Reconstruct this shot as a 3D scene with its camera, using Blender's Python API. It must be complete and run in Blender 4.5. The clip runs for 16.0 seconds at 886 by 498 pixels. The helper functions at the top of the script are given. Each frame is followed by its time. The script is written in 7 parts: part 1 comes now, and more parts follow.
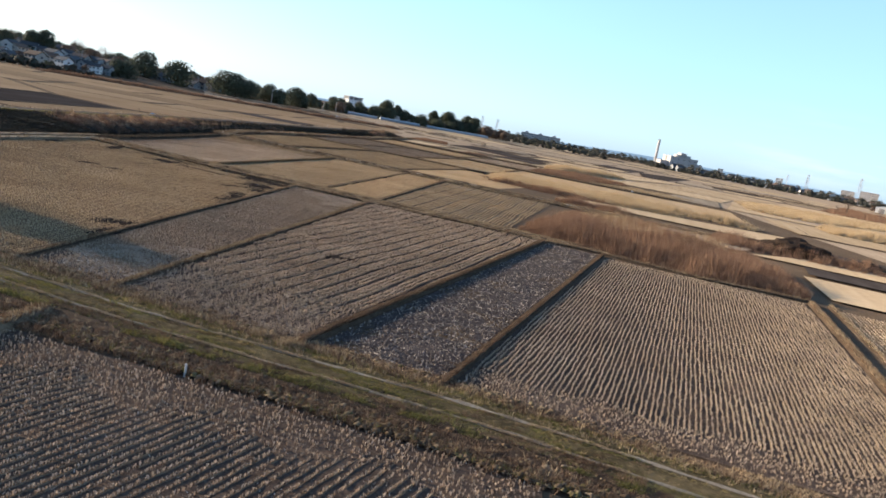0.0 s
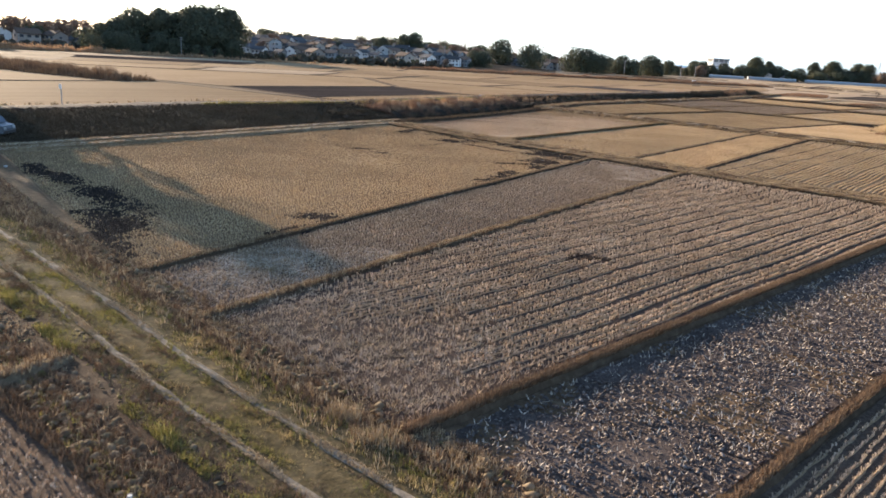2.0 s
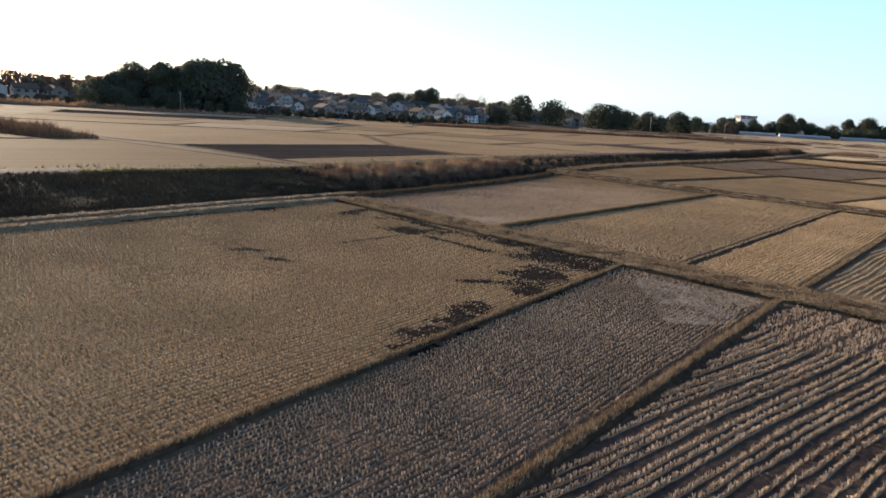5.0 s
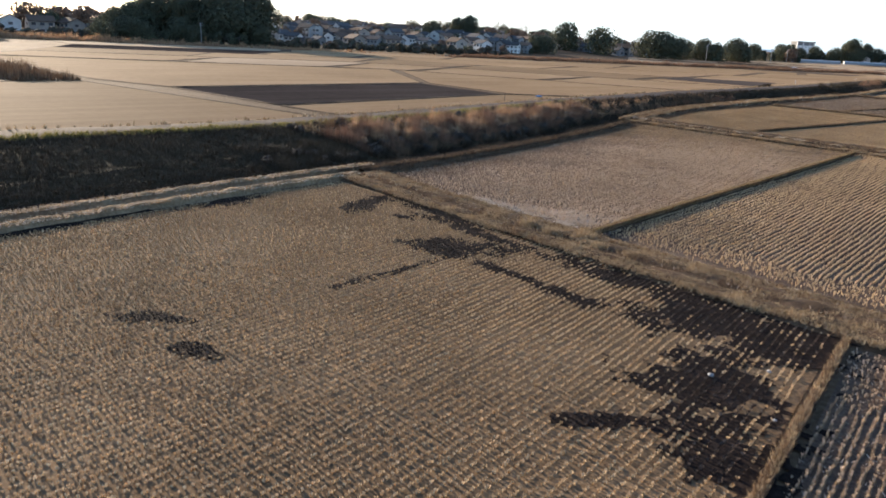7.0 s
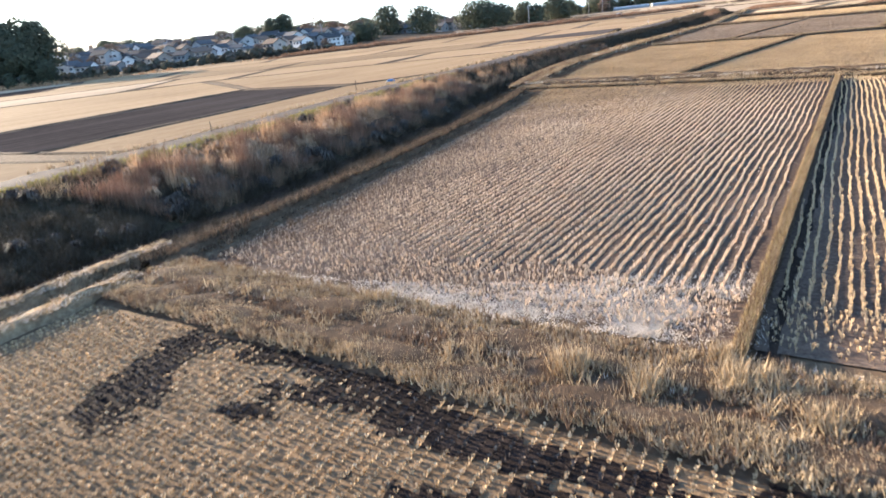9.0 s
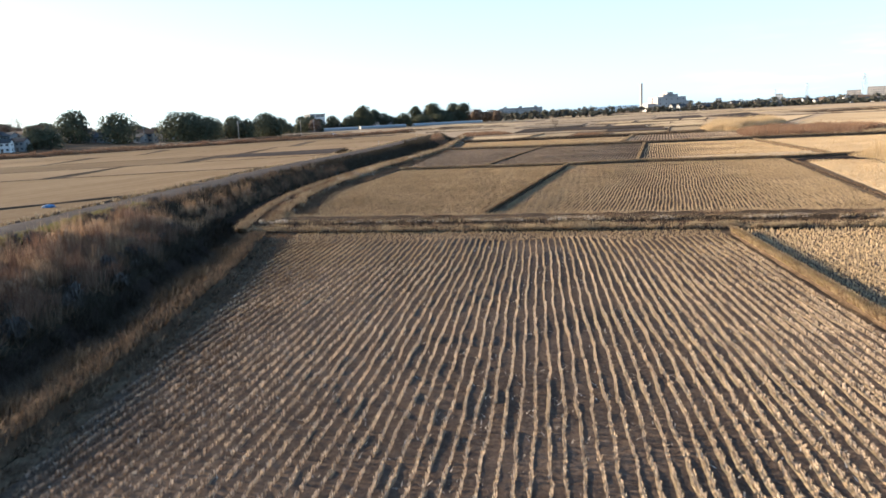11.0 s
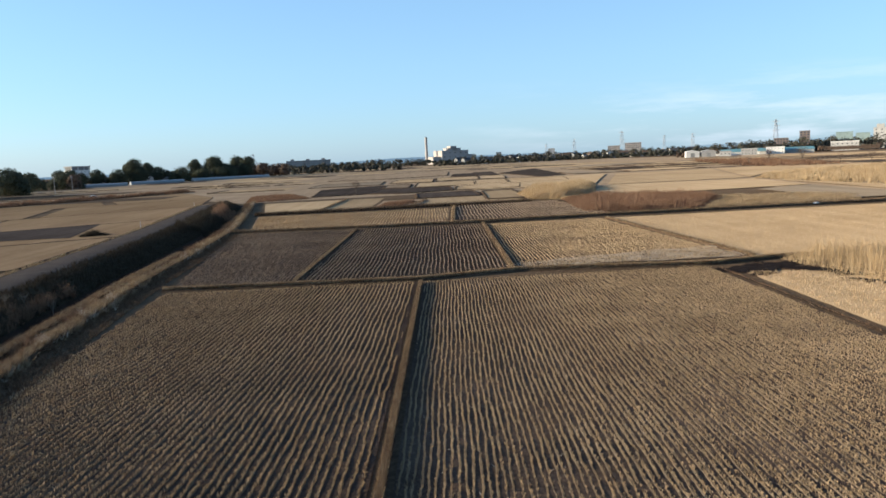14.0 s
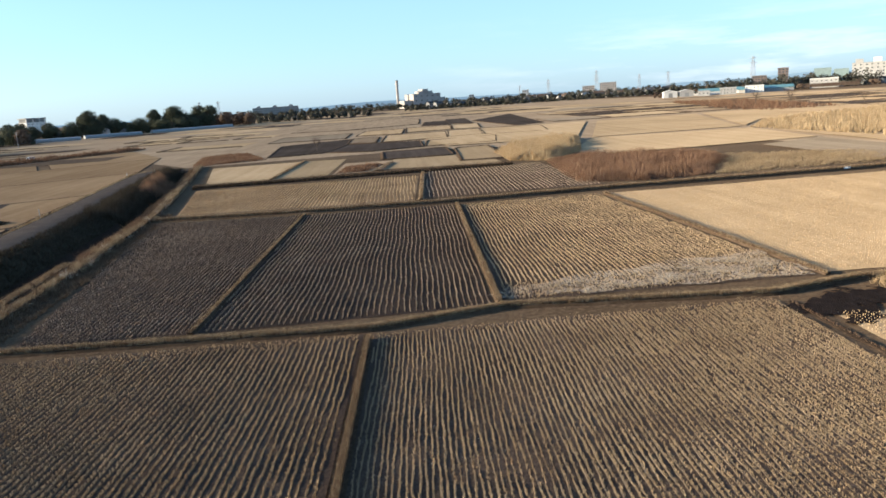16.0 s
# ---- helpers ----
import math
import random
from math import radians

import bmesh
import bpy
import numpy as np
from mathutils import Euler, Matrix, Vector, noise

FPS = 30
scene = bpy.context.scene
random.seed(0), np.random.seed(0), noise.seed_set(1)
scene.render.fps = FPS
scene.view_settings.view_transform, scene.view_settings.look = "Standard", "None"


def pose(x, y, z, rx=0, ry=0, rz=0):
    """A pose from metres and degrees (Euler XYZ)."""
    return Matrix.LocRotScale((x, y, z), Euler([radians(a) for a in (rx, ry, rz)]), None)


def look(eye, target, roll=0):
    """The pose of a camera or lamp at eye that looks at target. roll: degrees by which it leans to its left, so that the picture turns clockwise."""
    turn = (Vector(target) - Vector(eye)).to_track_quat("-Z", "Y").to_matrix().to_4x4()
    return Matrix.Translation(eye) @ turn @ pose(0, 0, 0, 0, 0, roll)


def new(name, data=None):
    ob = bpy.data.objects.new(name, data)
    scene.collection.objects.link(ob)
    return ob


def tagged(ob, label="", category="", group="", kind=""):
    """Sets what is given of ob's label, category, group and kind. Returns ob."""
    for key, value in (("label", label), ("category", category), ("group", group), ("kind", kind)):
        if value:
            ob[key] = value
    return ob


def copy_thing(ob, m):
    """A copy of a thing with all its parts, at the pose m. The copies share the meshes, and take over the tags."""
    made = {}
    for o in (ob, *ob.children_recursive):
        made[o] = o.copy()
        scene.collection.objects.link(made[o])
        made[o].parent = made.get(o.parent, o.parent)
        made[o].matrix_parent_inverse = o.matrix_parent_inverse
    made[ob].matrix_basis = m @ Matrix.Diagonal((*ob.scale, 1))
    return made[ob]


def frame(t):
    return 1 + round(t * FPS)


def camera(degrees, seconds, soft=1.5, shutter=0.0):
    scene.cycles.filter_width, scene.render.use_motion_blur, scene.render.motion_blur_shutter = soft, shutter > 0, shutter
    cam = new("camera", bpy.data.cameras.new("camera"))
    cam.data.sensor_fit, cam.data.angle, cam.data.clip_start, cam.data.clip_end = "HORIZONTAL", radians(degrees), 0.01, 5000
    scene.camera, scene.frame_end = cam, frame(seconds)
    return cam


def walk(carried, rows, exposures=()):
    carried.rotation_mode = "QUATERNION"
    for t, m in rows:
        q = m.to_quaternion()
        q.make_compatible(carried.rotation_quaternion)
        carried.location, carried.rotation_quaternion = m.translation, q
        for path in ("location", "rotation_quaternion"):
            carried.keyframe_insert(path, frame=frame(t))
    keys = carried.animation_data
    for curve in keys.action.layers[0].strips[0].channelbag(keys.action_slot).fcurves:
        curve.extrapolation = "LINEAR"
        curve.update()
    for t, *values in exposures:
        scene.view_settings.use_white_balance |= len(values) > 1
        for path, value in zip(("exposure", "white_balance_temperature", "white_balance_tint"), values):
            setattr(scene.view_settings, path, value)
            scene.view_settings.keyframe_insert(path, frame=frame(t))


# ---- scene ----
cam = camera(61.0, 16.0, soft=1.65, shutter=0.14)
PATH = [
    (0, (0.002, 0.0, 10.879), (-0.059, 1.972, 10.548), 10.6),
    (0.5, (1.392, 4.196, 10.493), (1.123, 6.143, 10.124), 9.7),
    (1, (2.292, 8.476, 10.144), (1.776, 10.36, 9.718), 7.6),
    (1.5, (2.614, 12.764, 9.861), (1.853, 14.551, 9.382), 5.4),
    (2, (2.4, 17.381, 9.47), (1.453, 19.067, 8.962), 3.4),
    (2.5, (1.724, 21.933, 9.082), (0.771, 23.615, 8.571), 2.3),
    (3, (0.523, 26.492, 8.872), (-0.443, 28.189, 8.439), 2.0),
    (3.5, (-1.094, 31.207, 8.874), (-2.108, 32.897, 8.534), 2.3),
    (6, (-13.009, 53.151, 9.18), (-14.035, 54.814, 8.755), 3.6),
    (6.5, (-16.445, 57.794, 9.143), (-17.492, 59.431, 8.671), 3.4),
    (7, (-19.755, 62.241, 9.206), (-20.832, 63.834, 8.656), 2.8),
    (7.5, (-23.173, 66.903, 8.857), (-24.269, 68.453, 8.23), 0.3),
    (8, (-26.598, 72.134, 8.215), (-27.696, 73.662, 7.538), -3.6),
    (8.5, (-30.138, 76.935, 7.559), (-31.086, 78.582, 6.936), -5.4),
    (9, (-33.542, 81.75, 6.849), (-34.296, 83.51, 6.273), -6.3),
    (9.5, (-36.099, 87.516, 6.426), (-36.682, 89.36, 5.918), -7.0),
    (10, (-38.514, 93.892, 6.151), (-38.914, 95.803, 5.72), -5.2),
    (12.5, (-43.397, 121.83, 7.369), (-42.916, 123.75, 7.083), -2.4),
    (13, (-43.119, 126.778, 8.136), (-42.561, 128.682, 7.883), -2.4),
    (13.5, (-42.819, 131.731, 8.857), (-42.308, 133.652, 8.634), -2.5),
    (14, (-41.892, 136.558, 9.744), (-41.349, 138.468, 9.507), -2.6),
    (14.5, (-40.687, 141.257, 10.674), (-40.116, 143.155, 10.406), -2.8),
    (15, (-39.26, 145.779, 11.452), (-38.693, 147.671, 11.14), -4.2),
    (15.5, (-37.421, 150.128, 12.178), (-36.869, 152.018, 11.824), -4.3),
    (16, (-35.331, 154.74, 12.641), (-34.74, 156.61, 12.252), -3.7),
]
walk(cam, [(t, look(eye, target, roll)) for t, eye, target, roll in PATH],
     [(0, 1.95, 5950, 8), (0.5, 2.0, 6070, 9), (2, 2.52, 6450, 11), (2.5, 2.7, 6450, 12), (3, 2.5, 6500, 11), (3.5, 2.1, 6400, 11), (6, 1.87, 6350, 10), (7, 2.28, 6250, 11), (7.5, 2.6, 6150, 10), (8, 2.86, 6100, 10), (8.5, 3.04, 6100, 10), (9, 3.28, 6050, 10), (9.5, 2.92, 6150, 9),
      (10, 2.68, 6250, 8), (12.5, 1.78, 5950, 5), (14, 1.46, 5900, 4), (16, 1.75, 6000, 4)])

# ---- world and sun ----
SUN_YAW, SUN_ELEV = 73.0, 12.5
sun_dir = Vector((-math.sin(radians(SUN_YAW)) * math.cos(radians(SUN_ELEV)),
                  math.cos(radians(SUN_YAW)) * math.cos(radians(SUN_ELEV)), math.sin(radians(SUN_ELEV))))
world = bpy.data.worlds.new("sky")
scene.world = world
world.use_nodes = True
wt = world.node_tree
sky = wt.nodes.new("ShaderNodeTexSky")
sky.sky_type, sky.sun_disc = "NISHITA", False
sky.sun_elevation, sky.sun_rotation = radians(SUN_ELEV), radians(-SUN_YAW)
sky.air_density, sky.dust_density, sky.ozone_density = 1.0, 0.7, 4.0
haze = wt.nodes.new("ShaderNodeMix")
haze.data_type = "RGBA"
sky_way = wt.nodes.new("ShaderNodeTexCoord")
sky_axes = wt.nodes.new("ShaderNodeSeparateXYZ")
thick = wt.nodes.new("ShaderNodeMapRange")
thick.inputs["From Min"].default_value, thick.inputs["From Max"].default_value = 0.12, 0.6
thick.inputs["To Min"].default_value, thick.inputs["To Max"].default_value = 0.46, 0.08
wt.links.new(sky_way.outputs["Generated"], sky_axes.inputs[0])
wt.links.new(sky_axes.outputs["Z"], thick.inputs[0])
wt.links.new(thick.outputs[0], haze.inputs[0])
haze.inputs[7].default_value = (2.5, 3.45, 4.6, 1)
wt.links.new(sky.outputs[0], haze.inputs[6])
# low cloud banks above the eastern horizon
cloud_map = wt.nodes.new("ShaderNodeMapping")
cloud_map.inputs["Scale"].default_value = (2.0, 2.0, 15.0)
cloud_noise = wt.nodes.new("ShaderNodeTexNoise")
cloud_noise.inputs["Scale"].default_value, cloud_noise.inputs["Detail"].default_value, cloud_noise.inputs["Roughness"].default_value = 3.2, 6.0, 0.6
cloud_edge = wt.nodes.new("ShaderNodeMapRange")
cloud_edge.inputs["From Min"].default_value, cloud_edge.inputs["From Max"].default_value, cloud_edge.inputs["To Max"].default_value = 0.48, 0.68, 0.45
cloud_high = wt.nodes.new("ShaderNodeMapRange")
cloud_high.inputs["From Min"].default_value, cloud_high.inputs["From Max"].default_value = 0.10, 0.05
cloud_east = wt.nodes.new("ShaderNodeMapRange")
cloud_east.inputs["From Min"].default_value, cloud_east.inputs["From Max"].default_value = 0.25, 0.65
cloud = wt.nodes.new("ShaderNodeMix")
cloud.data_type = "RGBA"
cloud.inputs[7].default_value = (4.6, 4.6, 4.9, 1)
mul_a, mul_b = wt.nodes.new("ShaderNodeMath"), wt.nodes.new("ShaderNodeMath")
mul_a.operation = mul_b.operation = "MULTIPLY"
wt.links.new(sky_way.outputs["Generated"], cloud_map.inputs[0])
wt.links.new(cloud_map.outputs[0], cloud_noise.inputs["Vector"])
wt.links.new(cloud_noise.outputs["Fac"], cloud_edge.inputs[0])
wt.links.new(sky_axes.outputs["Z"], cloud_high.inputs[0])
wt.links.new(sky_axes.outputs["X"], cloud_east.inputs[0])
wt.links.new(cloud_edge.outputs[0], mul_a.inputs[0])
wt.links.new(cloud_high.outputs[0], mul_a.inputs[1])
wt.links.new(mul_a.outputs[0], mul_b.inputs[0])
wt.links.new(cloud_east.outputs[0], mul_b.inputs[1])
wt.links.new(mul_b.outputs[0], cloud.inputs[0])
wt.links.new(haze.outputs[2], cloud.inputs[6])
wt.links.new(cloud.outputs[2], wt.nodes["Background"].inputs[0])
wt.nodes["Background"].inputs[1].default_value = 0.086
sun = new("sun", bpy.data.lights.new("sun", "SUN"))
sun.data.energy, sun.data.angle, sun.data.color = 5.0, radians(0.6), (1.0, 0.80, 0.58)
sun.matrix_world = look((0, 0, 60), Vector((0, 0, 60)) - sun_dir)


# ---- materials ----
def ramp(nt, fac, stops):
    r = nt.nodes.new("ShaderNodeValToRGB")
    els = r.color_ramp.elements
    while len(els) < len(stops):
        els.new(0.5)
    for e, (p, c) in zip(els, stops):
        e.position, e.color = p, (*c, 1)
    nt.links.new(fac, r.inputs[0])
    return r.outputs[0]


def noise_node(nt, scale, detail=4.0, rough=0.6, stretch=None, turn=0.0):
    tc = nt.nodes.new("ShaderNodeTexCoord")
    src = tc.outputs["Object"]
    if stretch:
        mp = nt.nodes.new("ShaderNodeMapping")
        mp.inputs["Scale"].default_value = stretch
        rot = nt.nodes.new("ShaderNodeMapping")
        rot.inputs["Rotation"].default_value = (0, 0, radians(turn))
        nt.links.new(src, rot.inputs[0])
        nt.links.new(rot.outputs[0], mp.inputs[0])
        src = mp.outputs[0]
    n = nt.nodes.new("ShaderNodeTexNoise")
    n.inputs["Scale"].default_value, n.inputs["Detail"].default_value, n.inputs["Roughness"].default_value = scale, detail, rough
    nt.links.new(src, n.inputs["Vector"])
    return n.outputs["Fac"]


def mix(nt, fac, a, b, mode="MIX"):
    m = nt.nodes.new("ShaderNodeMix")
    m.data_type, m.blend_type = "RGBA", mode
    for val, sock in ((fac, m.inputs[0]), (a, m.inputs[6]), (b, m.inputs[7])):
        if isinstance(val, (int, float)):
            sock.default_value = val
        elif isinstance(val, tuple):
            sock.default_value = (*val, 1)
        else:
            nt.links.new(val, sock)
    return m.outputs[2]


def blank(name, rough=0.9, metal=0.0, spec=0.2):
    m = bpy.data.materials.new(name)
    m.use_nodes = True
    nt = m.node_tree
    b = nt.nodes["Principled BSDF"]
    b.inputs["Roughness"].default_value, b.inputs["Metallic"].default_value = rough, metal
    b.inputs["Specular IOR Level"].default_value = spec
    b.inputs["Diffuse Roughness"].default_value = 0.4 if rough > 0.75 else 0.2
    return m, nt, b


def shade(v, k):
    return tuple(min(1.0, c * k) for c in v)


def warm(c):
    """The winter straw's slightly pink cast, stronger in dark soil and weeds."""
    k = 1.0 if c[0] > 0.3 else 1.0 - (0.3 - c[0]) / 0.3 * 0.09
    return (c[0], c[1] * 0.985 * k, c[2] * k) if c[0] > c[1] else c


def soil(name, dark, mid, light, fine=9.0, coarse=0.25, bump=0.5, vary=0.25, streak=None, turn=0.0, gloss=0.02):
    """Ground cover: broad stains, fine grain, and a shift from field to field."""
    m, nt, b = blank(name, 0.95, spec=gloss)
    b.inputs["Specular Tint"].default_value = (1.0, 0.8, 0.58, 1)
    dark, mid, light = warm(dark), warm(mid), warm(light)
    n1, n2 = noise_node(nt, fine, 5, 0.7), noise_node(nt, coarse, 5, 0.6)
    if streak:
        n3 = noise_node(nt, 1.0, 3, 0.6, streak, turn)
        c = mix(nt, 0.5, ramp(nt, n1, [(0.32, dark), (0.5, mid), (0.7, light)]), ramp(nt, n3, [(0.35, dark), (0.5, mid), (0.65, light)]))
    else:
        c = ramp(nt, n1, [(0.32, dark), (0.5, mid), (0.7, light)])
    c = mix(nt, 0.4, c, ramp(nt, n2, [(0.3, shade(mid, 0.62)), (0.5, mid), (0.72, shade(light, 1.05))]))
    info = nt.nodes.new("ShaderNodeObjectInfo")
    g = ramp(nt, info.outputs["Random"], [(0.0, (1 - vary,) * 3), (0.5, (1, 0.98, 0.95)), (1.0, (1, 1, 1))])
    c = mix(nt, 1.0, c, g, "MULTIPLY")
    nt.links.new(c, b.inputs["Base Color"])
    bp = nt.nodes.new("ShaderNodeBump")
    bp.inputs["Strength"].default_value, bp.inputs["Distance"].default_value = bump, 0.08
    nt.links.new(n1, bp.inputs["Height"])
    nt.links.new(bp.outputs[0], b.inputs["Normal"])
    return m


def blades_mat(name, cols, coarse=0.2, through_light=0.15, rough=0.8):
    """Straw, grass, reed or leaf: each tuft of its own tone, in broad drifts."""
    m, nt, b = blank(name, rough, spec=0.04)
    cols = [warm(c) for c in cols]
    geo = nt.nodes.new("ShaderNodeNewGeometry")
    n = len(cols)
    c = ramp(nt, geo.outputs["Random Per Island"], [(i / max(1, n - 1), col) for i, col in enumerate(cols)])
    n2 = noise_node(nt, coarse, 3, 0.6)
    c = mix(nt, 1.0, c, ramp(nt, n2, [(0.3, (0.72, 0.7, 0.68)), (0.7, (1, 1, 1))]), "MULTIPLY")
    nt.links.new(c, b.inputs["Base Color"])
    if through_light:
        tr = nt.nodes.new("ShaderNodeBsdfTranslucent")
        nt.links.new(c, tr.inputs[0])
        ms = nt.nodes.new("ShaderNodeMixShader")
        ms.inputs[0].default_value = through_light
        nt.links.new(b.outputs[0], ms.inputs[1])
        nt.links.new(tr.outputs[0], ms.inputs[2])
        nt.links.new(ms.outputs[0], nt.nodes["Material Output"].inputs[0])
    return m


def plain(name, col, rough=0.7, metal=0.0, grain=3.0, vary=0.25, spec=0.3, own=0.0):
    m, nt, b = blank(name, rough, metal, spec)
    c = ramp(nt, noise_node(nt, grain, 5, 0.65), [(0.25, shade(col, 1 - vary)), (0.75, shade(col, 1 + vary * 0.4))])
    if own:
        info = nt.nodes.new("ShaderNodeObjectInfo")
        c = mix(nt, 1.0, c, ramp(nt, info.outputs["Random"], [(0.0, (1 - own,) * 3), (1.0, (1, 1, 1))]), "MULTIPLY")
    nt.links.new(c, b.inputs["Base Color"])
    return m


M = {}
M["ground"] = soil("dry_meadow", (0.04, 0.03, 0.019), (0.095, 0.07, 0.043), (0.18, 0.135, 0.083), 3.0, 0.06, 0.8)
M["paddy"] = soil("paddy_soil", (0.034, 0.026, 0.019), (0.086, 0.066, 0.048), (0.175, 0.136, 0.10), 9.0, 0.18, 0.8)
M["paddy_gold"] = soil("straw_paddy", (0.10, 0.07, 0.04), (0.22, 0.155, 0.09), (0.36, 0.262, 0.155), 6.0, 0.12, 0.7, streak=(1.6, 0.05, 1), turn=12)
M["paddy_mid"] = soil("golden_paddy_soil", (0.055, 0.038, 0.021), (0.13, 0.092, 0.052), (0.235, 0.17, 0.10), 7.0, 0.15, 0.8)
M["paddy_dark"] = soil("dark_paddy", (0.025, 0.02, 0.015), (0.055, 0.043, 0.033), (0.10, 0.078, 0.06), 6.0, 0.15, 0.8)
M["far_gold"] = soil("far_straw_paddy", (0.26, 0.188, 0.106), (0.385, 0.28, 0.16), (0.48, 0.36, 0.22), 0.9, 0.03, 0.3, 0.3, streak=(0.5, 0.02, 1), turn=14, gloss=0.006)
# more orange straw, also darkened for stubble seen against the sun
M["road_gold"] = soil("tan_straw_backlight_tone", (0.15, 0.102, 0.055), (0.23, 0.158, 0.087), (0.30, 0.214, 0.124), 0.9, 0.03, 0.3, 0.3, streak=(0.5, 0.02, 1), turn=14, gloss=0.006)
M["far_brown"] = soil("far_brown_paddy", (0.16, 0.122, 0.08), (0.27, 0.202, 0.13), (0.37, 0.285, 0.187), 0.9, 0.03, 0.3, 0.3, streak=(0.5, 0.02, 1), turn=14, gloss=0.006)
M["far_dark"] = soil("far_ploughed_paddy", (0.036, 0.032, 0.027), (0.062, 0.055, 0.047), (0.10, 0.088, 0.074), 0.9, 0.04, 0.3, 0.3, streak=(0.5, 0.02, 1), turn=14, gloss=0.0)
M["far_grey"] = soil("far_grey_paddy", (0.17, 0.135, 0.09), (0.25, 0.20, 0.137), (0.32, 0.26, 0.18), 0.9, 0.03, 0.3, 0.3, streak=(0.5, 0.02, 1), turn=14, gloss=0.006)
M["clods"] = soil("ploughed_clay", (0.034, 0.029, 0.025), (0.07, 0.061, 0.053), (0.13, 0.114, 0.10), 10.0, 0.4, 1.0)
M["ash"] = soil("burnt_straw_ash", (0.006, 0.005, 0.0046), (0.015, 0.0125, 0.011), (0.045, 0.036, 0.03), 11.0, 1.2, 1.0)
M["ridge"] = soil("ridge_earth", (0.085, 0.065, 0.04), (0.17, 0.13, 0.08), (0.30, 0.235, 0.145), 6.0, 0.5, 1.0)
M["verge"] = soil("green_verge", (0.03, 0.027, 0.013), (0.082, 0.068, 0.034), (0.18, 0.143, 0.078), 4.0, 0.6, 1.0)
M["weeds"] = soil("dark_ridge_weeds", (0.034, 0.025, 0.016), (0.072, 0.053, 0.034), (0.135, 0.102, 0.066), 2.0, 0.1, 1.0)
M["rut"] = soil("pale_gravel_rut", (0.10, 0.087, 0.063), (0.18, 0.158, 0.12), (0.29, 0.26, 0.205), 9.0, 0.6, 0.6)
# shade of the slope turned from the sun is put into this colour
M["bank"] = soil("bank_grass_shade_in_colour", (0.013, 0.0122, 0.0075), (0.032, 0.029, 0.0175), (0.066, 0.055, 0.034), 4.0, 0.25, 1.0)
M["asphalt"] = soil("road_gravel_asphalt", (0.05, 0.044, 0.037), (0.07, 0.061, 0.051), (0.10, 0.088, 0.074), 12.0, 0.5, 0.3)
# dark mud, which also serves as painted shade in ditch and ridge strip
M["ditch"] = soil("ditch_mud_and_shade", (0.012, 0.0095, 0.0072), (0.027, 0.021, 0.0155), (0.06, 0.046, 0.033), 5.0, 0.4, 0.8)
M["stubble"] = blades_mat("rice_stubble", [(0.40, 0.305, 0.205), (0.55, 0.43, 0.30), (0.47, 0.362, 0.247), (0.64, 0.52, 0.375)], 0.12, 0.04)
M["stubble_gold"] = blades_mat("golden_stubble", [(0.42, 0.305, 0.168), (0.56, 0.42, 0.245), (0.49, 0.362, 0.205), (0.64, 0.495, 0.305)], 0.12, 0.05)
M["stubble_mid"] = blades_mat("grey_brown_stubble", [(0.30, 0.225, 0.15), (0.45, 0.35, 0.245), (0.37, 0.28, 0.19), (0.55, 0.44, 0.32)], 0.15, 0.04)
M["stubble_brown"] = blades_mat("brown_stubble", [(0.27, 0.192, 0.106), (0.40, 0.292, 0.168), (0.33, 0.24, 0.135), (0.47, 0.352, 0.212)], 0.15, 0.04)
M["stubble_dark"] = blades_mat("weathered_and_dimmed_stubble", [(0.17, 0.13, 0.095), (0.31, 0.24, 0.175), (0.22, 0.17, 0.12), (0.40, 0.32, 0.24)], 0.12, 0.04)
M["row_pale"] = soil("straw_row", (0.16, 0.116, 0.067), (0.32, 0.238, 0.146), (0.47, 0.36, 0.238), 22.0, 0.3, 1.0)
M["row_mid"] = soil("brown_straw_row", (0.11, 0.08, 0.048), (0.22, 0.162, 0.099), (0.35, 0.264, 0.168), 22.0, 0.3, 1.0)
M["row_dark"] = soil("weathered_straw_row", (0.075, 0.058, 0.04), (0.145, 0.112, 0.078), (0.24, 0.188, 0.135), 22.0, 0.3, 1.0)
M["char"] = blades_mat("charred_stubble", [(0.02, 0.017, 0.015), (0.09, 0.073, 0.058), (0.035, 0.029, 0.025), (0.20, 0.16, 0.12)], 0.5, 0.0)
M["straw"] = blades_mat("loose_straw", [(0.42, 0.35, 0.26), (0.62, 0.54, 0.43), (0.50, 0.42, 0.31)], 0.5, 0.1)
M["drygrass"] = blades_mat("dry_grass", [(0.26, 0.19, 0.11), (0.42, 0.32, 0.19), (0.20, 0.145, 0.085), (0.50, 0.40, 0.25)], 0.6, 0.12)
M["browngrass"] = blades_mat("brown_weeds", [(0.12, 0.08, 0.05), (0.21, 0.145, 0.09), (0.09, 0.062, 0.04), (0.28, 0.2, 0.125)], 0.6, 0.1)
M["greengrass"] = blades_mat("green_grass", [(0.08, 0.09, 0.025), (0.16, 0.155, 0.045), (0.22, 0.19, 0.08), (0.12, 0.115, 0.04)], 0.6, 0.3)
M["yellowgrass"] = blades_mat("yellow_grass", [(0.20, 0.162, 0.065), (0.32, 0.25, 0.115), (0.16, 0.125, 0.055), (0.38, 0.295, 0.16)], 0.6, 0.3)
M["reed"] = blades_mat("golden_reed", [(0.38, 0.275, 0.15), (0.54, 0.41, 0.235), (0.32, 0.225, 0.12), (0.62, 0.49, 0.30)], 0.12, 0.2)
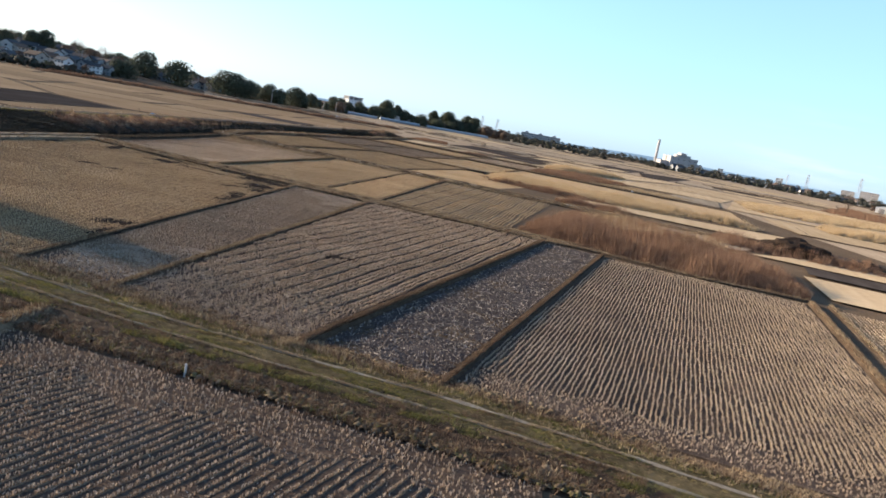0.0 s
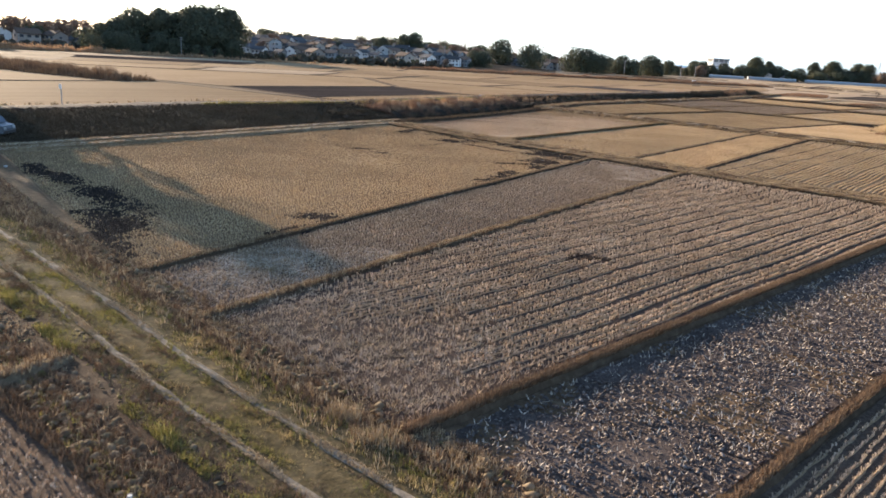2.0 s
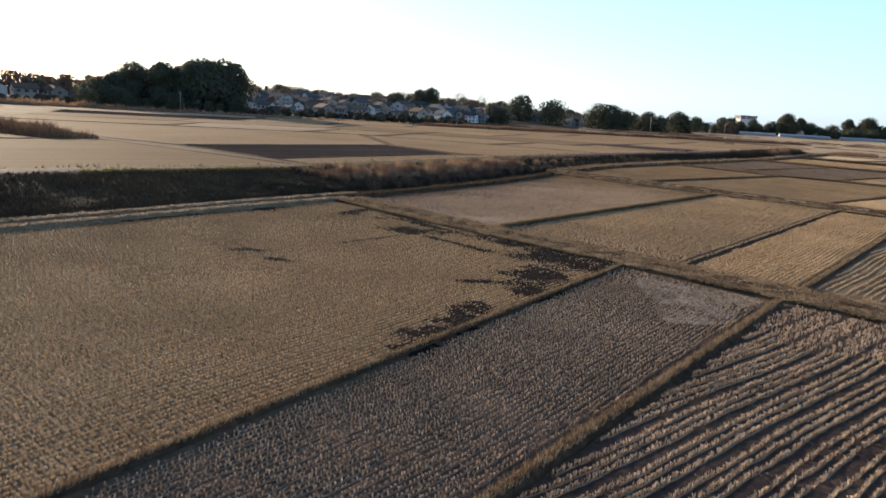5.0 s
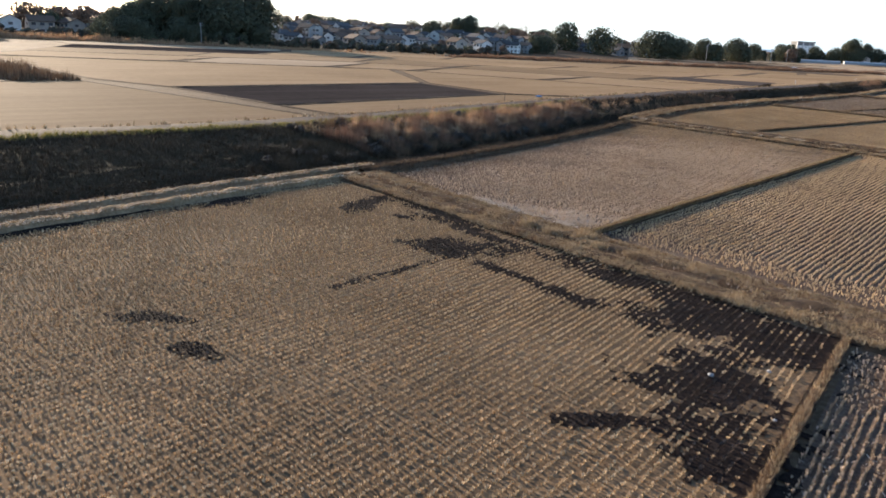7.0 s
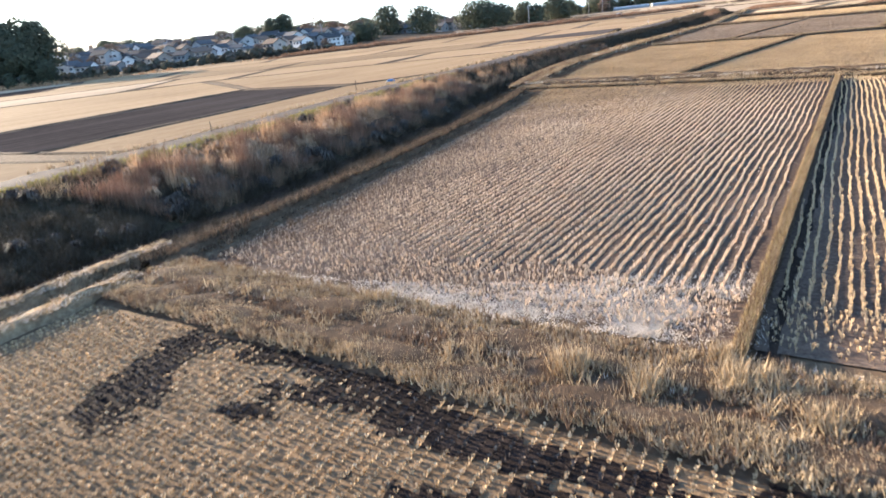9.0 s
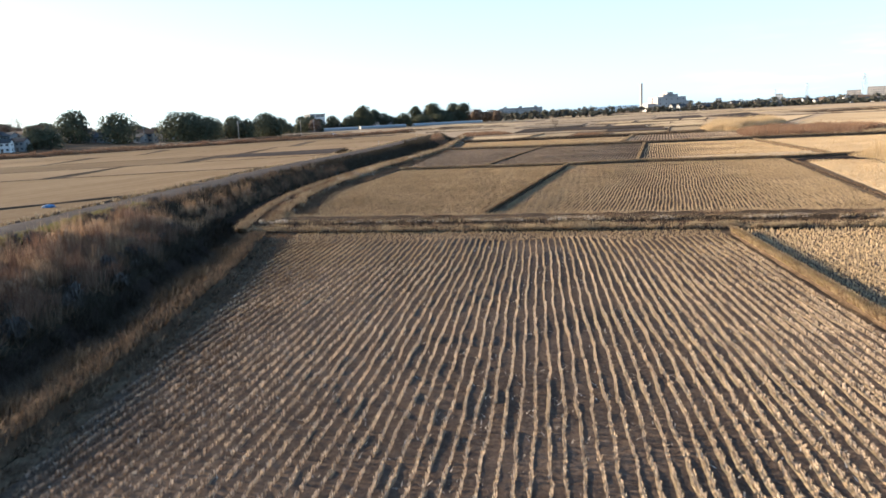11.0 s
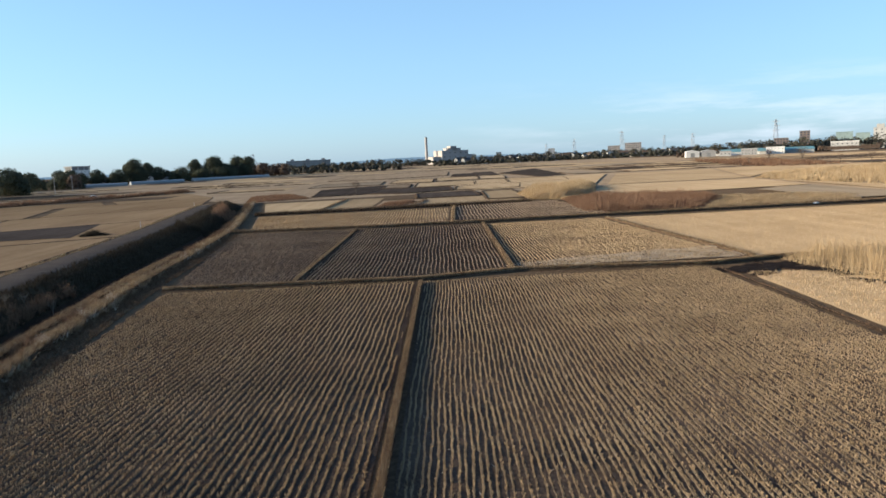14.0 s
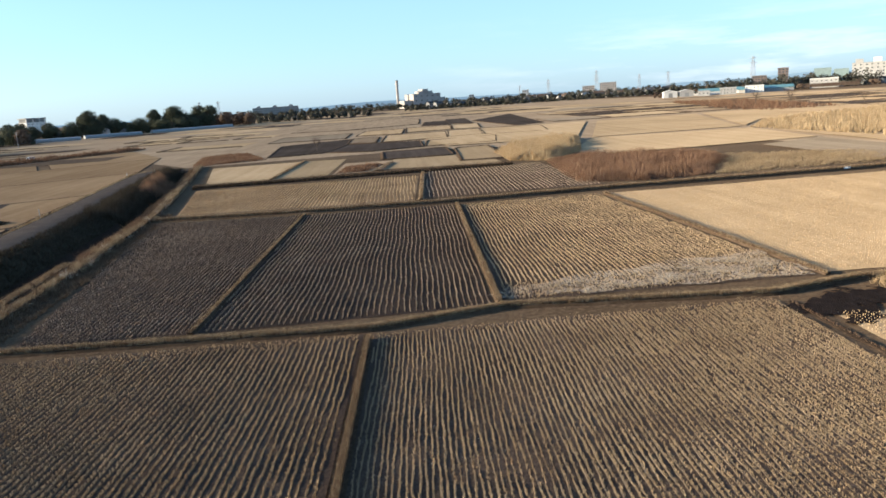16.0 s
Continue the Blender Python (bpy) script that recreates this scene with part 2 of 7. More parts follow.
M["reed_red"] = blades_mat("russet_reed", [(0.17, 0.10, 0.062), (0.27, 0.165, 0.10), (0.13, 0.078, 0.05), (0.36, 0.24, 0.15)], 0.12, 0.12)
# scrub colours lowered too, painting the bank's shade
M["scrub"] = blades_mat("grey_green_scrub_shade_dark", [(0.026, 0.022, 0.014), (0.055, 0.048, 0.031), (0.098, 0.085, 0.062), (0.038, 0.032, 0.02)], 0.4, 0.05)
M["greygrass"] = blades_mat("grey_drooping_grass", [(0.045, 0.04, 0.033), (0.09, 0.08, 0.066), (0.06, 0.053, 0.043), (0.15, 0.135, 0.11)], 0.4, 0.05)
M["bank_gold"] = blades_mat("golden_brown_bank_reed", [(0.32, 0.20, 0.112), (0.45, 0.30, 0.175), (0.25, 0.15, 0.085), (0.56, 0.40, 0.25)], 0.5, 0.2)
M["bank_reed"] = blades_mat("bank_reed", [(0.15, 0.085, 0.055), (0.24, 0.145, 0.095), (0.11, 0.065, 0.045), (0.33, 0.225, 0.15)], 0.4, 0.1)
# palette lifted and flattened to put the air's haze into the leaves
M["leaf"] = blades_mat("hazed_evergreen_leaves", [(0.05, 0.058, 0.04), (0.076, 0.084, 0.056), (0.06, 0.068, 0.046), (0.092, 0.098, 0.066)], 0.1, 0.2)
# greyer again, with the haze of the far town in the colour
M["leaf_far"] = blades_mat("hazed_distant_leaves", [(0.04, 0.045, 0.035), (0.085, 0.085, 0.065), (0.06, 0.062, 0.05), (0.12, 0.105, 0.085)], 0.02, 0.1)
M["leaf_brown"] = blades_mat("bare_twigs", [(0.10, 0.075, 0.055), (0.17, 0.13, 0.095), (0.13, 0.10, 0.075)], 0.1, 0.1)
M["leaf_red"] = blades_mat("red_autumn_leaves", [(0.20, 0.06, 0.03), (0.28, 0.10, 0.05), (0.16, 0.05, 0.03)], 0.1, 0.2)
M["sod"] = blades_mat("torn_sods", [(0.07, 0.052, 0.033), (0.14, 0.105, 0.065), (0.10, 0.078, 0.045), (0.21, 0.165, 0.105), (0.09, 0.085, 0.035)], 0.6, 0.0, 0.9)
M["clod"] = blades_mat("clay_lumps", [(0.05, 0.043, 0.037), (0.085, 0.075, 0.066), (0.12, 0.107, 0.095), (0.066, 0.058, 0.051), (0.22, 0.20, 0.178)], 0.6, 0.0, 0.6)
M["bark"] = plain("bark", (0.12, 0.09, 0.065), 0.95, grain=6)
M["bare"] = plain("bare_branch", (0.17, 0.14, 0.105), 0.9, grain=6)
M["white"] = plain("white_wall", (0.72, 0.70, 0.66), 0.8, grain=0.6, own=0.6)
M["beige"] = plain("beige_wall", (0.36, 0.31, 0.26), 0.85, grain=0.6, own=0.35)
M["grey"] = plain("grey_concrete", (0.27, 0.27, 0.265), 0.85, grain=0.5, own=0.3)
M["concrete"] = plain("pale_concrete", (0.40, 0.36, 0.325), 0.85, grain=0.08, vary=0.15)
M["roof_dark"] = plain("dark_roof_tiles", (0.085, 0.085, 0.088), 0.9, grain=2, own=0.5, spec=0.05)
M["roof_brown"] = plain("brown_roof_tiles", (0.15, 0.105, 0.08), 0.9, grain=2, own=0.5, spec=0.05)
M["roof_teal"] = plain("teal_metal_roof", (0.12, 0.24, 0.25), 0.45, 0.1, grain=0.5)
M["steel"] = plain("galvanised_steel", (0.3, 0.31, 0.33), 0.6, 0.2, grain=2)
M["film"] = plain("greenhouse_film", (0.22, 0.235, 0.24), 0.5, grain=1.0)
M["glass"] = plain("window_glass", (0.05, 0.06, 0.075), 0.12, grain=0.5, spec=0.6)
M["carpaint"] = plain("dark_car_paint", (0.05, 0.062, 0.075), 0.4, 0.0, grain=1.0, vary=0.08, spec=0.4)
M["black"] = plain("black_rubber", (0.03, 0.03, 0.03), 0.8, grain=8)
M["brick"] = plain("brown_brick_wall", (0.16, 0.125, 0.11), 0.85, grain=0.3)
M["green"] = plain("green_netting", (0.22, 0.285, 0.28), 0.8, grain=0.4)
M["lamp_red"] = plain("red_tail_lamp", (0.35, 0.02, 0.02), 0.3, grain=3)
# the blue of distant air is painted into the hills' base colour
M["haze"] = plain("hill_haze_in_colour", (0.22, 0.31, 0.38), 1.0, grain=0.002, vary=0.12, spec=0.0)


# ---- mesh helpers ----
def mesh_of(name, verts, faces, mats, smooth=False, slots=None):
    """A mesh from arrays: verts n x 3, faces m x 3 or m x 4."""
    v, f = np.asarray(verts, np.float32), np.asarray(faces, np.int32)
    me = bpy.data.meshes.new(name)
    k = f.shape[1]
    me.vertices.add(len(v)), me.loops.add(f.size), me.polygons.add(len(f))
    me.vertices.foreach_set("co", v.ravel())
    me.loops.foreach_set("vertex_index", f.ravel())
    me.polygons.foreach_set("loop_start", np.arange(0, f.size, k, dtype=np.int32))
    if slots is not None:
        me.polygons.foreach_set("material_index", np.asarray(slots, np.int32))
    if smooth:
        me.polygons.foreach_set("use_smooth", np.ones(len(f), bool))
    for m in mats if isinstance(mats, (list, tuple)) else [mats]:
        me.materials.append(m)
    me.update(calc_edges=True)
    return me


def part(name, data, material, parent, label="", kind=""):
    """One mesh object under a thing; data: a mesh, or a bmesh with its material."""
    if isinstance(data, bmesh.types.BMesh):
        me = bpy.data.meshes.new(name)
        data.to_mesh(me)
        data.free()
        me.materials.append(material)
        data = me
    ob = new(name, data)
    ob.parent = parent
    return tagged(ob, label, kind=kind)


def box(bm, x0, x1, y0, y1, z0, z1, bevel=0.0):
    m = Matrix.Translation(((x0 + x1) / 2, (y0 + y1) / 2, (z0 + z1) / 2)) @ Matrix.Diagonal((x1 - x0, y1 - y0, z1 - z0, 1))
    vs = bmesh.ops.create_cube(bm, size=1, matrix=m)["verts"]
    if bevel:
        es = list({e for v in vs for e in v.link_edges})
        bmesh.ops.bevel(bm, geom=es, offset=bevel, segments=2, affect="EDGES", profile=0.6)
    return bm


def rod(bm, a, b, r0, r1=None, sides=6):
    a, b = Vector(a), Vector(b)
    d = b - a
    m = Matrix.Translation((a + b) / 2) @ d.to_track_quat("Z", "Y").to_matrix().to_4x4()
    bmesh.ops.create_cone(bm, cap_ends=True, segments=sides, radius1=r0, radius2=r0 if r1 is None else r1, depth=d.length, matrix=m)
    return bm


def wob(x, y, s, seed=0.0):
    """Smooth, cheap wobble from -1 to 1 over arrays."""
    return (np.sin(x * s + seed * 1.7 + 1.3 * np.sin(y * s * 0.7 + seed)) + np.sin(y * s * 1.3 + seed * 2.3 + 1.1 * np.sin(x * s * 0.9 - seed))) / 2


def inside(pts, poly):
    x, y = pts[:, 0], pts[:, 1]
    ok = np.zeros(len(pts), bool)
    n = len(poly)
    for i in range(n):
        (x0, y0), (x1, y1) = poly[i], poly[(i + 1) % n]
        cut = ((y0 > y) != (y1 > y)) & (x < (x1 - x0) * (y - y0) / ((y1 - y0) or 1e-9) + x0)
        ok ^= cut
    return ok


def tufts(rng, pts, height, spread, blades, width, flare=0.0, lean=0.0, vary=0.3, z=None):
    """Triangular blades round each point. flare 1: cut stubble, wide at the top; 0: pointed grass."""
    n = len(pts)
    h = (height * (1 + vary * rng.uniform(-1, 1, n)))[:, None]
    a = rng.uniform(0, 2 * np.pi, (n, 1)) + np.arange(blades) * (2 * np.pi / blades) + rng.uniform(-0.5, 0.5, (n, blades))
    out = spread * rng.uniform(0.3, 1.0, (n, blades))
    tilt = lean * rng.uniform(0.2, 1.0, (n, blades)) * h
    hh = h * rng.uniform(0.75, 1.1, (n, blades))
    px, py = pts[:, :1], pts[:, 1:2]
    pz = np.zeros((n, 1)) if z is None else np.asarray(z).reshape(n, 1)
    ca, sa = np.cos(a), np.sin(a)
    bx, by = px + ca * out * 0.5, py + sa * out * 0.5
    tx, ty = px + ca * (out + tilt), py + sa * (out + tilt)
    wx, wy = -sa * width / 2, ca * width / 2
    zz = pz + np.zeros((n, blades))
    if flare > 0.5:
        v = np.stack([np.stack([bx, by, zz - 0.02], -1), np.stack([tx - wx, ty - wy, zz + hh], -1), np.stack([tx + wx, ty + wy, zz + hh], -1)], 2)
    else:
        v = np.stack([np.stack([bx - wx, by - wy, zz - 0.02], -1), np.stack([bx + wx, by + wy, zz - 0.02], -1), np.stack([tx, ty, zz + hh], -1)], 2)
    v = v.reshape(-1, 3)
    return v, np.arange(len(v)).reshape(-1, 3)


def welded_tufts(rng, pts, height, spread, blades, width, flare=1.0, lean=0.25, vary=0.3, z=None):
    """Tufts whose blades meet in one foot, so that each tuft is one island."""
    v, f = tufts(rng, pts, height, spread, blades, width, flare, lean, vary, z)
    n = len(pts)
    v = v.reshape(n, blades, 3, 3)
    foot = np.concatenate([pts, (np.zeros(n) if z is None else np.asarray(z))[:, None] - 0.02], 1)[:, None, :]
    tips = v[:, :, 1:, :].reshape(n, blades * 2, 3) if flare > 0.5 else np.concatenate([v[:, :, 1:2, :], v[:, :, 2:3, :]], 2).reshape(n, blades * 2, 3)
    allv = np.concatenate([foot, tips], 1).reshape(-1, 3)
    base = (np.arange(n) * (1 + 2 * blades))[:, None]
    k = np.arange(blades)
    f = np.stack([np.broadcast_to(base, (n, blades)), base + 1 + 2 * k, base + 2 + 2 * k], -1).reshape(-1, 3)
    return allv, f


def scatter(rng, poly, per_m2):
    p = np.array(poly)
    lo, hi = p.min(0), p.max(0)
    n = int((hi - lo).prod() * per_m2)
    pts = rng.uniform(lo, hi, (n, 2))
    return pts[inside(pts, poly)]


def along(line, step, rng, side=0.0, jitter=0.0):
    """Points along a polyline, at an offset to its left."""
    out = []
    for (a, b) in zip(line[:-1], line[1:]):
        a, b = np.array(a, float), np.array(b, float)
        length = np.linalg.norm(b - a)
        n = max(1, int(length / step))
        t = (np.arange(n) + rng.uniform(0, 1, n)) / n
        d = (b - a) / length
        p = a + t[:, None] * (b - a) + np.array([-d[1], d[0]]) * (side + jitter * rng.uniform(-1, 1, n))[:, None]
        out.append(p)
    return np.concatenate(out)


def resample(line, step):
    pts = np.array(line, float)
    seg = np.linalg.norm(np.diff(pts, axis=0), axis=1)
    s = np.r_[0, np.cumsum(seg)]
    n = max(2, int(s[-1] / step) + 1)
    q = np.linspace(0, s[-1], n)
    return np.stack([np.interp(q, s, pts[:, 0]), np.interp(q, s, pts[:, 1])], 1)


def eased(line, reach=5.0):
    """A polyline with its corners rounded off."""
    p = resample(line, 0.5)
    k = int(reach / 0.5) // 2 * 2 + 1
    q = np.pad(p, ((k // 2, k // 2), (0, 0)), mode="reflect", reflect_type="odd")
    c = np.ones(k) / k
    return [tuple(r) for r in np.stack([np.convolve(q[:, 0], c, "valid"), np.convolve(q[:, 1], c, "valid")], 1)[::3]]


def strip(name, line, profile, mat, z=0.0, step=0.8, rough=0.05, seed=1.0):
    """A mound, ditch or track: a cross-section of (offset to the left, height) swept along a line."""
    p = resample(line, step)
    d = np.gradient(p, axis=0)
    d /= np.linalg.norm(d, axis=1)[:, None]
    nrm = np.stack([-d[:, 1], d[:, 0]], 1)
    cols = []
    for i, (o, h) in enumerate(profile):
        x = p[:, 0] + nrm[:, 0] * (o + rough * 1.6 * wob(p[:, 0] * 1.0, p[:, 1], 2.1, seed + i))
        y = p[:, 1] + nrm[:, 1] * (o + rough * 1.6 * wob(p[:, 0] * 1.0, p[:, 1], 2.1, seed + i))
        edge = i in (0, len(profile) - 1)
        cols.append(np.stack([x, y, z + h + (0 if edge else rough) * wob(x, y, 2.7, seed * 3 + i)], 1))
    v = np.stack(cols, 1)
    n, k = v.shape[:2]
    idx = np.arange(n * k).reshape(n, k)
    f = np.stack([idx[:-1, :-1], idx[:-1, 1:], idx[1:, 1:], idx[1:, :-1]], -1).reshape(-1, 4)[:, ::-1]
    return mesh_of(name, v.reshape(-1, 3), f, mat, smooth=True)


# ---- ground with the canal and the raised road ----
BANK_Y = [-400, 30, 67, 88, 101, 120, 150, 180, 205, 225, 250, 280, 330, 360, 500]
ROAD_X = [-100, -76, -72, -70, -66, -63.5, -63, -60.5, -57.8, -54.6, -51.5, -48.5, -43.8, -41, -28]
EDGE_Y = [-400, 50, 58, 73, 95, 103, 113, 131, 142, 151, 160, 172, 180, 205, 223, 253, 290, 342, 500]
EDGE_X = [-82, -55.7, -55.0, -53.8, -52.4, -51, -50.6, -50.6, -51.2, -52.4, -53.2, -53.4, -52.8, -49.6, -46.4, -41.8, -38.6, -35.2, -20]
ROAD_W, ROAD_H = 3.4, 1.5


def smooth_interp(y, ys, xs):
    y = np.asarray(y, float)
    return sum(np.interp(y + o, ys, xs) for o in (-6, -3, 0, 3, 6)) / 5


def road_x(y):
    return smooth_interp(y, BANK_Y, ROAD_X)


def edge_x(y):
    return smooth_interp(y, EDGE_Y, EDGE_X)


def bank_amount(y):
    return np.clip((np.asarray(y, float) + 150) / 60, 0, 1) * np.clip((352 - np.asarray(y, float)) / 28, 0, 1)


def bank_profile(y):
    """x and z of the cross-section from the fields over ditch and slope to the road and down again."""
    e, r, a = edge_x(y), road_x(y), bank_amount(y)
    dig = np.clip((y - 72) / 16, 0, 1)
    d0 = np.minimum(e - 4.6, r + 7.5)
    xs = [e, e - 1.2, e - 2.0, e - 2.6 - 0 * e, e - 3.7, e - 4.5, (e - 4.5) * 0.6 + (r + 0.5) * 0.4, (e - 4.5) * 0.25 + (r + 0.5) * 0.75, r + 0.4, r, r - ROAD_W, r - ROAD_W - 0.6, r - ROAD_W - 2.6]
    zs = [0, 0.05, -0.1 * dig, -1.05 * dig, -1.1 * dig, -0.15 * dig, 0.55, 1.1, ROAD_H - 0.1, ROAD_H, ROAD_H, ROAD_H - 0.12, 0]
    return xs, [z * a for z in zs]


def bank_z(x, y):
    xs, zs = bank_profile(np.asarray(y, float))
    out = np.zeros(len(x))
    X = np.stack([np.broadcast_to(c, len(x)) for c in xs], 1)[:, ::-1]
    Z = np.stack([np.broadcast_to(c, len(x)) for c in zs], 1)[:, ::-1]
    for i in range(X.shape[1] - 1):
        t = (x - X[:, i]) / (X[:, i + 1] - X[:, i] + 1e-6)
        ok = (t >= 0) & (t < 1)
        out[ok] = (Z[:, i] + t * (Z[:, i + 1] - Z[:, i]))[ok]
    return out


def build_ground():
    ys = np.unique(np.r_[-4000, -2000, -900, -400, -250, np.arange(-150, 420, 2.0), 440, 480, 540, 640, 800, 1100, 1600, 2400, 4500])
    left = [4300, 2200, 1100, 600, 350, 220, 140, 80, 40, 15, 5]
    rows = []
    for y in ys:
        xs, zs = bank_profile(np.array(y))
        xs, zs = [float(x) for x in xs], [float(z) for z in zs]
        row = [(xs[0] + o, y, 0.0) for o in left] + [(x, y, z) for x, z in zip(xs, zs)] + [(xs[-1] - o, y, 0.0) for o in left[::-1]]
        rows.append(row)
    v = np.array(rows)
    nl = len(left)
    n, k = v.shape[:2]
    inner = (np.arange(k) > nl) & (np.arange(k) < nl + 12)
    v[:, inner, 2] += (0.07 * wob(v[:, inner, 0], v[:, inner, 1], 1.1, 4.0)) * (np.abs(v[:, inner, 2]) > 0.3)
    idx = np.arange(n * k).reshape(n, k)
    f = np.stack([idx[:-1, :-1], idx[1:, :-1], idx[1:, 1:], idx[:-1, 1:]], -1)
    slot = np.zeros(f.shape[:2], int)
    c = np.arange(k - 1) - nl
    near = (ys[:-1] > -150) & (ys[:-1] < 345)
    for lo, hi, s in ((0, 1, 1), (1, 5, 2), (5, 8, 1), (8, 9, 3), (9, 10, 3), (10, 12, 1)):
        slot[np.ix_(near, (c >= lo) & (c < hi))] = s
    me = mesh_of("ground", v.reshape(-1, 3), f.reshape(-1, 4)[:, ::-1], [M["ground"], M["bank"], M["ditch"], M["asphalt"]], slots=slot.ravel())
    return tagged(new("ground", me), "flat brown dry-grass ground with a raised road and a canal ditch", "ground", kind="structure")


build_ground()


# ---- fields ----
BURNT = []  # (x, y, half length, half width, turn)


def ruled(name, left, right, mat, z=0.03, cell=1.2, rough=0.02):
    """A surface between two edge lines that run the same way."""
    n = max(2, int(np.linalg.norm(np.array(left[-1]) - np.array(left[0])) / cell))
    m = max(2, int(np.linalg.norm(np.array(right[0]) - np.array(left[0])) / cell))

    def spread(line):
        p = np.array(line, float)
        s = np.r_[0, np.cumsum(np.linalg.norm(np.diff(p, axis=0), axis=1))]
        q = np.linspace(0, s[-1], n)
        return np.stack([np.interp(q, s, p[:, 0]), np.interp(q, s, p[:, 1])], 1)

    a, b = spread(left), spread(right)
    t = np.linspace(0, 1, m)[None, :, None]
    p = a[:, None] * (1 - t) + b[:, None] * t
    zz = z + rough * wob(p[..., 0], p[..., 1], 0.9, z * 100) + rough * 0.6 * wob(p[..., 0], p[..., 1], 2.3, 2.0)
    v = np.concatenate([p, zz[..., None]], -1)
    idx = np.arange(n * m).reshape(n, m)
    f = np.stack([idx[:-1, :-1], idx[:-1, 1:], idx[1:, 1:], idx[1:, :-1]], -1).reshape(-1, 4)
    return mesh_of(name, v.reshape(-1, 3), f, mat)


def burnt_mask(pts):
    """How deep inside a burnt patch each point lies: over 0 is burnt."""
    out = np.full(len(pts), -1.0)
    for x, y, a, b, turn in BURNT:
        c, s = math.cos(radians(turn)), math.sin(radians(turn))
        u, w = ((pts[:, 0] - x) * c + (pts[:, 1] - y) * s) / a, (-(pts[:, 0] - x) * s + (pts[:, 1] - y) * c) / b
        r = np.sqrt(u * u + w * w) + 0.35 * wob(pts[:, 0], pts[:, 1], 1.5, x) + 0.25 * wob(pts[:, 0], pts[:, 1], 4.0, y) + 0.2 * wob(pts[:, 0], pts[:, 1], 9.0, x + y)
        out = np.maximum(out, 1 - r)
    return out


def swayed(U, W, sway, spacing):
    """How rows sown by machine wander off their straight line, neighbours together."""
    return W + sway * np.sin(U * 0.42 + 1.0) + sway * 0.7 * np.sin(U * 0.17 + W * 0.05) + 0.022 * np.sin(U * 1.1 + np.floor(W / spacing) * 2.4) + 0.012 * np.sin(U * 3.1 + np.floor(W / spacing) * 1.7)


def row_mounds(rng, poly, turn, spacing, sway, skip, high, half, z, clear, step=0.3):
    """The matted straw foot of each row: a low uneven ridge, broken where clear(points) is false."""
    p = np.array(poly)
    mid = p.mean(0)
    c, s = math.cos(radians(turn)), math.sin(radians(turn))
    ax, cr = np.array([s, c]), np.array([c, -s])
    u, w = (p - mid) @ ax, (p - mid) @ cr
    uu = np.arange(u.min(), u.max(), step)
    ww = np.arange(w.min(), w.max(), spacing)
    if skip:
        i = np.arange(len(ww))
        ww = ww + 0.2 * (i // skip - len(ww) // (2 * skip))
        ww = np.r_[ww, ww[-1] + spacing * np.arange(1, 4)]
    U, W = np.meshgrid(uu, ww, indexing="ij")
    Ws = swayed(U, W, sway, spacing) + rng.normal(0, 0.008, U.shape)
    n, k = U.shape
    grow = rng.uniform(0.55, 1.2, U.shape)
    cols = []
    for side, up in ((-1, 0), (0, 1), (1, 0)):
        q = mid + U[..., None] * ax + (Ws + side * half * (0.7 + 0.5 * rng.uniform(0, 1, U.shape)))[..., None] * cr
        hz = z + (high * grow if up else -0.01)
        cols.append(np.concatenate([q, np.broadcast_to(np.asarray(hz, float), U.shape)[..., None]], -1))
    v = np.stack(cols, 2)
    top = v[:, :, 1, :2].reshape(-1, 2)
    ok = (inside(top, poly) & clear(top)).reshape(n, k)
    ok &= rng.uniform(0, 1, ok.shape) > 0.05
    idx = np.arange(n * k * 3).reshape(n, k, 3)
    good = ok[:-1] & ok[1:]
    f = np.concatenate([np.stack([idx[:-1, :, j], idx[:-1, :, j + 1], idx[1:, :, j + 1], idx[1:, :, j]], -1)[good] for j in (0, 1)])
    return v.reshape(-1, 3), f


def rows_of(rng, poly, turn, spacing=0.30, hill=0.19, sway=0.10, head=(0.0, 0.0), skip=0, jitter=0.012, along_jitter=0.035):
    """Planting places of rice: straight rows at a turn (degrees clockwise from +y), swaying together."""
    p = np.array(poly)
    mid = p.mean(0)
    c, s = math.cos(radians(turn)), math.sin(radians(turn))
    ax, cr = np.array([s, c]), np.array([c, -s])
    u, w = (p - mid) @ ax, (p - mid) @ cr
    uu = np.arange(u.min(), u.max(), hill)
    ww = np.arange(w.min(), w.max(), spacing)
    if skip:
        i = np.arange(len(ww))
        ww = ww + 0.2 * (i // skip - len(ww) // (2 * skip))  # a wheel gap after every few rows
        ww = np.r_[ww, ww[-1] + spacing * np.arange(1, 4)]
    U, W = np.meshgrid(uu, ww, indexing="ij")
    U, W = U.ravel(), W.ravel()
    W = swayed(U, W, sway, spacing) + rng.normal(0, jitter, len(W))
    U = U + rng.normal(0, along_jitter, len(U))
    pts = mid + U[:, None] * ax + W[:, None] * cr
    ok = inside(pts, poly)
    near, far = head
    lo, hi = u.min(), u.max()
    edge_lo = (U - lo) < near
    edge_hi = (hi - U) < far
    rnd = edge_lo | edge_hi
    pts[rnd] += rng.uniform(-0.13, 0.13, (rnd.sum(), 2))
    keep = ok & (rng.uniform(0, 1, len(U)) > 0.015)
    return pts[keep]


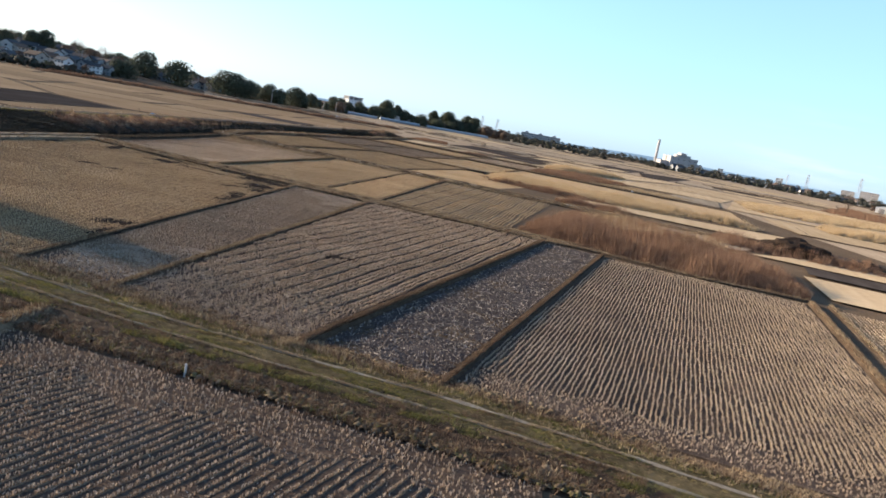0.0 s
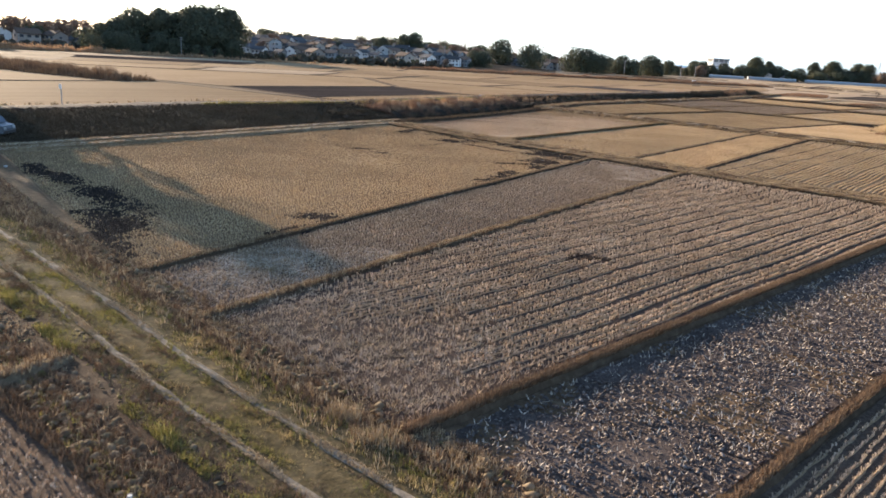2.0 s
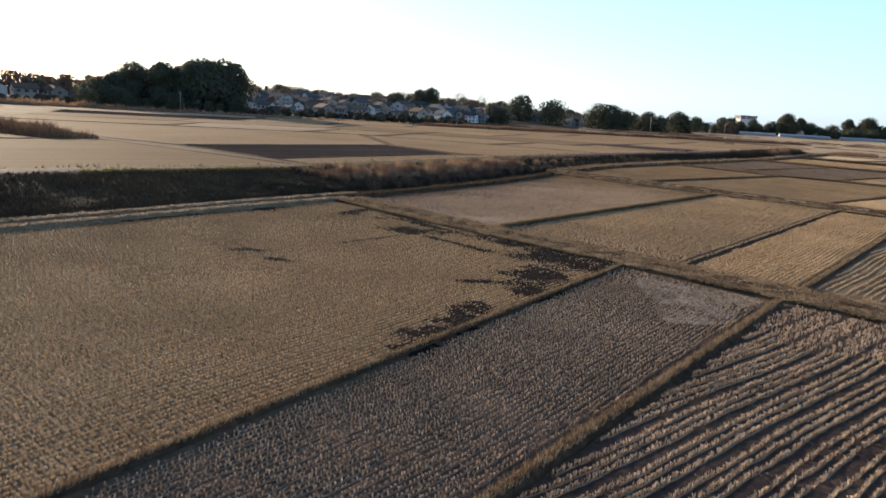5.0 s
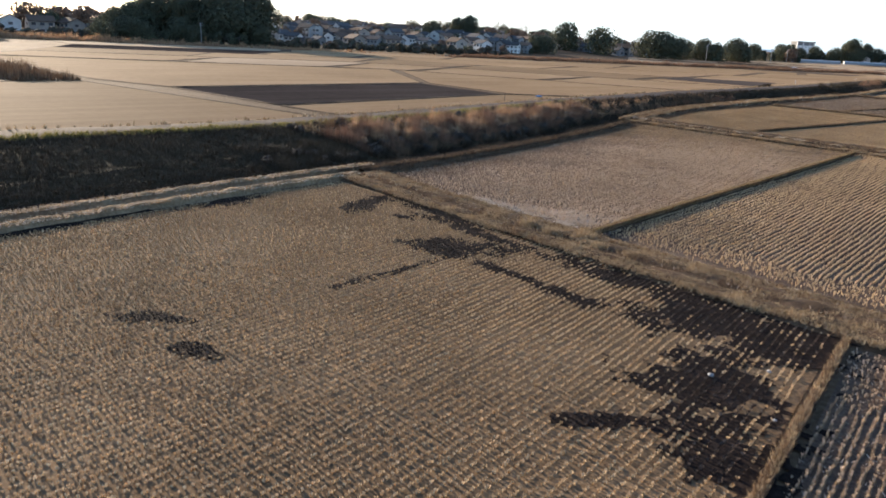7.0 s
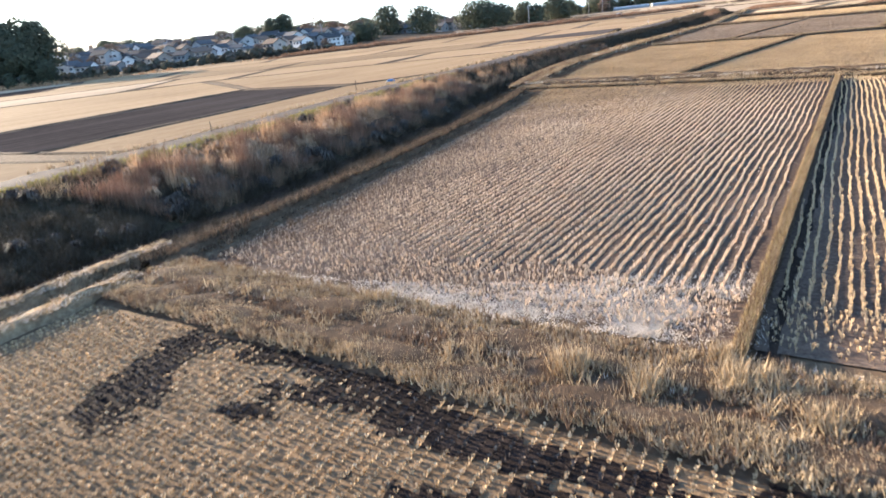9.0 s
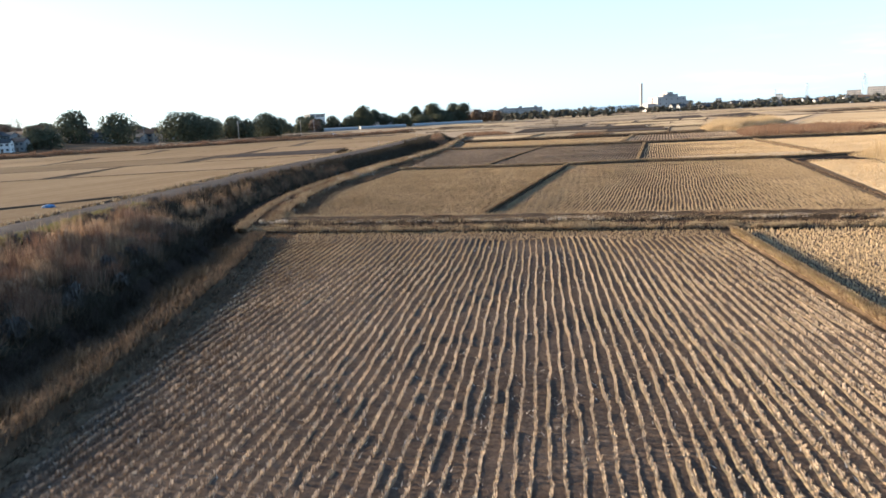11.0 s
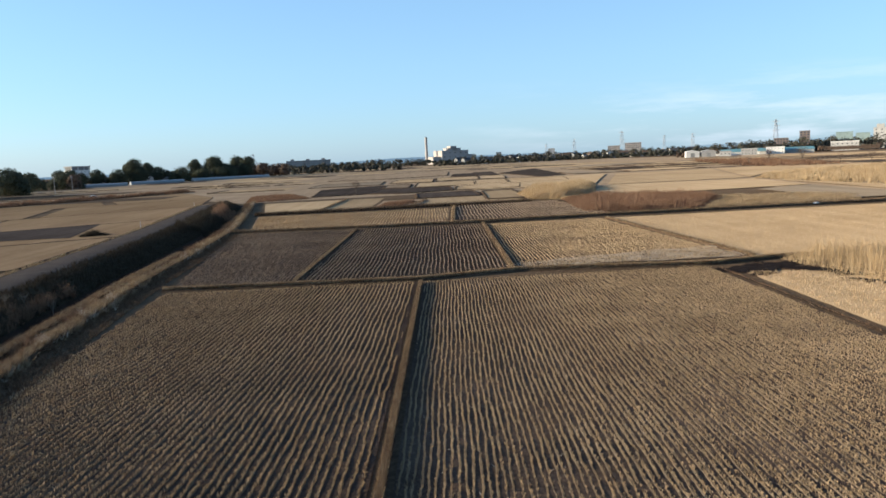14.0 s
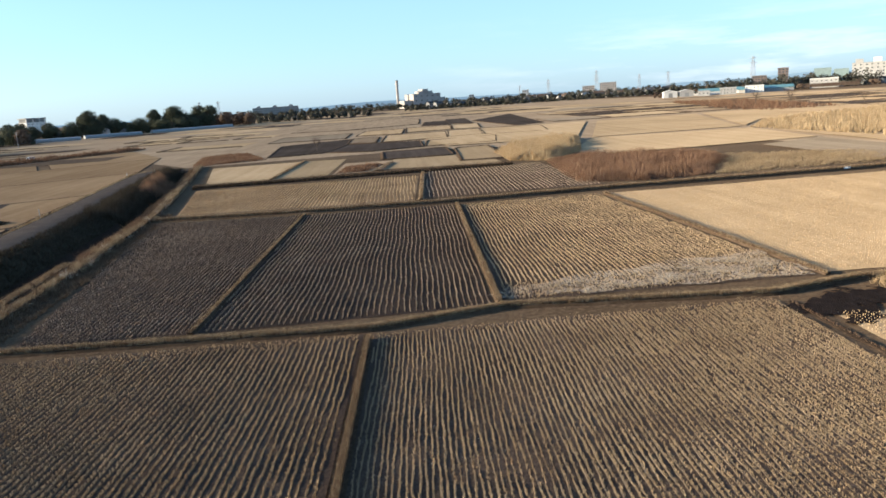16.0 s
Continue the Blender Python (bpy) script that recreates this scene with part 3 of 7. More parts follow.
def field(left, right, mat, label, stub="stubble", turn=None, height=0.13, blades=4, spacing=0.30, hill=0.125, sway=0.06,
          skip=0, head=0.0, litter=0.0, seed=1, jitter=0.018, width=0.055, z=0.03, burnt=False, shrink=0.25, spread=0.028, flat=0.0, sunside_dim=0.0, mound=None, high=0.07, vary=0.3, dull=0.0):
    rng = np.random.default_rng(seed)
    ob = tagged(new("rice_field", ruled("rice_field", left, right, mat, z)), label, "rice field", "harvested rice fields", "structure")
    poly = [tuple(p) for p in left] + [tuple(p) for p in right[::-1]]
    c = np.array(poly).mean(0)
    d = np.array(poly) - c
    small = [tuple(c + q * max(0.5, 1 - shrink / np.linalg.norm(q))) for q in d]
    height *= 1.15
    if stub:
        if turn is None:
            a = (np.array(left[-1]) - np.array(left[0])) + (np.array(right[-1]) - np.array(right[0]))
            turn = math.degrees(math.atan2(a[0], a[1]))
        pts = rows_of(rng, small, turn, spacing, hill, sway, skip=skip, jitter=jitter)
        if mound:
            near0, near1 = np.array(left[0]), np.array(right[0])
            far0, far1 = np.array(left[-1]), np.array(right[-1])

            def clear(q):
                ok = np.ones(len(q), bool)
                for q0, q1, gap in ((near0, near1, max(head, flat)), (far0, far1, head)):
                    n = (q1 - q0) / np.linalg.norm(q1 - q0)
                    ok &= np.abs((q[:, 0] - q0[0]) * n[1] - (q[:, 1] - q0[1]) * n[0]) > gap * (0.8 + 0.3 * np.sin(q[:, 0] * 1.1))
                if burnt:
                    ok &= burnt_mask(q) < 0
                if sunside_dim:
                    ok &= (q[:, 0] - edge_x(q[:, 1])) / sunside_dim + 0.2 * wob(q[:, 0], q[:, 1], 0.6, seed) > np.random.default_rng(seed).uniform(0.3, 1.3, len(q))
                return ok

            mv, mf = row_mounds(np.random.default_rng(seed + 900), small, turn, spacing, sway, skip, high * 0.55, 0.045, z, clear)
            part("straw_rows", mesh_of("straw_rows", mv, mf, M[mound], smooth=True), None, ob, "matted straw feet of the stubble rows", "stuff")
        if head:
            e0, e1 = np.array(left[0]), np.array(right[0])
            g0, g1 = np.array(left[-1]), np.array(right[-1])
            for q0, q1 in ((e0, e1), (g0, g1)):
                n = (q1 - q0) / np.linalg.norm(q1 - q0)
                dist = np.abs((pts[:, 0] - q0[0]) * n[1] - (pts[:, 1] - q0[1]) * n[0])
                near = dist < head + 0.4 * np.sin(pts[:, 0] * 1.1)
                pts[near] += rng.uniform(-0.16, 0.16, (near.sum(), 2))
        if flat:
            e0, e1 = np.array(left[0]), np.array(right[0])
            n = (e1 - e0) / np.linalg.norm(e1 - e0)
            dist = np.abs((pts[:, 0] - e0[0]) * n[1] - (pts[:, 1] - e0[1]) * n[0])
            down = dist + 1.5 * wob(pts[:, 0], pts[:, 1], 0.8, seed) + rng.uniform(-1.5, 4.0, len(pts)) < flat
            q = pts[down] + rng.uniform(-0.15, 0.15, (down.sum(), 2))
            v, f = tufts(rng, q, height * 0.8, 0.1, 5, 0.03, 0.0, 1.4, 0.5, np.full(len(q), z))
            part("flattened_straw", mesh_of("flattened_straw", v, f, M[stub]), None, ob, "flattened swirling straw", "stuff")
            pts = pts[~down]
        sets = [(pts, stub, height)]
        if burnt:
            deep = burnt_mask(pts)
            b = (deep > 0) & (rng.uniform(0, 1, len(pts)) > 0.75 - 1.2 * deep)
            sets = [(pts[~b], stub, height), (pts[b], "char", height * 0.95)]
        if dull:
            q0 = sets[0][0]
            toned = (q0[:, 1] - dull) / 14 + 0.2 * wob(q0[:, 0], q0[:, 1], 0.5, seed) > rng.uniform(0, 1, len(q0))
            sets = [(q0[~toned], stub, height), (q0[toned], "stubble_brown", height * 0.75)] + sets[1:]
        # darker stubble towards the canal paints that side's dim, backlit look
        if sunside_dim:
            q0 = sets[0][0]
            toned = (q0[:, 0] - edge_x(q0[:, 1])) / sunside_dim + 0.25 * wob(q0[:, 0], q0[:, 1], 0.6, seed) < rng.uniform(0, 1, len(q0))
            sets = [(q0[~toned], stub, height), (q0[toned], "stubble_brown" if burnt else "stubble_dark", height * 0.95)] + sets[1:]
        for q, key, h in sets:
            if len(q):
                v, f = welded_tufts(rng, q, h, spread, blades, width, lean=0.1, vary=vary, z=np.full(len(q), z))
                part("stubble" if key != "char" else "charred_stubble", mesh_of("stubble", v, f, M[key]), None, ob,
                     "cut rice stubble in rows" if key != "char" else "blackened burnt stubble", "stuff")
    if litter:
        q = scatter(rng, small, litter)
        lv, lf = tufts(rng, q, 0.035, 0.12, 2, 0.03, 0.0, 3.0, 0.5, np.full(len(q), z + 0.015))
        part("straw_litter", mesh_of("straw_litter", lv, lf, M["straw"]), None, ob, "loose bleached straw", "stuff")
    return ob


# burnt patches of the large stubble field
BURNT += [(-44, 47.2, 5.5, 1.1, -12), (-37, 45.5, 3.2, 1.5, -20), (-30.5, 41.5, 5.2, 1.9, -40), (-27, 38.6, 2.2, 1.1, -30), (-48.6, 48.6, 1.8, 0.8, 0)]
BURNT += [(-39.6, 75.8, 1.25, 0.42, 28), (-36.7, 74.9, 1.0, 0.5, 10), (-45.9, 93.4, 0.9, 2.6, 12), (-42.5, 94.6, 4.6, 0.75, -22), (-42.6, 92.3, 0.9, 0.4, 0), (-37.4, 89.4, 2.6, 1.6, 20), (-33.2, 87.6, 3.4, 0.4, -16), (-30.2, 86.7, 0.9, 0.55, 0)]
BURNT += [(-25.0, 88.2, 4.2, 3.0, -14), (-24.0, 82.5, 2.4, 2.6, 10), (-25.6, 79.0, 1.6, 0.55, 35), (-22.9, 79.2, 1.6, 1.8, 20), (-23.3, 73.6, 1.3, 1.0, 60), (-22.6, 70.2, 0.8, 1.8, 0)]
BURNT += [(-22.3, 67.0, 0.9, 1.0, 0), (-30.5, 90.6, 3.5, 1.0, -16), (-23.0, 46.6, 0.75, 2.2, 0), (-23.5, 50.0, 2.0, 1.0, 10), (-23.0, 70.6, 1.0, 3.0, 0), (-38, 92.2, 5.5, 0.5, -16)]
BURNT += [(-37.25, 84.7, 2.9, 0.24, 82), (-52.5, 80, 0.5, 6, 0), (-51.2, 88, 0.7, 2.5, 0)]


SPOTS = [(-9.0, 51.4, 0.6, 0.7, 0), (-7.9, 51.9, 0.7, 0.45, 10)]
BURNT += SPOTS


def burnt_ground(patches, label, cell=0.2, z=0.05):
    """A thin sheet of ash over all small cells of ground that lie inside the patches."""
    cells = set()
    for x, y, a, w, turn in patches:
        r = max(a, w) * 1.5
        for u in range(int((x - r) / cell), int((x + r) / cell) + 1):
            for v in range(int((y - r) / cell), int((y + r) / cell) + 1):
                cells.add((u, v))
    uv = np.array(sorted(cells))
    keep = burnt_mask((uv + 0.5) * cell) > 0.08
    uv = uv[keep]
    ids, verts, faces = {}, [], []
    for u, v in uv.tolist():
        f = []
        for q in ((u, v), (u + 1, v), (u + 1, v + 1), (u, v + 1)):
            if q not in ids:
                ids[q] = len(verts)
                px, py = q[0] * cell, q[1] * cell
                verts.append((px + 0.08 * math.sin(px * 9 + py * 5), py + 0.08 * math.sin(py * 8 - px * 6), z + 0.012 * math.sin(px * 3.1) * math.sin(py * 2.7)))
            f.append(ids[q])
        faces.append(f)
    me = mesh_of("burnt_ground", verts, faces, M["ash"])
    return tagged(new("burnt_ground", me), label, "burnt ground", kind="structure")


burnt_ground(BURNT, "black ash and burnt straw on the stubble field")
burnt_ground(SPOTS, "two small black burnt spots in a striped paddy", 0.16, 0.155)

GOLD, BROWN, DARK = M["paddy_gold"], M["paddy"], M["paddy_dark"]
# fields before and beside the farm track
field([(-16.9, 27.3), (-22, -6)][::-1], [(4, 23.4), (2, 12), (-3, -10)][::-1], BROWN, "harvested paddy with grey-brown stubble rows beside the farm track", "stubble_mid", 20, 0.11, 4, 0.35, 0.10, litter=3, seed=1, head=3, flat=2.5, width=0.03, spread=0.042, jitter=0.012, mound="row_mid", high=0.08)
field([(-60, 20), (-46, 36.5)], [(-19, 12), (-17.4, 29.2)], BROWN, "grey-brown paddy with thin stubble and straw", "stubble_dark", 6, 0.09, 3, litter=3, seed=2)
field([(5.5, 10), (6.5, 22)], [(34, 2), (38, 14)], BROWN, "harvested paddy beside the farm track", "stubble_dark", 14, 0.10, 3, seed=3)
field([(-55.0, 50.0), (-54.4, 58), (-53.0, 73), (-51.2, 97.0)], [(-23.0, 36.6), (-22.4, 60), (-21.9, 89.6)], M["paddy_mid"], "large golden stubble field with black burnt patches", "stubble_gold", 3.0, 0.072, 6, 0.26, 0.125, seed=4, spread=0.05, burnt=True, width=0.036, jitter=0.008, sunside_dim=22, vary=0.15)
field([(-22.2, 36.2), (-21.3, 88.6)], [(-17.0, 34.8), (-12.6, 86.0)], BROWN, "narrow brown paddy with bleached ends", "stubble_mid", 4, 0.10, 5, 0.21, 0.15, width=0.03, litter=5, seed=5, head=4, mound="row_mid")
field([(-16.2, 34.6), (-11.6, 85.6)], [(-6.65, 32.1), (7.7, 80.8)], DARK, "striped stubble paddy with paired rows", "stubble_mid", 15.5, 0.15, 4, 0.345, 0.085, litter=0.6, seed=6, burnt=True, head=7, skip=3, sway=0.08, z=0.12, spread=0.045, width=0.03, jitter=0.014, flat=6.5, mound="row_pale", high=0.09)
field([(0.35, 30.6), (14.5, 78.0)], [(21.5, 25.2), (24, 37.2), (33.2, 73.2)], BROWN, "paddy with long straight pale stubble rows", "stubble_mid", 15.2, 0.10, 4, 0.24, 0.13, width=0.028, spread=0.05, seed=8, head=3.0, sway=0.014, mound="row_pale", high=0.08)
field([(25.5, 37), (35.5, 72.5)], [(60, 28), (70, 62)], GOLD, "pale straw paddy beyond a ditch", "stubble", 16, 0.12, 3, 0.36, 0.28, seed=9, width=0.08)
# fields between the second path and the cross track
field([(-50.4, 101.0), (-50.0, 113), (-50.0, 131), (-50.6, 149.4)], [(-33.85, 96.6), (-28.0, 143.8)], BROWN, "stubble paddy along the reedy canal bank", "stubble", 7.2, 0.11, 4, litter=3.0, width=0.02, hill=0.065, spread=0.035, jitter=0.01, sunside_dim=9, seed=10, head=3.0, sway=0.03, dull=128, mound="row_pale", high=0.065, vary=0.2)
field([(-33.45, 96.4), (-27.5, 143.4)], [(-19.2, 92.9), (-14.2, 140.0)], BROWN, "stubble paddy with bright straight rows", "stubble_gold", 5.8, 0.11, 5, 0.27, 0.11, width=0.022, spread=0.035, seed=11, head=2.5, sway=0.035, mound="row_pale", high=0.08)
field([(-18.2, 92.6), (-13.4, 139.0)], [(-12.0, 91.0), (-7.0, 137.4)], GOLD, "narrow golden stubble field", "stubble_gold", 6, 0.13, 3, seed=12)
field([(-11.0, 91.2), (-6.0, 137.0)], [(4.6, 88.2), (13.0, 131.5)], GOLD, "golden paddy with curved stubble rows", "stubble_gold", 9, 0.12, 4, 0.42, seed=13, skip=5, sway=0.1, mound="row_pale", high=0.08)
# fields beyond the cross track
field([(-51.0, 155.6), (-52.2, 172), (-47.2, 199.8)], [(-40.05, 152.6), (-27.65, 194.8)], BROWN, "weathered brown paddy with dense stubble along the canal path", "stubble_brown", 16.8, 0.115, 4, width=0.026, spread=0.045, seed=14, sway=0.03, head=1.2, hill=0.10, mound="row_mid", high=0.07)
field([(-39.4, 152.0), (-27.1, 194.6)], [(-16.9, 145.4), (-4.3, 189.4)], BROWN, "wide paddy with long pale stubble rows", "stubble_brown", 16.8, 0.10, 4, 0.23, 0.125, width=0.026, spread=0.045, seed=15, head=0.8, sway=0.035, litter=0.5, mound="row_pale", high=0.07, vary=0.2)
field([(-15.9, 145.6), (-3.6, 186)], [(2, 141), (12, 168), (10, 178)], M["far_gold"], "pale straw paddy beside a burnt corner", "stubble_gold", 16, 0.10, 3, 0.3, 0.25, seed=16)
field([(-46.8, 202.3), (-41.0, 252.0)], [(-37.2, 200.0), (-24.0, 245.6)], DARK, "dark grey-brown stubble paddy", "stubble_dark", 15, 0.12, 3, 0.32, 0.16, seed=17, mound="row_dark", high=0.07)
field([(-36.6, 199.8), (-23.5, 245.2)], [(-19.1, 196.6), (-6.4, 240.6)], DARK, "dark paddy with thin straight stubble rows", "stubble_dark", 16, 0.12, 3, 0.38, 0.16, seed=18, sway=0.06, mound="row_mid", high=0.085)
field([(-18.2, 197.0), (-5.5, 240.2)], [(1.8, 192.4), (11.0, 236.8)], BROWN, "brown paddy with a bleached corner", "stubble_gold", 15.6, 0.11, 3, 0.34, 0.16, seed=19, head=4, mound="row_pale", high=0.07)
field([(3.0, 192.6), (12.4, 236.4)], [(64, 178), (74, 224)], M["far_gold"], "wide pale golden straw field", "stubble_gold", 14, 0.10, 3, 0.5, 0.3, seed=20)
field([(-38.8, 256.6), (-36.2, 288.5)], [(-9.2, 248.2), (0.6, 279.5)], GOLD, "golden field with curved rows", "stubble_gold", 15, 0.14, 3, 0.5, 0.3, seed=21, width=0.09)
field([(-7.6, 249.2), (3.6, 284.5)], [(17.0, 245.2), (25.0, 283.0)], BROWN, "pale striped paddy", "stubble", 16, 0.14, 3, 0.6, 0.3, seed=22, width=0.09)
field([(-34.4, 298.6), (-32.0, 342)], [(-23.4, 296.8), (-11.0, 339)], M["far_gold"], "golden straw field", None)
field([(-22.4, 296.6), (-10.0, 339)], [(-12.5, 296.0), (-1.0, 336)], M["far_gold"], "golden straw field", None)
field([(-11.5, 296.5), (-4.0, 322)], [(-4.2, 295.6), (9, 318)], M["far_brown"], "brown weedy field corner", None)
field([(-1.0, 299.0), (10, 330)], [(20.5, 288.5), (27.0, 320)], M["far_gold"], "pale straw field", None)


# ---- the patchwork of far fields ----
def far_ridge(line, half=0.3, high=0.22):
    """A low weedy ridge between far fields."""
    d = math.dist(line[0], line[-1])
    me = strip("paddy_ridge", line, [(half * 1.5, 0), (half * 0.5, high), (-half * 0.5, high), (-half * 1.5, 0)], M["weeds"], 0.03, 2.5 if d < 120 else 4.0, high * 0.35, line[0][0])
    return tagged(new("paddy_ridge", me), "low dark weedy ridge between distant fields", "field ridge", "paddy ridges", "structure")


def patchwork(rng, x0, x1, y0, y1, slope, bands, widths, keep, kinds):
    y = y0
    while y < y1:
        dy = rng.uniform(*bands)
        x = x0 + rng.uniform(0, 20)
        while x < x1:
            dx = rng.uniform(*widths)
            g = 1.0
            q = [(x + g, y + g), (x + dx - g, y + g), (x + dx - g, y + dy - g), (x + g, y + dy - g)]
            q = [(px + 0.27 * (py - y0), py + slope * px) for px, py in q]
            c = np.mean(q, 0)
            if keep(c[0], c[1]) and all(keep(*p) for p in q):
                key = kinds[int(rng.integers(len(kinds)))]
                names = {"far_gold": "pale golden straw field", "far_brown": "brown stubble field", "far_dark": "dark ploughed field", "far_grey": "grey stubble field"}
                me = bpy.data.meshes.new("rice_field")
                me.from_pydata([(px, py, 0.05) for px, py in q], [], [(0, 1, 2, 3)])
                me.materials.append(M[key])
                tagged(new("rice_field", me), names[key] + " in the distant patchwork", "rice field", "distant rice fields", "structure")
                if y < 620:
                    far_ridge([q[0], q[3]], 0.25, 0.22)
                    far_ridge([q[0], q[1]], 0.35, 0.3)
            x += dx
        y += dy


REED_POLYS = []
rng = np.random.default_rng(5)
mostly = ["far_gold"] * 10 + ["far_brown"] + ["far_dark"] + ["far_grey"]
mixed = ["far_gold"] * 7 + ["far_brown"] * 2 + ["far_dark"] * 2 + ["far_grey"] * 2


# the block of fields ahead that is laid out one by one
BLOCK = [(-17.4, 362.0), (3.0, 502.7), (14.0, 564.0), (39.4, 661.0), (122.8, 767.6), (125.9, 700.3), (174.9, 646.6), (111.0, 459.2), (78.8, 388.5), (44.6, 351.6), (24.6, 296.7), (15.9, 299.9), (4.5, 321.1)]


def keep_ahead(x, y):
    if inside(np.array([(x, y)]), BLOCK)[0]:
        return False
    return y > 344 - 0.2 * x and y < 1350 and x > -45 + (y - 340) * 0.02 - max(0, y - 420) * 0.25 and x < 480 and not (x > 330 and y > 760) and not (12 < x < 75 and y < 345) and not (30 < x < 180 and y < 442)


def keep_right(x, y):
    return x > 76 and y > 20 and y < 345 - 0.2 * x and x < 420 and not (x < 220 and y > 232)


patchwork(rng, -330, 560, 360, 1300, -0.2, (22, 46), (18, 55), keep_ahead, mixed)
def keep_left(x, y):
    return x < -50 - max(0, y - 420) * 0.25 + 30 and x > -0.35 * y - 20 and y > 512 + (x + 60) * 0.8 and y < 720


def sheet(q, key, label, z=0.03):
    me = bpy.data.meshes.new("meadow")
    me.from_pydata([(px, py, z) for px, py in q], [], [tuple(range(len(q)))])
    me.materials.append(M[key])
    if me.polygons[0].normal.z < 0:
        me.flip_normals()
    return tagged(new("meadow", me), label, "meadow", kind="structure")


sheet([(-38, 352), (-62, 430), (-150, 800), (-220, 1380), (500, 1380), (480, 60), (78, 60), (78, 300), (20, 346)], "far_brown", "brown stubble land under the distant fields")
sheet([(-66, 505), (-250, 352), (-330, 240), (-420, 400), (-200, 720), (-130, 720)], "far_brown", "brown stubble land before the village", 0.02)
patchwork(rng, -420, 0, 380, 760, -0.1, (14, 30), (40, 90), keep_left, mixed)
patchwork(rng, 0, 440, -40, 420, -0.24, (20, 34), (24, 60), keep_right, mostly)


LEVELS = []  # each hand-laid field a little above the one before


def plain_field(q, key, label, edged=False):
    me = bpy.data.meshes.new("rice_field")
    LEVELS.append(0.056 + 0.003 * len(LEVELS))
    level = LEVELS[-1]
    me.from_pydata([(px, py, level) for px, py in q], [], [tuple(range(len(q)))])
    me.materials.append(M[key])
    if me.polygons[0].normal.z < 0:
        me.flip_normals()
    if edged:
        far_ridge(list(q) + [q[0]], 0.35, 0.25)
    elif min(p[0] for p in q) < -60:
        far_ridge(list(q) + [q[0]], 0.22, 0.1)
    return tagged(new("rice_field", me), label, "rice field", "distant rice fields", "structure")


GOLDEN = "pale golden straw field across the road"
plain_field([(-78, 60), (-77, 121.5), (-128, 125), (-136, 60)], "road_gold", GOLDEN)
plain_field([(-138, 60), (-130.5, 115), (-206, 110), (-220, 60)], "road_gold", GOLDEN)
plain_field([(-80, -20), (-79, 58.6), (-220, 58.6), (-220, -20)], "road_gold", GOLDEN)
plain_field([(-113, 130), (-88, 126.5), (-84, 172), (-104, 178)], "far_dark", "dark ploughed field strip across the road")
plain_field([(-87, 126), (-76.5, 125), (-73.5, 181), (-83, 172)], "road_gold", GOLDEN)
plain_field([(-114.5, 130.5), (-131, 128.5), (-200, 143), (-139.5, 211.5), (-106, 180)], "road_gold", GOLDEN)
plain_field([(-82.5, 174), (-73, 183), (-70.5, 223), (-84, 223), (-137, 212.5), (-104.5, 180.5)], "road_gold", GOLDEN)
LINES = [[(-202, 144.5), (-139, 213.5), (-64, 225)], [(-222, 165), (-165, 236), (-58.5, 262)], [(-245, 185), (-190, 258), (-54, 300)], [(-270, 205), (-215, 285), (-49, 350)], [(-300, 215), (-240, 310), (-46, 410)], [(-330, 225), (-250, 345), (-60, 500)]]
rng = np.random.default_rng(23)
for a, c in zip(LINES[:-1], LINES[1:]):
    pa, pc = resample(a, 3.0), resample(c, 3.0)
    cuts = np.sort(np.r_[0, rng.uniform(0.12, 0.3), rng.uniform(0.38, 0.5), rng.uniform(0.56, 0.7), rng.uniform(0.76, 0.9), 1.0])
    for t0, t1 in zip(cuts[:-1], cuts[1:]):
        g = 0.004
        pick = lambda p, t: p[int(round(t * (len(p) - 1)))]
        q0, q1, q2, q3 = pick(pa, t0 + g), pick(pa, t1 - g), pick(pc, t1 - g), pick(pc, t0 + g)
        m0, m1 = pick(pa, (t0 + t1) / 2), pick(pc, (t0 + t1) / 2)
        c0 = (q0 + q1 + q2 + q3) / 4
        out = [tuple(c0 + (p - c0) * 0.988) for p in (q0, m0, q1, q2, m1, q3)]
        key = "road_gold" if rng.uniform() < 0.85 else ("far_brown" if rng.uniform() < 0.75 else "far_dark")
        plain_field(out, key, {"road_gold": GOLDEN, "far_brown": "brown stubble field across the road", "far_dark": "dark ploughed field across the road"}[key])
plain_field([(-91, 270), (-66, 266), (-66, 297), (-91, 288)], "far_dark", "dark ploughed field across the road")
plain_field([(38, 288), (60, 284), (89, 282), (106, 323), (66, 336), (42, 302)], "far_gold", "pale golden straw field beyond the reeds")
plain_field([(67, 338), (110, 331), (166, 427), (122, 432)], "far_gold", "pale golden straw field beyond the reeds")
plain_field([(-111.5, 425.4), (-122.6, 467.7), (-58.8, 443.4), (-63.5, 418.5)], "weeds", "dark weedy fallow strip across the road")
plain_field([(-17.2, 364.2), (-7.2, 421.0), (20.7, 437.4), (12.3, 402.8), (-1.8, 365.0)], "far_dark", "dark grey ploughed field among straw fields", True)
plain_field([(-1.4, 365.7), (11.9, 399.1), (33.2, 388.5), (25.3, 358.4), (8.7, 355.4)], "far_dark", "dark grey ploughed field among straw fields", True)
plain_field([(4.9, 322.5), (10.7, 347.4), (27.8, 346.3), (20.8, 319.2)], "far_dark", "dark grey ploughed field among straw fields", True)
plain_field([(16.5, 301.7), (28.0, 339.2), (37.8, 341.2), (25.3, 298.6)], "far_gold", "pale golden straw field beside the reed clump", True)
plain_field([(26.0, 358.8), (34.6, 385.3), (58.8, 386.7), (45.4, 354.0)], "far_gold", "pale golden straw field", True)
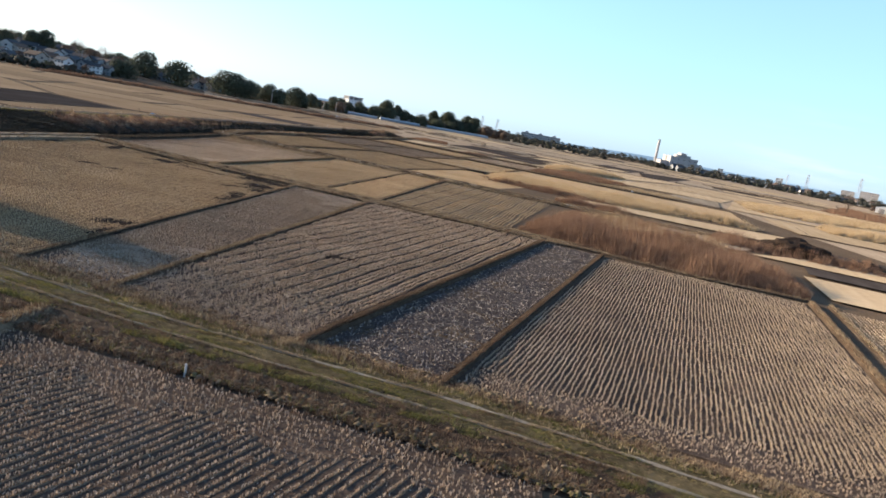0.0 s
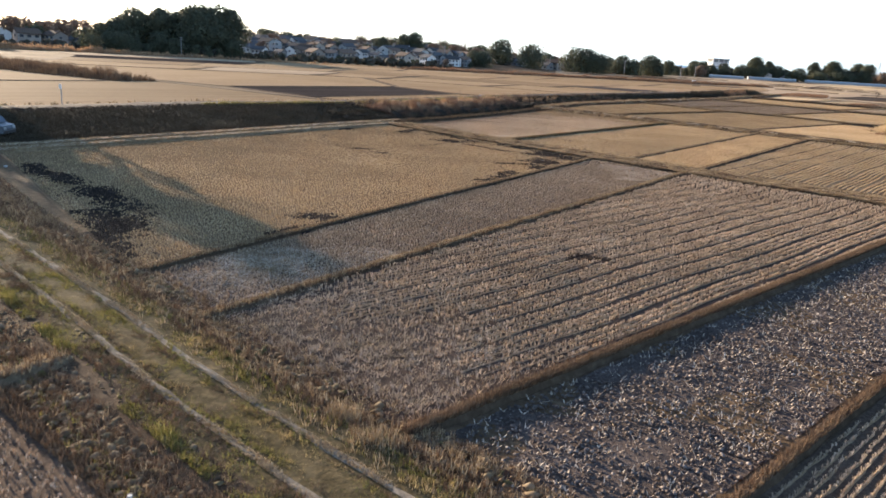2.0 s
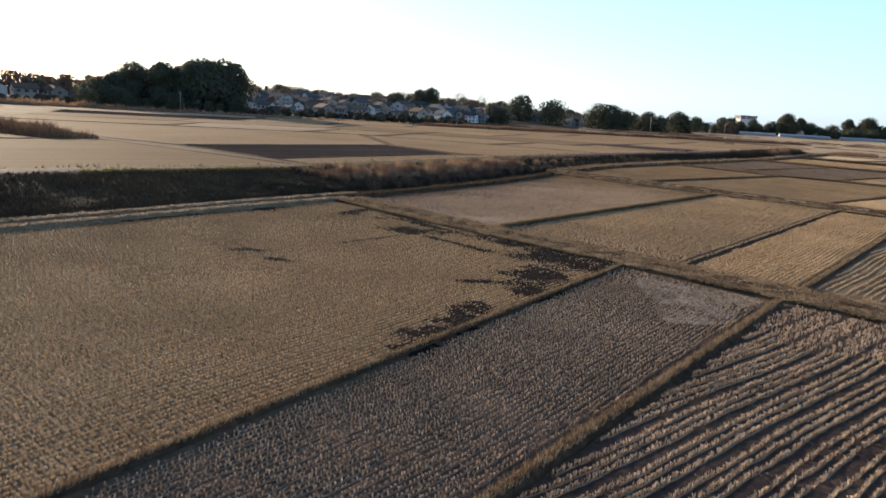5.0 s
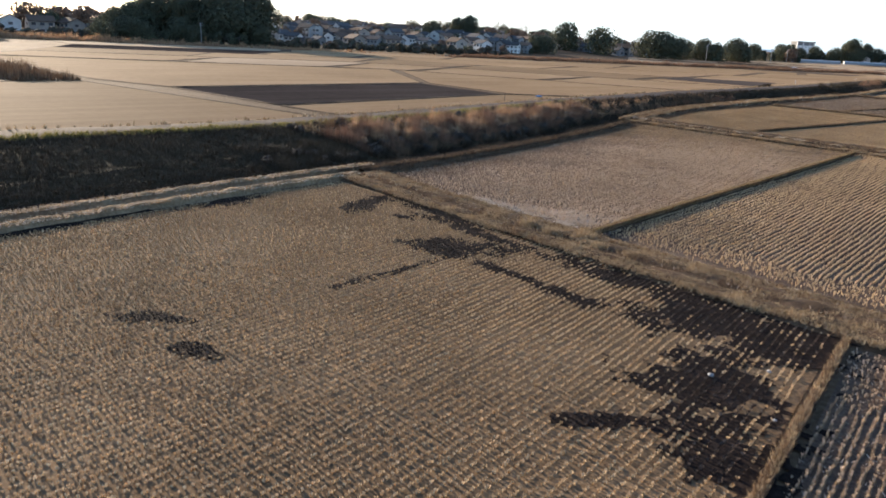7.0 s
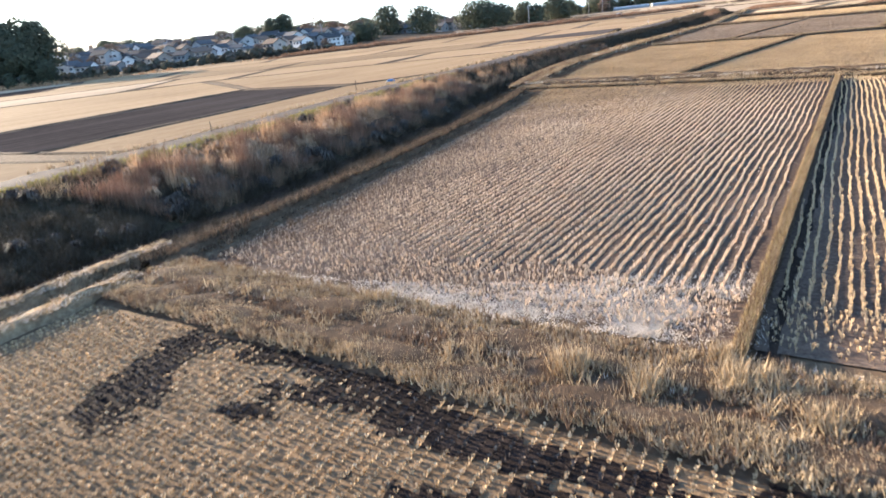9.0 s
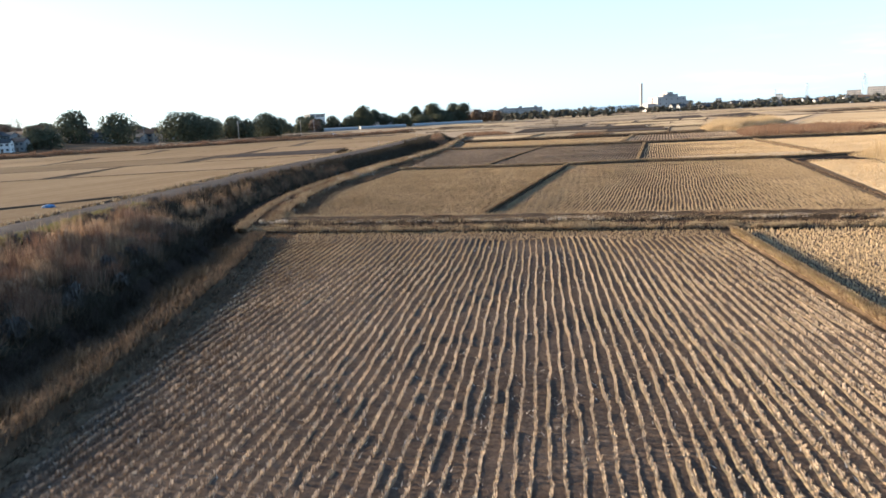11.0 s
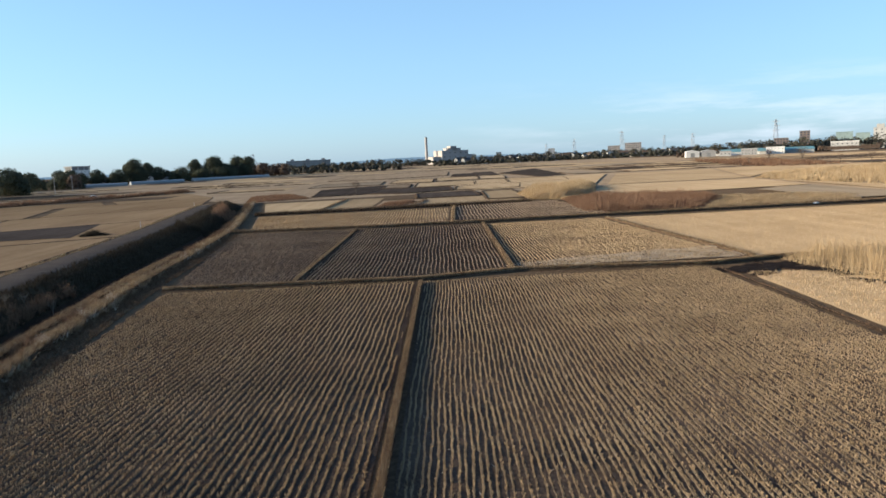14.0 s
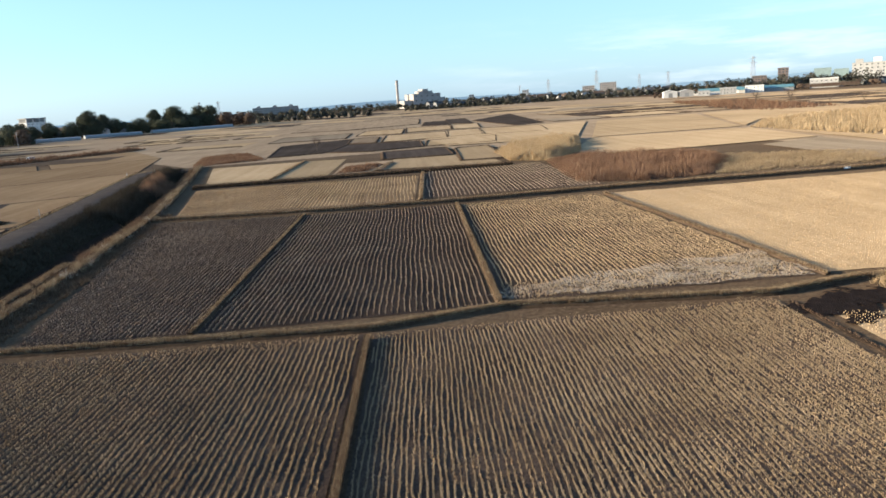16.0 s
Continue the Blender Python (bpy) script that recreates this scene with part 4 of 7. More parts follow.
plain_field([(13.2, 405.4), (21.7, 438.2), (31.7, 438.4), (20.7, 398.2)], "far_brown", "brown stubble field among straw fields", True)
plain_field([(22.8, 398.3), (36.1, 444.6), (59.6, 442.3), (45.3, 396.8)], "far_gold", "pale golden straw field", True)
plain_field([(47.2, 400.9), (62.4, 447.6), (74.5, 444.2), (59.3, 399.5)], "far_gold", "pale golden straw field", True)
plain_field([(27.5, 462.0), (41.8, 508.3), (59.4, 503.4), (44.4, 452.3)], "far_gold", "pale golden straw field", True)
plain_field([(48.0, 458.7), (62.8, 510.9), (81.7, 501.0), (68.1, 459.3)], "far_gold", "pale golden straw field", True)
plain_field([(68.4, 458.1), (83.1, 503.1), (98.1, 507.9), (80.4, 457.2)], "far_gold", "pale golden straw field", True)
plain_field([(59.0, 396.6), (76.5, 448.0), (97.8, 434.7), (79.5, 390.3)], "far_gold", "pale golden straw field", True)
plain_field([(-8.6, 453.9), (2.6, 499.6), (32.6, 496.1), (20.4, 448.3)], "far_grey", "grey stubble field among straw fields", True)
plain_field([(14.0, 564.0), (38.4, 654.5), (120.2, 757.7), (116.8, 671.5), (83.1, 559.9), (40.6, 545.8)], "far_brown", "brown weedy fallow field", True)
plain_field([(112.2, 552.1), (172.1, 639.9), (110.9, 459.6), (93.7, 450.3)], "far_dark", "dark ploughed field among straw fields", True)
plain_field([(74.2, 523.2), (94.2, 584.5), (108.9, 587.9), (86.4, 515.0)], "far_dark", "dark ploughed field among straw fields", True)
plain_field([(89.9, 527.7), (116.1, 610.3), (127.8, 608.7), (97.6, 511.3)], "far_dark", "dark grey ploughed field among straw fields", True)
plain_field([(69.1, 275.6), (59.8, 240.4), (75, 237), (86.8, 279.2)], "far_grey", "grey stubble field beside golden straw")
plain_field([(44, 98), (75, 88), (78, 96), (47, 107)], "far_dark", "dark ploughed strip beyond the reeds")
plain_field([(62, 128), (100, 118), (103, 126), (64, 137)], "far_dark", "dark ploughed strip beyond the reeds")
plain_field([(38, 78), (72, 68), (75, 85), (42, 95)], "far_gold", "pale straw field beside the reeds")
plain_field([(40, 110), (76, 100), (80, 114), (58, 122)], "far_gold", "pale straw field beyond the reeds")
plain_field([(15, 150), (60, 137), (64, 158), (22, 157)], "far_gold", "pale straw field beyond the reeds")
plain_field([(20, 120), (36, 132), (50, 128), (40, 112)], "far_grey", "grey stubble field beyond the reeds")
plain_field([(92, 280), (78, 240), (110, 232), (94, 262), (104, 316)], "far_gold", "pale golden straw field")
plain_field([(115, 232), (215, 205), (232, 345), (216, 345), (114, 256)], "far_gold", "pale golden straw field")
plain_field([(112, 332), (135, 353), (210, 371), (232, 420), (168, 426)], "far_gold", "pale golden straw field beyond the reeds")
plain_field([(30, 352), (64, 341), (118, 434), (60, 442), (38, 400)], "far_gold", "pale golden straw field beyond the reeds")
plain_field([(76, 180), (120, 170), (130, 222), (84, 226)], "far_gold", "pale golden straw field")


# ---- ridges, paths and verges ----
def grass_on(ob, line, rng, key, step, height, side, jitter, z, blades=5, width=0.035, lean=0.5, name="grass", vary=0.5):
    p = along(line, step, rng, side, jitter)
    v, f = tufts(rng, p, height, 0.06, blades, width, 0.0, lean, vary, np.full(len(p), z))
    return part(name, mesh_of(name, v, f, M[key]), None, ob, kind="stuff")


def ridge(line, half=0.35, high=0.22, grass=("drygrass",), label="low earth ridge with dry grass between paddies", seed=1, tall=0.22, step=0.10, mat="ridge"):
    rng = np.random.default_rng(seed)
    h, high = half * 0.75, high * 0.85
    ob = new("paddy_ridge", strip("paddy_ridge", line, [(h * 1.7, -0.02), (h, high * 0.7), (h * 0.4, high), (-h * 0.4, high), (-h, high * 0.7), (-h * 1.7, -0.02)], M[mat], 0.03, 0.7, 0.04, seed))
    tagged(ob, label, "field ridge", "paddy ridges", "structure")
    for key in grass:
        grass_on(ob, line, rng, key, step / len(grass), tall, 0.0, h, high * 0.9 + 0.03)
    return ob


B = ("browngrass", "drygrass")
# ridges between the near fields
ridge([(-22.7, 35.8), (-22.3, 60), (-21.6, 89.0)], 0.14, 0.13, B, seed=1, tall=0.16, step=0.06, mat="weeds")
ridge([(-16.6, 34.6), (-12.1, 86.0)], 0.22, 0.2, B, seed=2, tall=0.18, step=0.06, mat="weeds")
ridge([(-6.5, 31.9), (8.05, 81.3)], 0.2, 0.24, ("browngrass", "browngrass", "browngrass"), seed=3, tall=0.18, step=0.045, mat="weeds")
ridge([(0.0, 30.0), (14.3, 79.6)], 0.16, 0.2, ("browngrass", "browngrass"), seed=4, tall=0.16, step=0.05, mat="weeds")
ridge([(34.0, 73.6), (24.3, 37.2), (22, 26)], 0.26, 0.24, B, seed=5, mat="weeds")
ridge([(36.2, 74.2), (26.4, 37.2), (24, 26)], 0.24, 0.2, ("drygrass",), seed=6, mat="weeds")
ridge([(-33.7, 95.8), (-27.9, 142.2)], 0.1, 0.16, ("drygrass", "yellowgrass", "browngrass", "browngrass"), "low ridge with yellowish dry grass between paddies", seed=7, tall=0.2, step=0.025, mat="weeds")
# flat dark strip laid down as the black shadow along the ridge
ridge([(-33.2, 95.9), (-27.4, 142.0)], 0.16, 0.03, (), "narrow dark strip painted as the shadow beside a low ridge", seed=23, mat="ditch")
ridge([(-18.7, 92.2), (-13.9, 139.6)], 0.18, 0.16, ("drygrass",), seed=8, tall=0.14, mat="weeds")
ridge([(-11.5, 90.6), (-6.5, 137.6)], 0.2, 0.18, B, seed=9, tall=0.15, mat="weeds")
ridge([(-39.8, 152.0), (-27.6, 193.8)], 0.1, 0.16, ("drygrass", "browngrass", "browngrass"), seed=10, tall=0.2, step=0.03, mat="weeds")
ridge([(-16.4, 145.2), (-4.0, 188.4)], 0.12, 0.05, ("browngrass",), "narrow weedy furrow between paddies", seed=11, tall=0.12, mat="ditch")
ridge([(-36.9, 199.9), (-23.8, 245.6)], 0.16, 0.2, B, seed=12, step=0.06, tall=0.16, mat="weeds")
ridge([(-18.6, 196.8), (-6.0, 240.8)], 0.2, 0.24, B, seed=13, step=0.06, tall=0.18, mat="weeds")
ridge([(2.3, 192.0), (11.8, 236.6)], 0.2, 0.16, B, seed=14, mat="weeds")
ridge([(-8.4, 248.0), (2.4, 283.0)], 0.3, 0.3, B, seed=15)
ridge([(-22.9, 296.6), (-10.6, 339)], 0.4, 0.25, B, seed=16, step=0.2)
ridge([(-2.6, 296.0), (4.0, 312)], 1.0, 0.3, ("browngrass",), seed=17, step=0.1)
# narrow cross paths, overgrown
ridge([(-47.4, 201.4), (-27.3, 195.4), (-18.6, 195.8), (-3.8, 190.2), (3, 190.4), (10, 188)], 0.36, 0.22, ("browngrass", "drygrass", "drygrass"), "overgrown cross path with brown weeds", seed=18, tall=0.2, step=0.05, mat="weeds")
ridge([(-41.5, 253.4), (-23.3, 247.0), (-5.7, 243.0), (11, 240.6), (32.3, 236.4), (60, 231)], 0.55, 0.32, B, "overgrown cross path with brown weeds", seed=19, tall=0.34, step=0.06, mat="weeds")
ridge([(-36.6, 293.5), (-20, 290.6), (4, 286.6), (20, 284)], 1.6, 0.1, ("browngrass", "scrub"), "dark overgrown ditch between fields", seed=20, tall=0.6, step=0.05, mat="ditch")
ridge([(-16.8, 29.8), (-18.4, 18), (-20.5, 4)], 0.5, 0.34, B, seed=22)
ridge([(8.6, 82.2), (14.4, 80.4), (24, 76.0), (34.2, 74.4)], 0.35, 0.22, B, seed=21, mat="weeds")


def second_path():
    line = [(-51.6, 99.1), (-43.4, 96.6), (-36.8, 94.6), (-32.2, 93.4), (-20.8, 90.6), (-11.4, 88.2), (0, 85.6), (9, 83.2), (16, 82.0)]
    line = eased(line, 4.0)
    rng = np.random.default_rng(31)
    ob = new("field_path", strip("field_path", line, [(1.7, -0.02), (1.2, 0.2), (0.5, 0.27), (0.1, 0.16), (-0.4, 0.17), (-0.8, 0.27), (-1.2, 0.2), (-1.8, -0.02)], M["weeds"], 0.03, 0.4, 0.08, 3.0))
    tagged(ob, "overgrown footpath with pale dry tussocks between paddies", "path", kind="structure")
    for key, side, jit, st, tall in (("drygrass", 1.0, 0.7, 0.009, 0.13), ("drygrass", -1.1, 0.6, 0.009, 0.12), ("browngrass", 0.0, 1.6, 0.01, 0.11), ("straw", 0.9, 0.9, 0.05, 0.09), ("browngrass", 1.4, 0.4, 0.04, 0.16)):
        grass_on(ob, line, rng, key, st, tall, side, jit, 0.2)


second_path()


def tussock(x, y, r, h, key="drygrass", seed=0, label="large tussock of bleached dry grass on the path"):
    rng = np.random.default_rng(400 + seed)
    p = np.array([x, y]) + rng.normal(0, r * 0.45, (60, 2))
    v, f = tufts(rng, p, h, 0.1, 7, 0.035, 0.0, 0.55, 0.4, np.full(len(p), 0.15))
    return tagged(new("grass_tussock", mesh_of("grass_tussock", v, f, M[key])), label, "tussock", "tussocks", "stuff")


for i, (x, y, r, h) in enumerate([(-36.6, 94.7, 0.5, 0.45), (-35.2, 94.2, 0.45, 0.36), (-33.6, 94.6, 0.5, 0.4), (-32.4, 93.5, 0.45, 0.3), (-34.0, 95.6, 0.3, 0.3), (-30.6, 93.2, 0.45, 0.3), (-6.8, 31.0, 0.5, 0.4), (-8.3, 31.6, 0.45, 0.35)]):
    tussock(x, y, r, h, seed=i)


def farm_track():
    up = [(-60, 45.5), (-46, 40.4), (-30, 36.0), (-18.8, 33.1), (-13.2, 31.4), (-7.9, 30.1), (1.0, 28.1), (4.9, 26.9), (8, 25.8), (24, 20.5), (44, 13)]
    up = eased(up)
    rng = np.random.default_rng(32)
    prof = [(1.9, -0.02), (1.1, 0.24), (0.25, 0.30), (-0.25, 0.27), (-0.8, 0.33), (-1.3, 0.27), (-1.75, 0.28), (-2.2, 0.30), (-3.0, 0.16), (-4.3, -0.02)]
    ob = new("farm_track", strip("farm_track", up, prof, M["verge"], 0.03, 0.5, 0.018, 5.0))
    tagged(ob, "grassy farm track with two pale wheel ruts", "track", kind="structure")
    ob.data.materials.append(M["weeds"])
    cols = len(prof) - 1
    side = np.arange(len(ob.data.polygons)) % cols
    ob.data.polygons.foreach_set("material_index", ((side >= 7) | (side < 1)).astype(np.int32))
    for name, off in (("wheel_rut", 0.0), ("wheel_rut", -1.5)):
        me = strip(name, up, [(off + 0.11, 0.29), (off + 0.05, 0.318), (off - 0.05, 0.318), (off - 0.11, 0.29)], M["rut"], 0.03, 0.3, 0.03, off + 2)
        part(name, me, None, ob, "pale worn gravel wheel rut")
    for key, side, jit, st, tall in (("greengrass", -0.75, 0.45, 0.03, 0.08), ("greengrass", 0.8, 0.5, 0.05, 0.14), ("drygrass", 1.0, 0.8, 0.05, 0.22), ("browngrass", -3.0, 0.9, 0.05, 0.2),
                                     ("browngrass", 1.3, 0.5, 0.05, 0.22), ("drygrass", -2.9, 1.2, 0.09, 0.24), ("greengrass", -2.1, 0.3, 0.06, 0.12), ("greengrass", -4.0, 0.3, 0.05, 0.14), ("drygrass", -0.7, 0.5, 0.06, 0.08)):
        grass_on(ob, up, rng, key, st, tall, side, jit, 0.26 if side > -2.5 else 0.12, 4, 0.04)


farm_track()


def cross_track():
    mid = [(-53.5, 153.6), (-46, 151.2), (-30, 147.2), (-19, 144.3), (0, 139.4), (20, 134), (45, 127)]
    mid = eased(mid)
    rng = np.random.default_rng(33)
    prof = [(2.2, -0.1), (1.7, 0.22), (1.0, 0.34), (0.4, 0.26), (-0.2, 0.3), (-0.6, 0.26), (-0.9, 0.0), (-1.5, -0.08), (-2.2, -0.08), (-2.6, 0.24), (-3.4, -0.12)]
    ob = new("cross_track", strip("cross_track", mid, prof, M["weeds"], 0.1, 0.5, 0.07, 7.0))
    tagged(ob, "overgrown brown cross track with a weedy ditch", "track", kind="structure")
    # the bed's dark colour stands in for shadow the shallow ditch hardly gets
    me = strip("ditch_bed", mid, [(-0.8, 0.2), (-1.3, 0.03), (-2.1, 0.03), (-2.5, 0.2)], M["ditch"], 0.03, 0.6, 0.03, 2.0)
    part("ditch_bed", me, None, ob, "muddy ditch with its shade in the dark colour")
    for key, side, jit, st, tall in (("drygrass", 1.8, 0.35, 0.03, 0.2), ("browngrass", 0.6, 1.3, 0.014, 0.15), ("drygrass", -0.5, 0.25, 0.03, 0.16), ("browngrass", -1.4, 0.7, 0.06, 0.2), ("drygrass", -2.8, 0.4, 0.02, 0.22), ("browngrass", -2.6, 0.7, 0.03, 0.2)):
        grass_on(ob, mid, rng, key, st, tall, side, jit, 0.28 if side > -1 else 0.14)


cross_track()


def canal_berms():
    """Two pale berms and the path edge along the canal."""
    rng = np.random.default_rng(34)
    for off, y0, y1, hgt, keys in ((0.2, 42, 101.5, 0.32, ("drygrass", "straw")), (-1.5, 42, 102.5, 0.4, ("straw", "drygrass")), (-0.5, 100, 149, 0.34, ("browngrass", "scrub")), (-0.2, 153, 352, 0.42, ("browngrass", "drygrass")), (-1.8, 150, 230, 0.4, ("browngrass", "drygrass"))):
        ys = np.arange(y0, y1, 3.0)
        line = [(float(edge_x(y)) + off, float(y)) for y in ys]
        ob = new("canal_berm", strip("canal_berm", line, [(0.45, -0.15), (0.22, hgt * 0.8), (0.0, hgt), (-0.22, hgt * 0.8), (-0.45, -0.15)], M["weeds"] if y0 >= 100 else M["ridge"], 0.02, 0.5, 0.12, off + y0))
        tagged(ob, "narrow grassy berm along the canal", "berm", "canal berms", "structure")
        for key in keys:
            grass_on(ob, line, rng, key, 0.03, 0.24 if y0 > 60 else 0.12, 0, 0.38, hgt - 0.04, 6, 0.022, 0.9)


canal_berms()


def berm_clumps(y0, y1, off, wide, key, tall, dens, seed, label):
    """Uneven clumps of dry grass along the canal's edge."""
    rng = np.random.default_rng(seed)
    n = int((y1 - y0) * dens)
    y = rng.uniform(y0, y1, n)
    x = edge_x(y) + off + rng.normal(0, wide, n)
    lump = wob(y, x, 0.9, seed) + 0.8 * wob(y, x * 2, 2.3, seed + 2)
    ok = lump > -0.25
    p, grow = np.stack([x, y], 1)[ok], np.clip(0.5 + 0.6 * lump[ok], 0.35, 1.4)
    v, f = tufts(rng, p, tall, 0.1, 6, 0.04, 0.0, 0.8, 0.4, np.zeros(len(p)))
    v[:, 2] = np.repeat(0.12 * grow, 18) + v[:, 2] * np.repeat(grow, 18)
    return tagged(new("grass_clumps", mesh_of("grass_clumps", v, f, M[key])), label, "grass", kind="stuff")


berm_clumps(152, 345, -0.3, 0.3, "drygrass", 0.6, 60, 81, "pale dry grass clumps along the canal's edge")
berm_clumps(152, 345, -0.2, 0.25, "straw", 0.5, 12, 84, "bleached grass clumps along the canal's edge")
berm_clumps(152, 345, -0.6, 0.5, "browngrass", 0.55, 40, 82, "brown weed clumps along the canal's edge")
berm_clumps(100, 150, -0.5, 0.35, "browngrass", 0.3, 30, 83, "dry grass clumps along the canal's edge")


def patchy_grass(line, key, side, wide, tall, step, seed, label, z=0.28, cover=0.0):
    """Grass along a line in loose patches, taller in their middles."""
    rng = np.random.default_rng(seed)
    p = along(line, step, rng, side, wide)
    lump = wob(p[:, 0], p[:, 1], 1.1, seed) + 0.8 * wob(p[:, 0], p[:, 1], 3.1, seed + 2)
    p, lump = p[lump > cover], lump[lump > cover]
    v, f = tufts(rng, p, 1.0, 0.05, 5, 0.028, 0.0, 0.7 * tall, 0.4, np.zeros(len(p)))
    v[:, 2] = z + v[:, 2] * np.repeat(tall * (0.5 + 0.5 * (lump - cover)), 15)
    return tagged(new("grass_clumps", mesh_of("grass_clumps", v, f, M[key])), label, "grass", kind="stuff")


def sods(line, side, wide, per_m, size, seed, label, z=0.15, key="sod"):
    """Torn lumps of turf and earth strewn along a line."""
    rng = np.random.default_rng(seed)
    p = along(line, 1.0 / per_m, rng, side, wide)
    n = len(p)
    r = size * (0.35 + 0.65 * rng.uniform(0, 1, n) ** 2)
    octa = np.array([(1, 0, 0), (-1, 0, 0), (0, 1, 0), (0, -1, 0), (0, 0, 1), (0, 0, -0.6)], float)
    v = octa[None] * r[:, None, None] * rng.uniform(0.5, 1.3, (n, 6, 1)) * np.array([1.3, 1.0, 0.6])
    a = rng.uniform(0, 6.28, n)
    ca, sa = np.cos(a)[:, None], np.sin(a)[:, None]
    v = np.stack([v[..., 0] * ca - v[..., 1] * sa + p[:, :1], v[..., 0] * sa + v[..., 1] * ca + p[:, 1:], v[..., 2] + z], -1)
    tri = np.array([(0, 2, 4), (2, 1, 4), (1, 3, 4), (3, 0, 4), (2, 0, 5), (1, 2, 5), (3, 1, 5), (0, 3, 5)])
    f = (np.arange(n)[:, None, None] * 6 + tri[None]).reshape(-1, 3)
    return tagged(new("sods", mesh_of("sods", v.reshape(-1, 3), f, M[key])), label, "sods", kind="stuff")


TRACK = [(-60, 45.5), (-46, 40.4), (-30, 36.0), (-18.8, 33.1), (-13.2, 31.4), (-7.9, 30.1), (1.0, 28.1), (8, 25.8), (24, 20.5)]
patchy_grass(TRACK, "yellowgrass", -0.75, 0.5, 0.13, 0.015, 91, "yellowish grass between the wheel ruts")
patchy_grass(TRACK, "yellowgrass", 0.75, 0.5, 0.15, 0.018, 92, "yellowish grass beside the farm track")
patchy_grass(TRACK, "greengrass", -2.0, 0.5, 0.16, 0.018, 93, "green grass beside the farm track")
patchy_grass(TRACK, "browngrass", -3.0, 1.0, 0.22, 0.03, 94, "dry grass on the track's slope", 0.14)
patchy_grass(TRACK, "browngrass", -3.8, 0.9, 0.22, 0.03, 95, "brown weeds at the foot of the track", 0.08, -0.3)
patchy_grass(TRACK, "drygrass", 1.9, 0.9, 0.2, 0.014, 96, "dry grass between track and paddies", 0.08)


NEAR = TRACK[2:-1]
sods(NEAR, -3.2, 1.1, 80, 0.2, 101, "torn brown sods on the track's slope", 0.16)
sods(NEAR, -2.2, 0.5, 12, 0.12, 102, "torn brown sods beside the farm track", 0.3)
sods(NEAR, 1.7, 1.0, 30, 0.18, 103, "torn brown sods between track and paddies", 0.16)
patchy_grass(NEAR, "greengrass", -2.5, 0.2, 0.2, 0.01, 104, "bright green grass line on the track's slope", 0.22, -0.2)
patchy_grass(NEAR, "drygrass", 0.0, 0.12, 0.05, 0.012, 105, "bleached grass along a wheel rut", 0.34, -0.3)
patchy_grass(NEAR, "drygrass", -1.5, 0.12, 0.05, 0.012, 106, "bleached grass along a wheel rut", 0.34, -0.3)
patchy_grass(NEAR, "greengrass", -0.1, 0.22, 0.07, 0.03, 107, "grass growing over a wheel rut", 0.32, 0.0)
patchy_grass(NEAR, "greengrass", -1.45, 0.22, 0.07, 0.03, 108, "grass growing over a wheel rut", 0.32, 0.0)
patchy_grass(NEAR, "greengrass", -0.75, 0.5, 0.08, 0.006, 117, "short green grass between the wheel ruts", 0.28, -0.9)
patchy_grass(NEAR, "browngrass", -0.75, 0.55, 0.09, 0.008, 118, "short brown grass between the wheel ruts", 0.28, -0.5)
patchy_grass(NEAR, "browngrass", -1.95, 0.4, 0.12, 0.007, 119, "short brown grass beside the farm track", 0.27, -0.7)
patchy_grass(NEAR, "greengrass", 0.7, 0.45, 0.1, 0.008, 120, "short green grass beside the farm track", 0.24, -0.6)
patchy_grass(NEAR, "browngrass", 0.9, 0.6, 0.12, 0.008, 121, "short brown grass beside the farm track", 0.22, -0.6)
FOOTPATH = [(-50.6, 98.8), (-43.4, 96.6), (-36.8, 94.6), (-32.2, 93.4), (-20.8, 90.6), (-11.4, 88.2), (0, 85.6), (9, 83.2)]
patchy_grass(FOOTPATH, "drygrass", 0.9, 0.8, 0.26, 0.012, 109, "pale dry grass clumps along the footpath", 0.18)
patchy_grass(FOOTPATH, "browngrass", -0.6, 1.2, 0.24, 0.01, 110, "brown grass clumps along the footpath", 0.16)
patchy_grass(FOOTPATH, "drygrass", -1.3, 0.5, 0.24, 0.016, 111, "pale dry grass clumps along the footpath", 0.14)
patchy_grass(FOOTPATH, "drygrass", 0.3, 1.2, 0.3, 0.012, 122, "tall dry grass clumps along the footpath", 0.2, 0.35)
patchy_grass(FOOTPATH, "drygrass", -1.0, 0.4, 0.22, 0.014, 123, "tall dry grass clumps along the footpath", 0.18, 0.2)
sods(FOOTPATH, 0.0, 1.5, 16, 0.13, 112, "torn sods along the footpath", 0.2)
CROSS = [(-53.5, 153.6), (-46, 151.2), (-30, 147.2), (-19, 144.3), (0, 139.4), (20, 134)]
patchy_grass(CROSS, "drygrass", 1.7, 0.4, 0.3, 0.018, 113, "pale dry grass clumps along the cross track", 0.2)
patchy_grass(CROSS, "browngrass", 0.4, 1.0, 0.24, 0.014, 114, "brown weeds on the cross track", 0.3)
patchy_grass(CROSS, "drygrass", -2.9, 0.5, 0.32, 0.014, 115, "pale dry grass clumps along the ditch", 0.2)
patchy_grass(CROSS, "straw", -0.5, 0.3, 0.2, 0.03, 116, "bleached grass on the ditch's edge", 0.3)


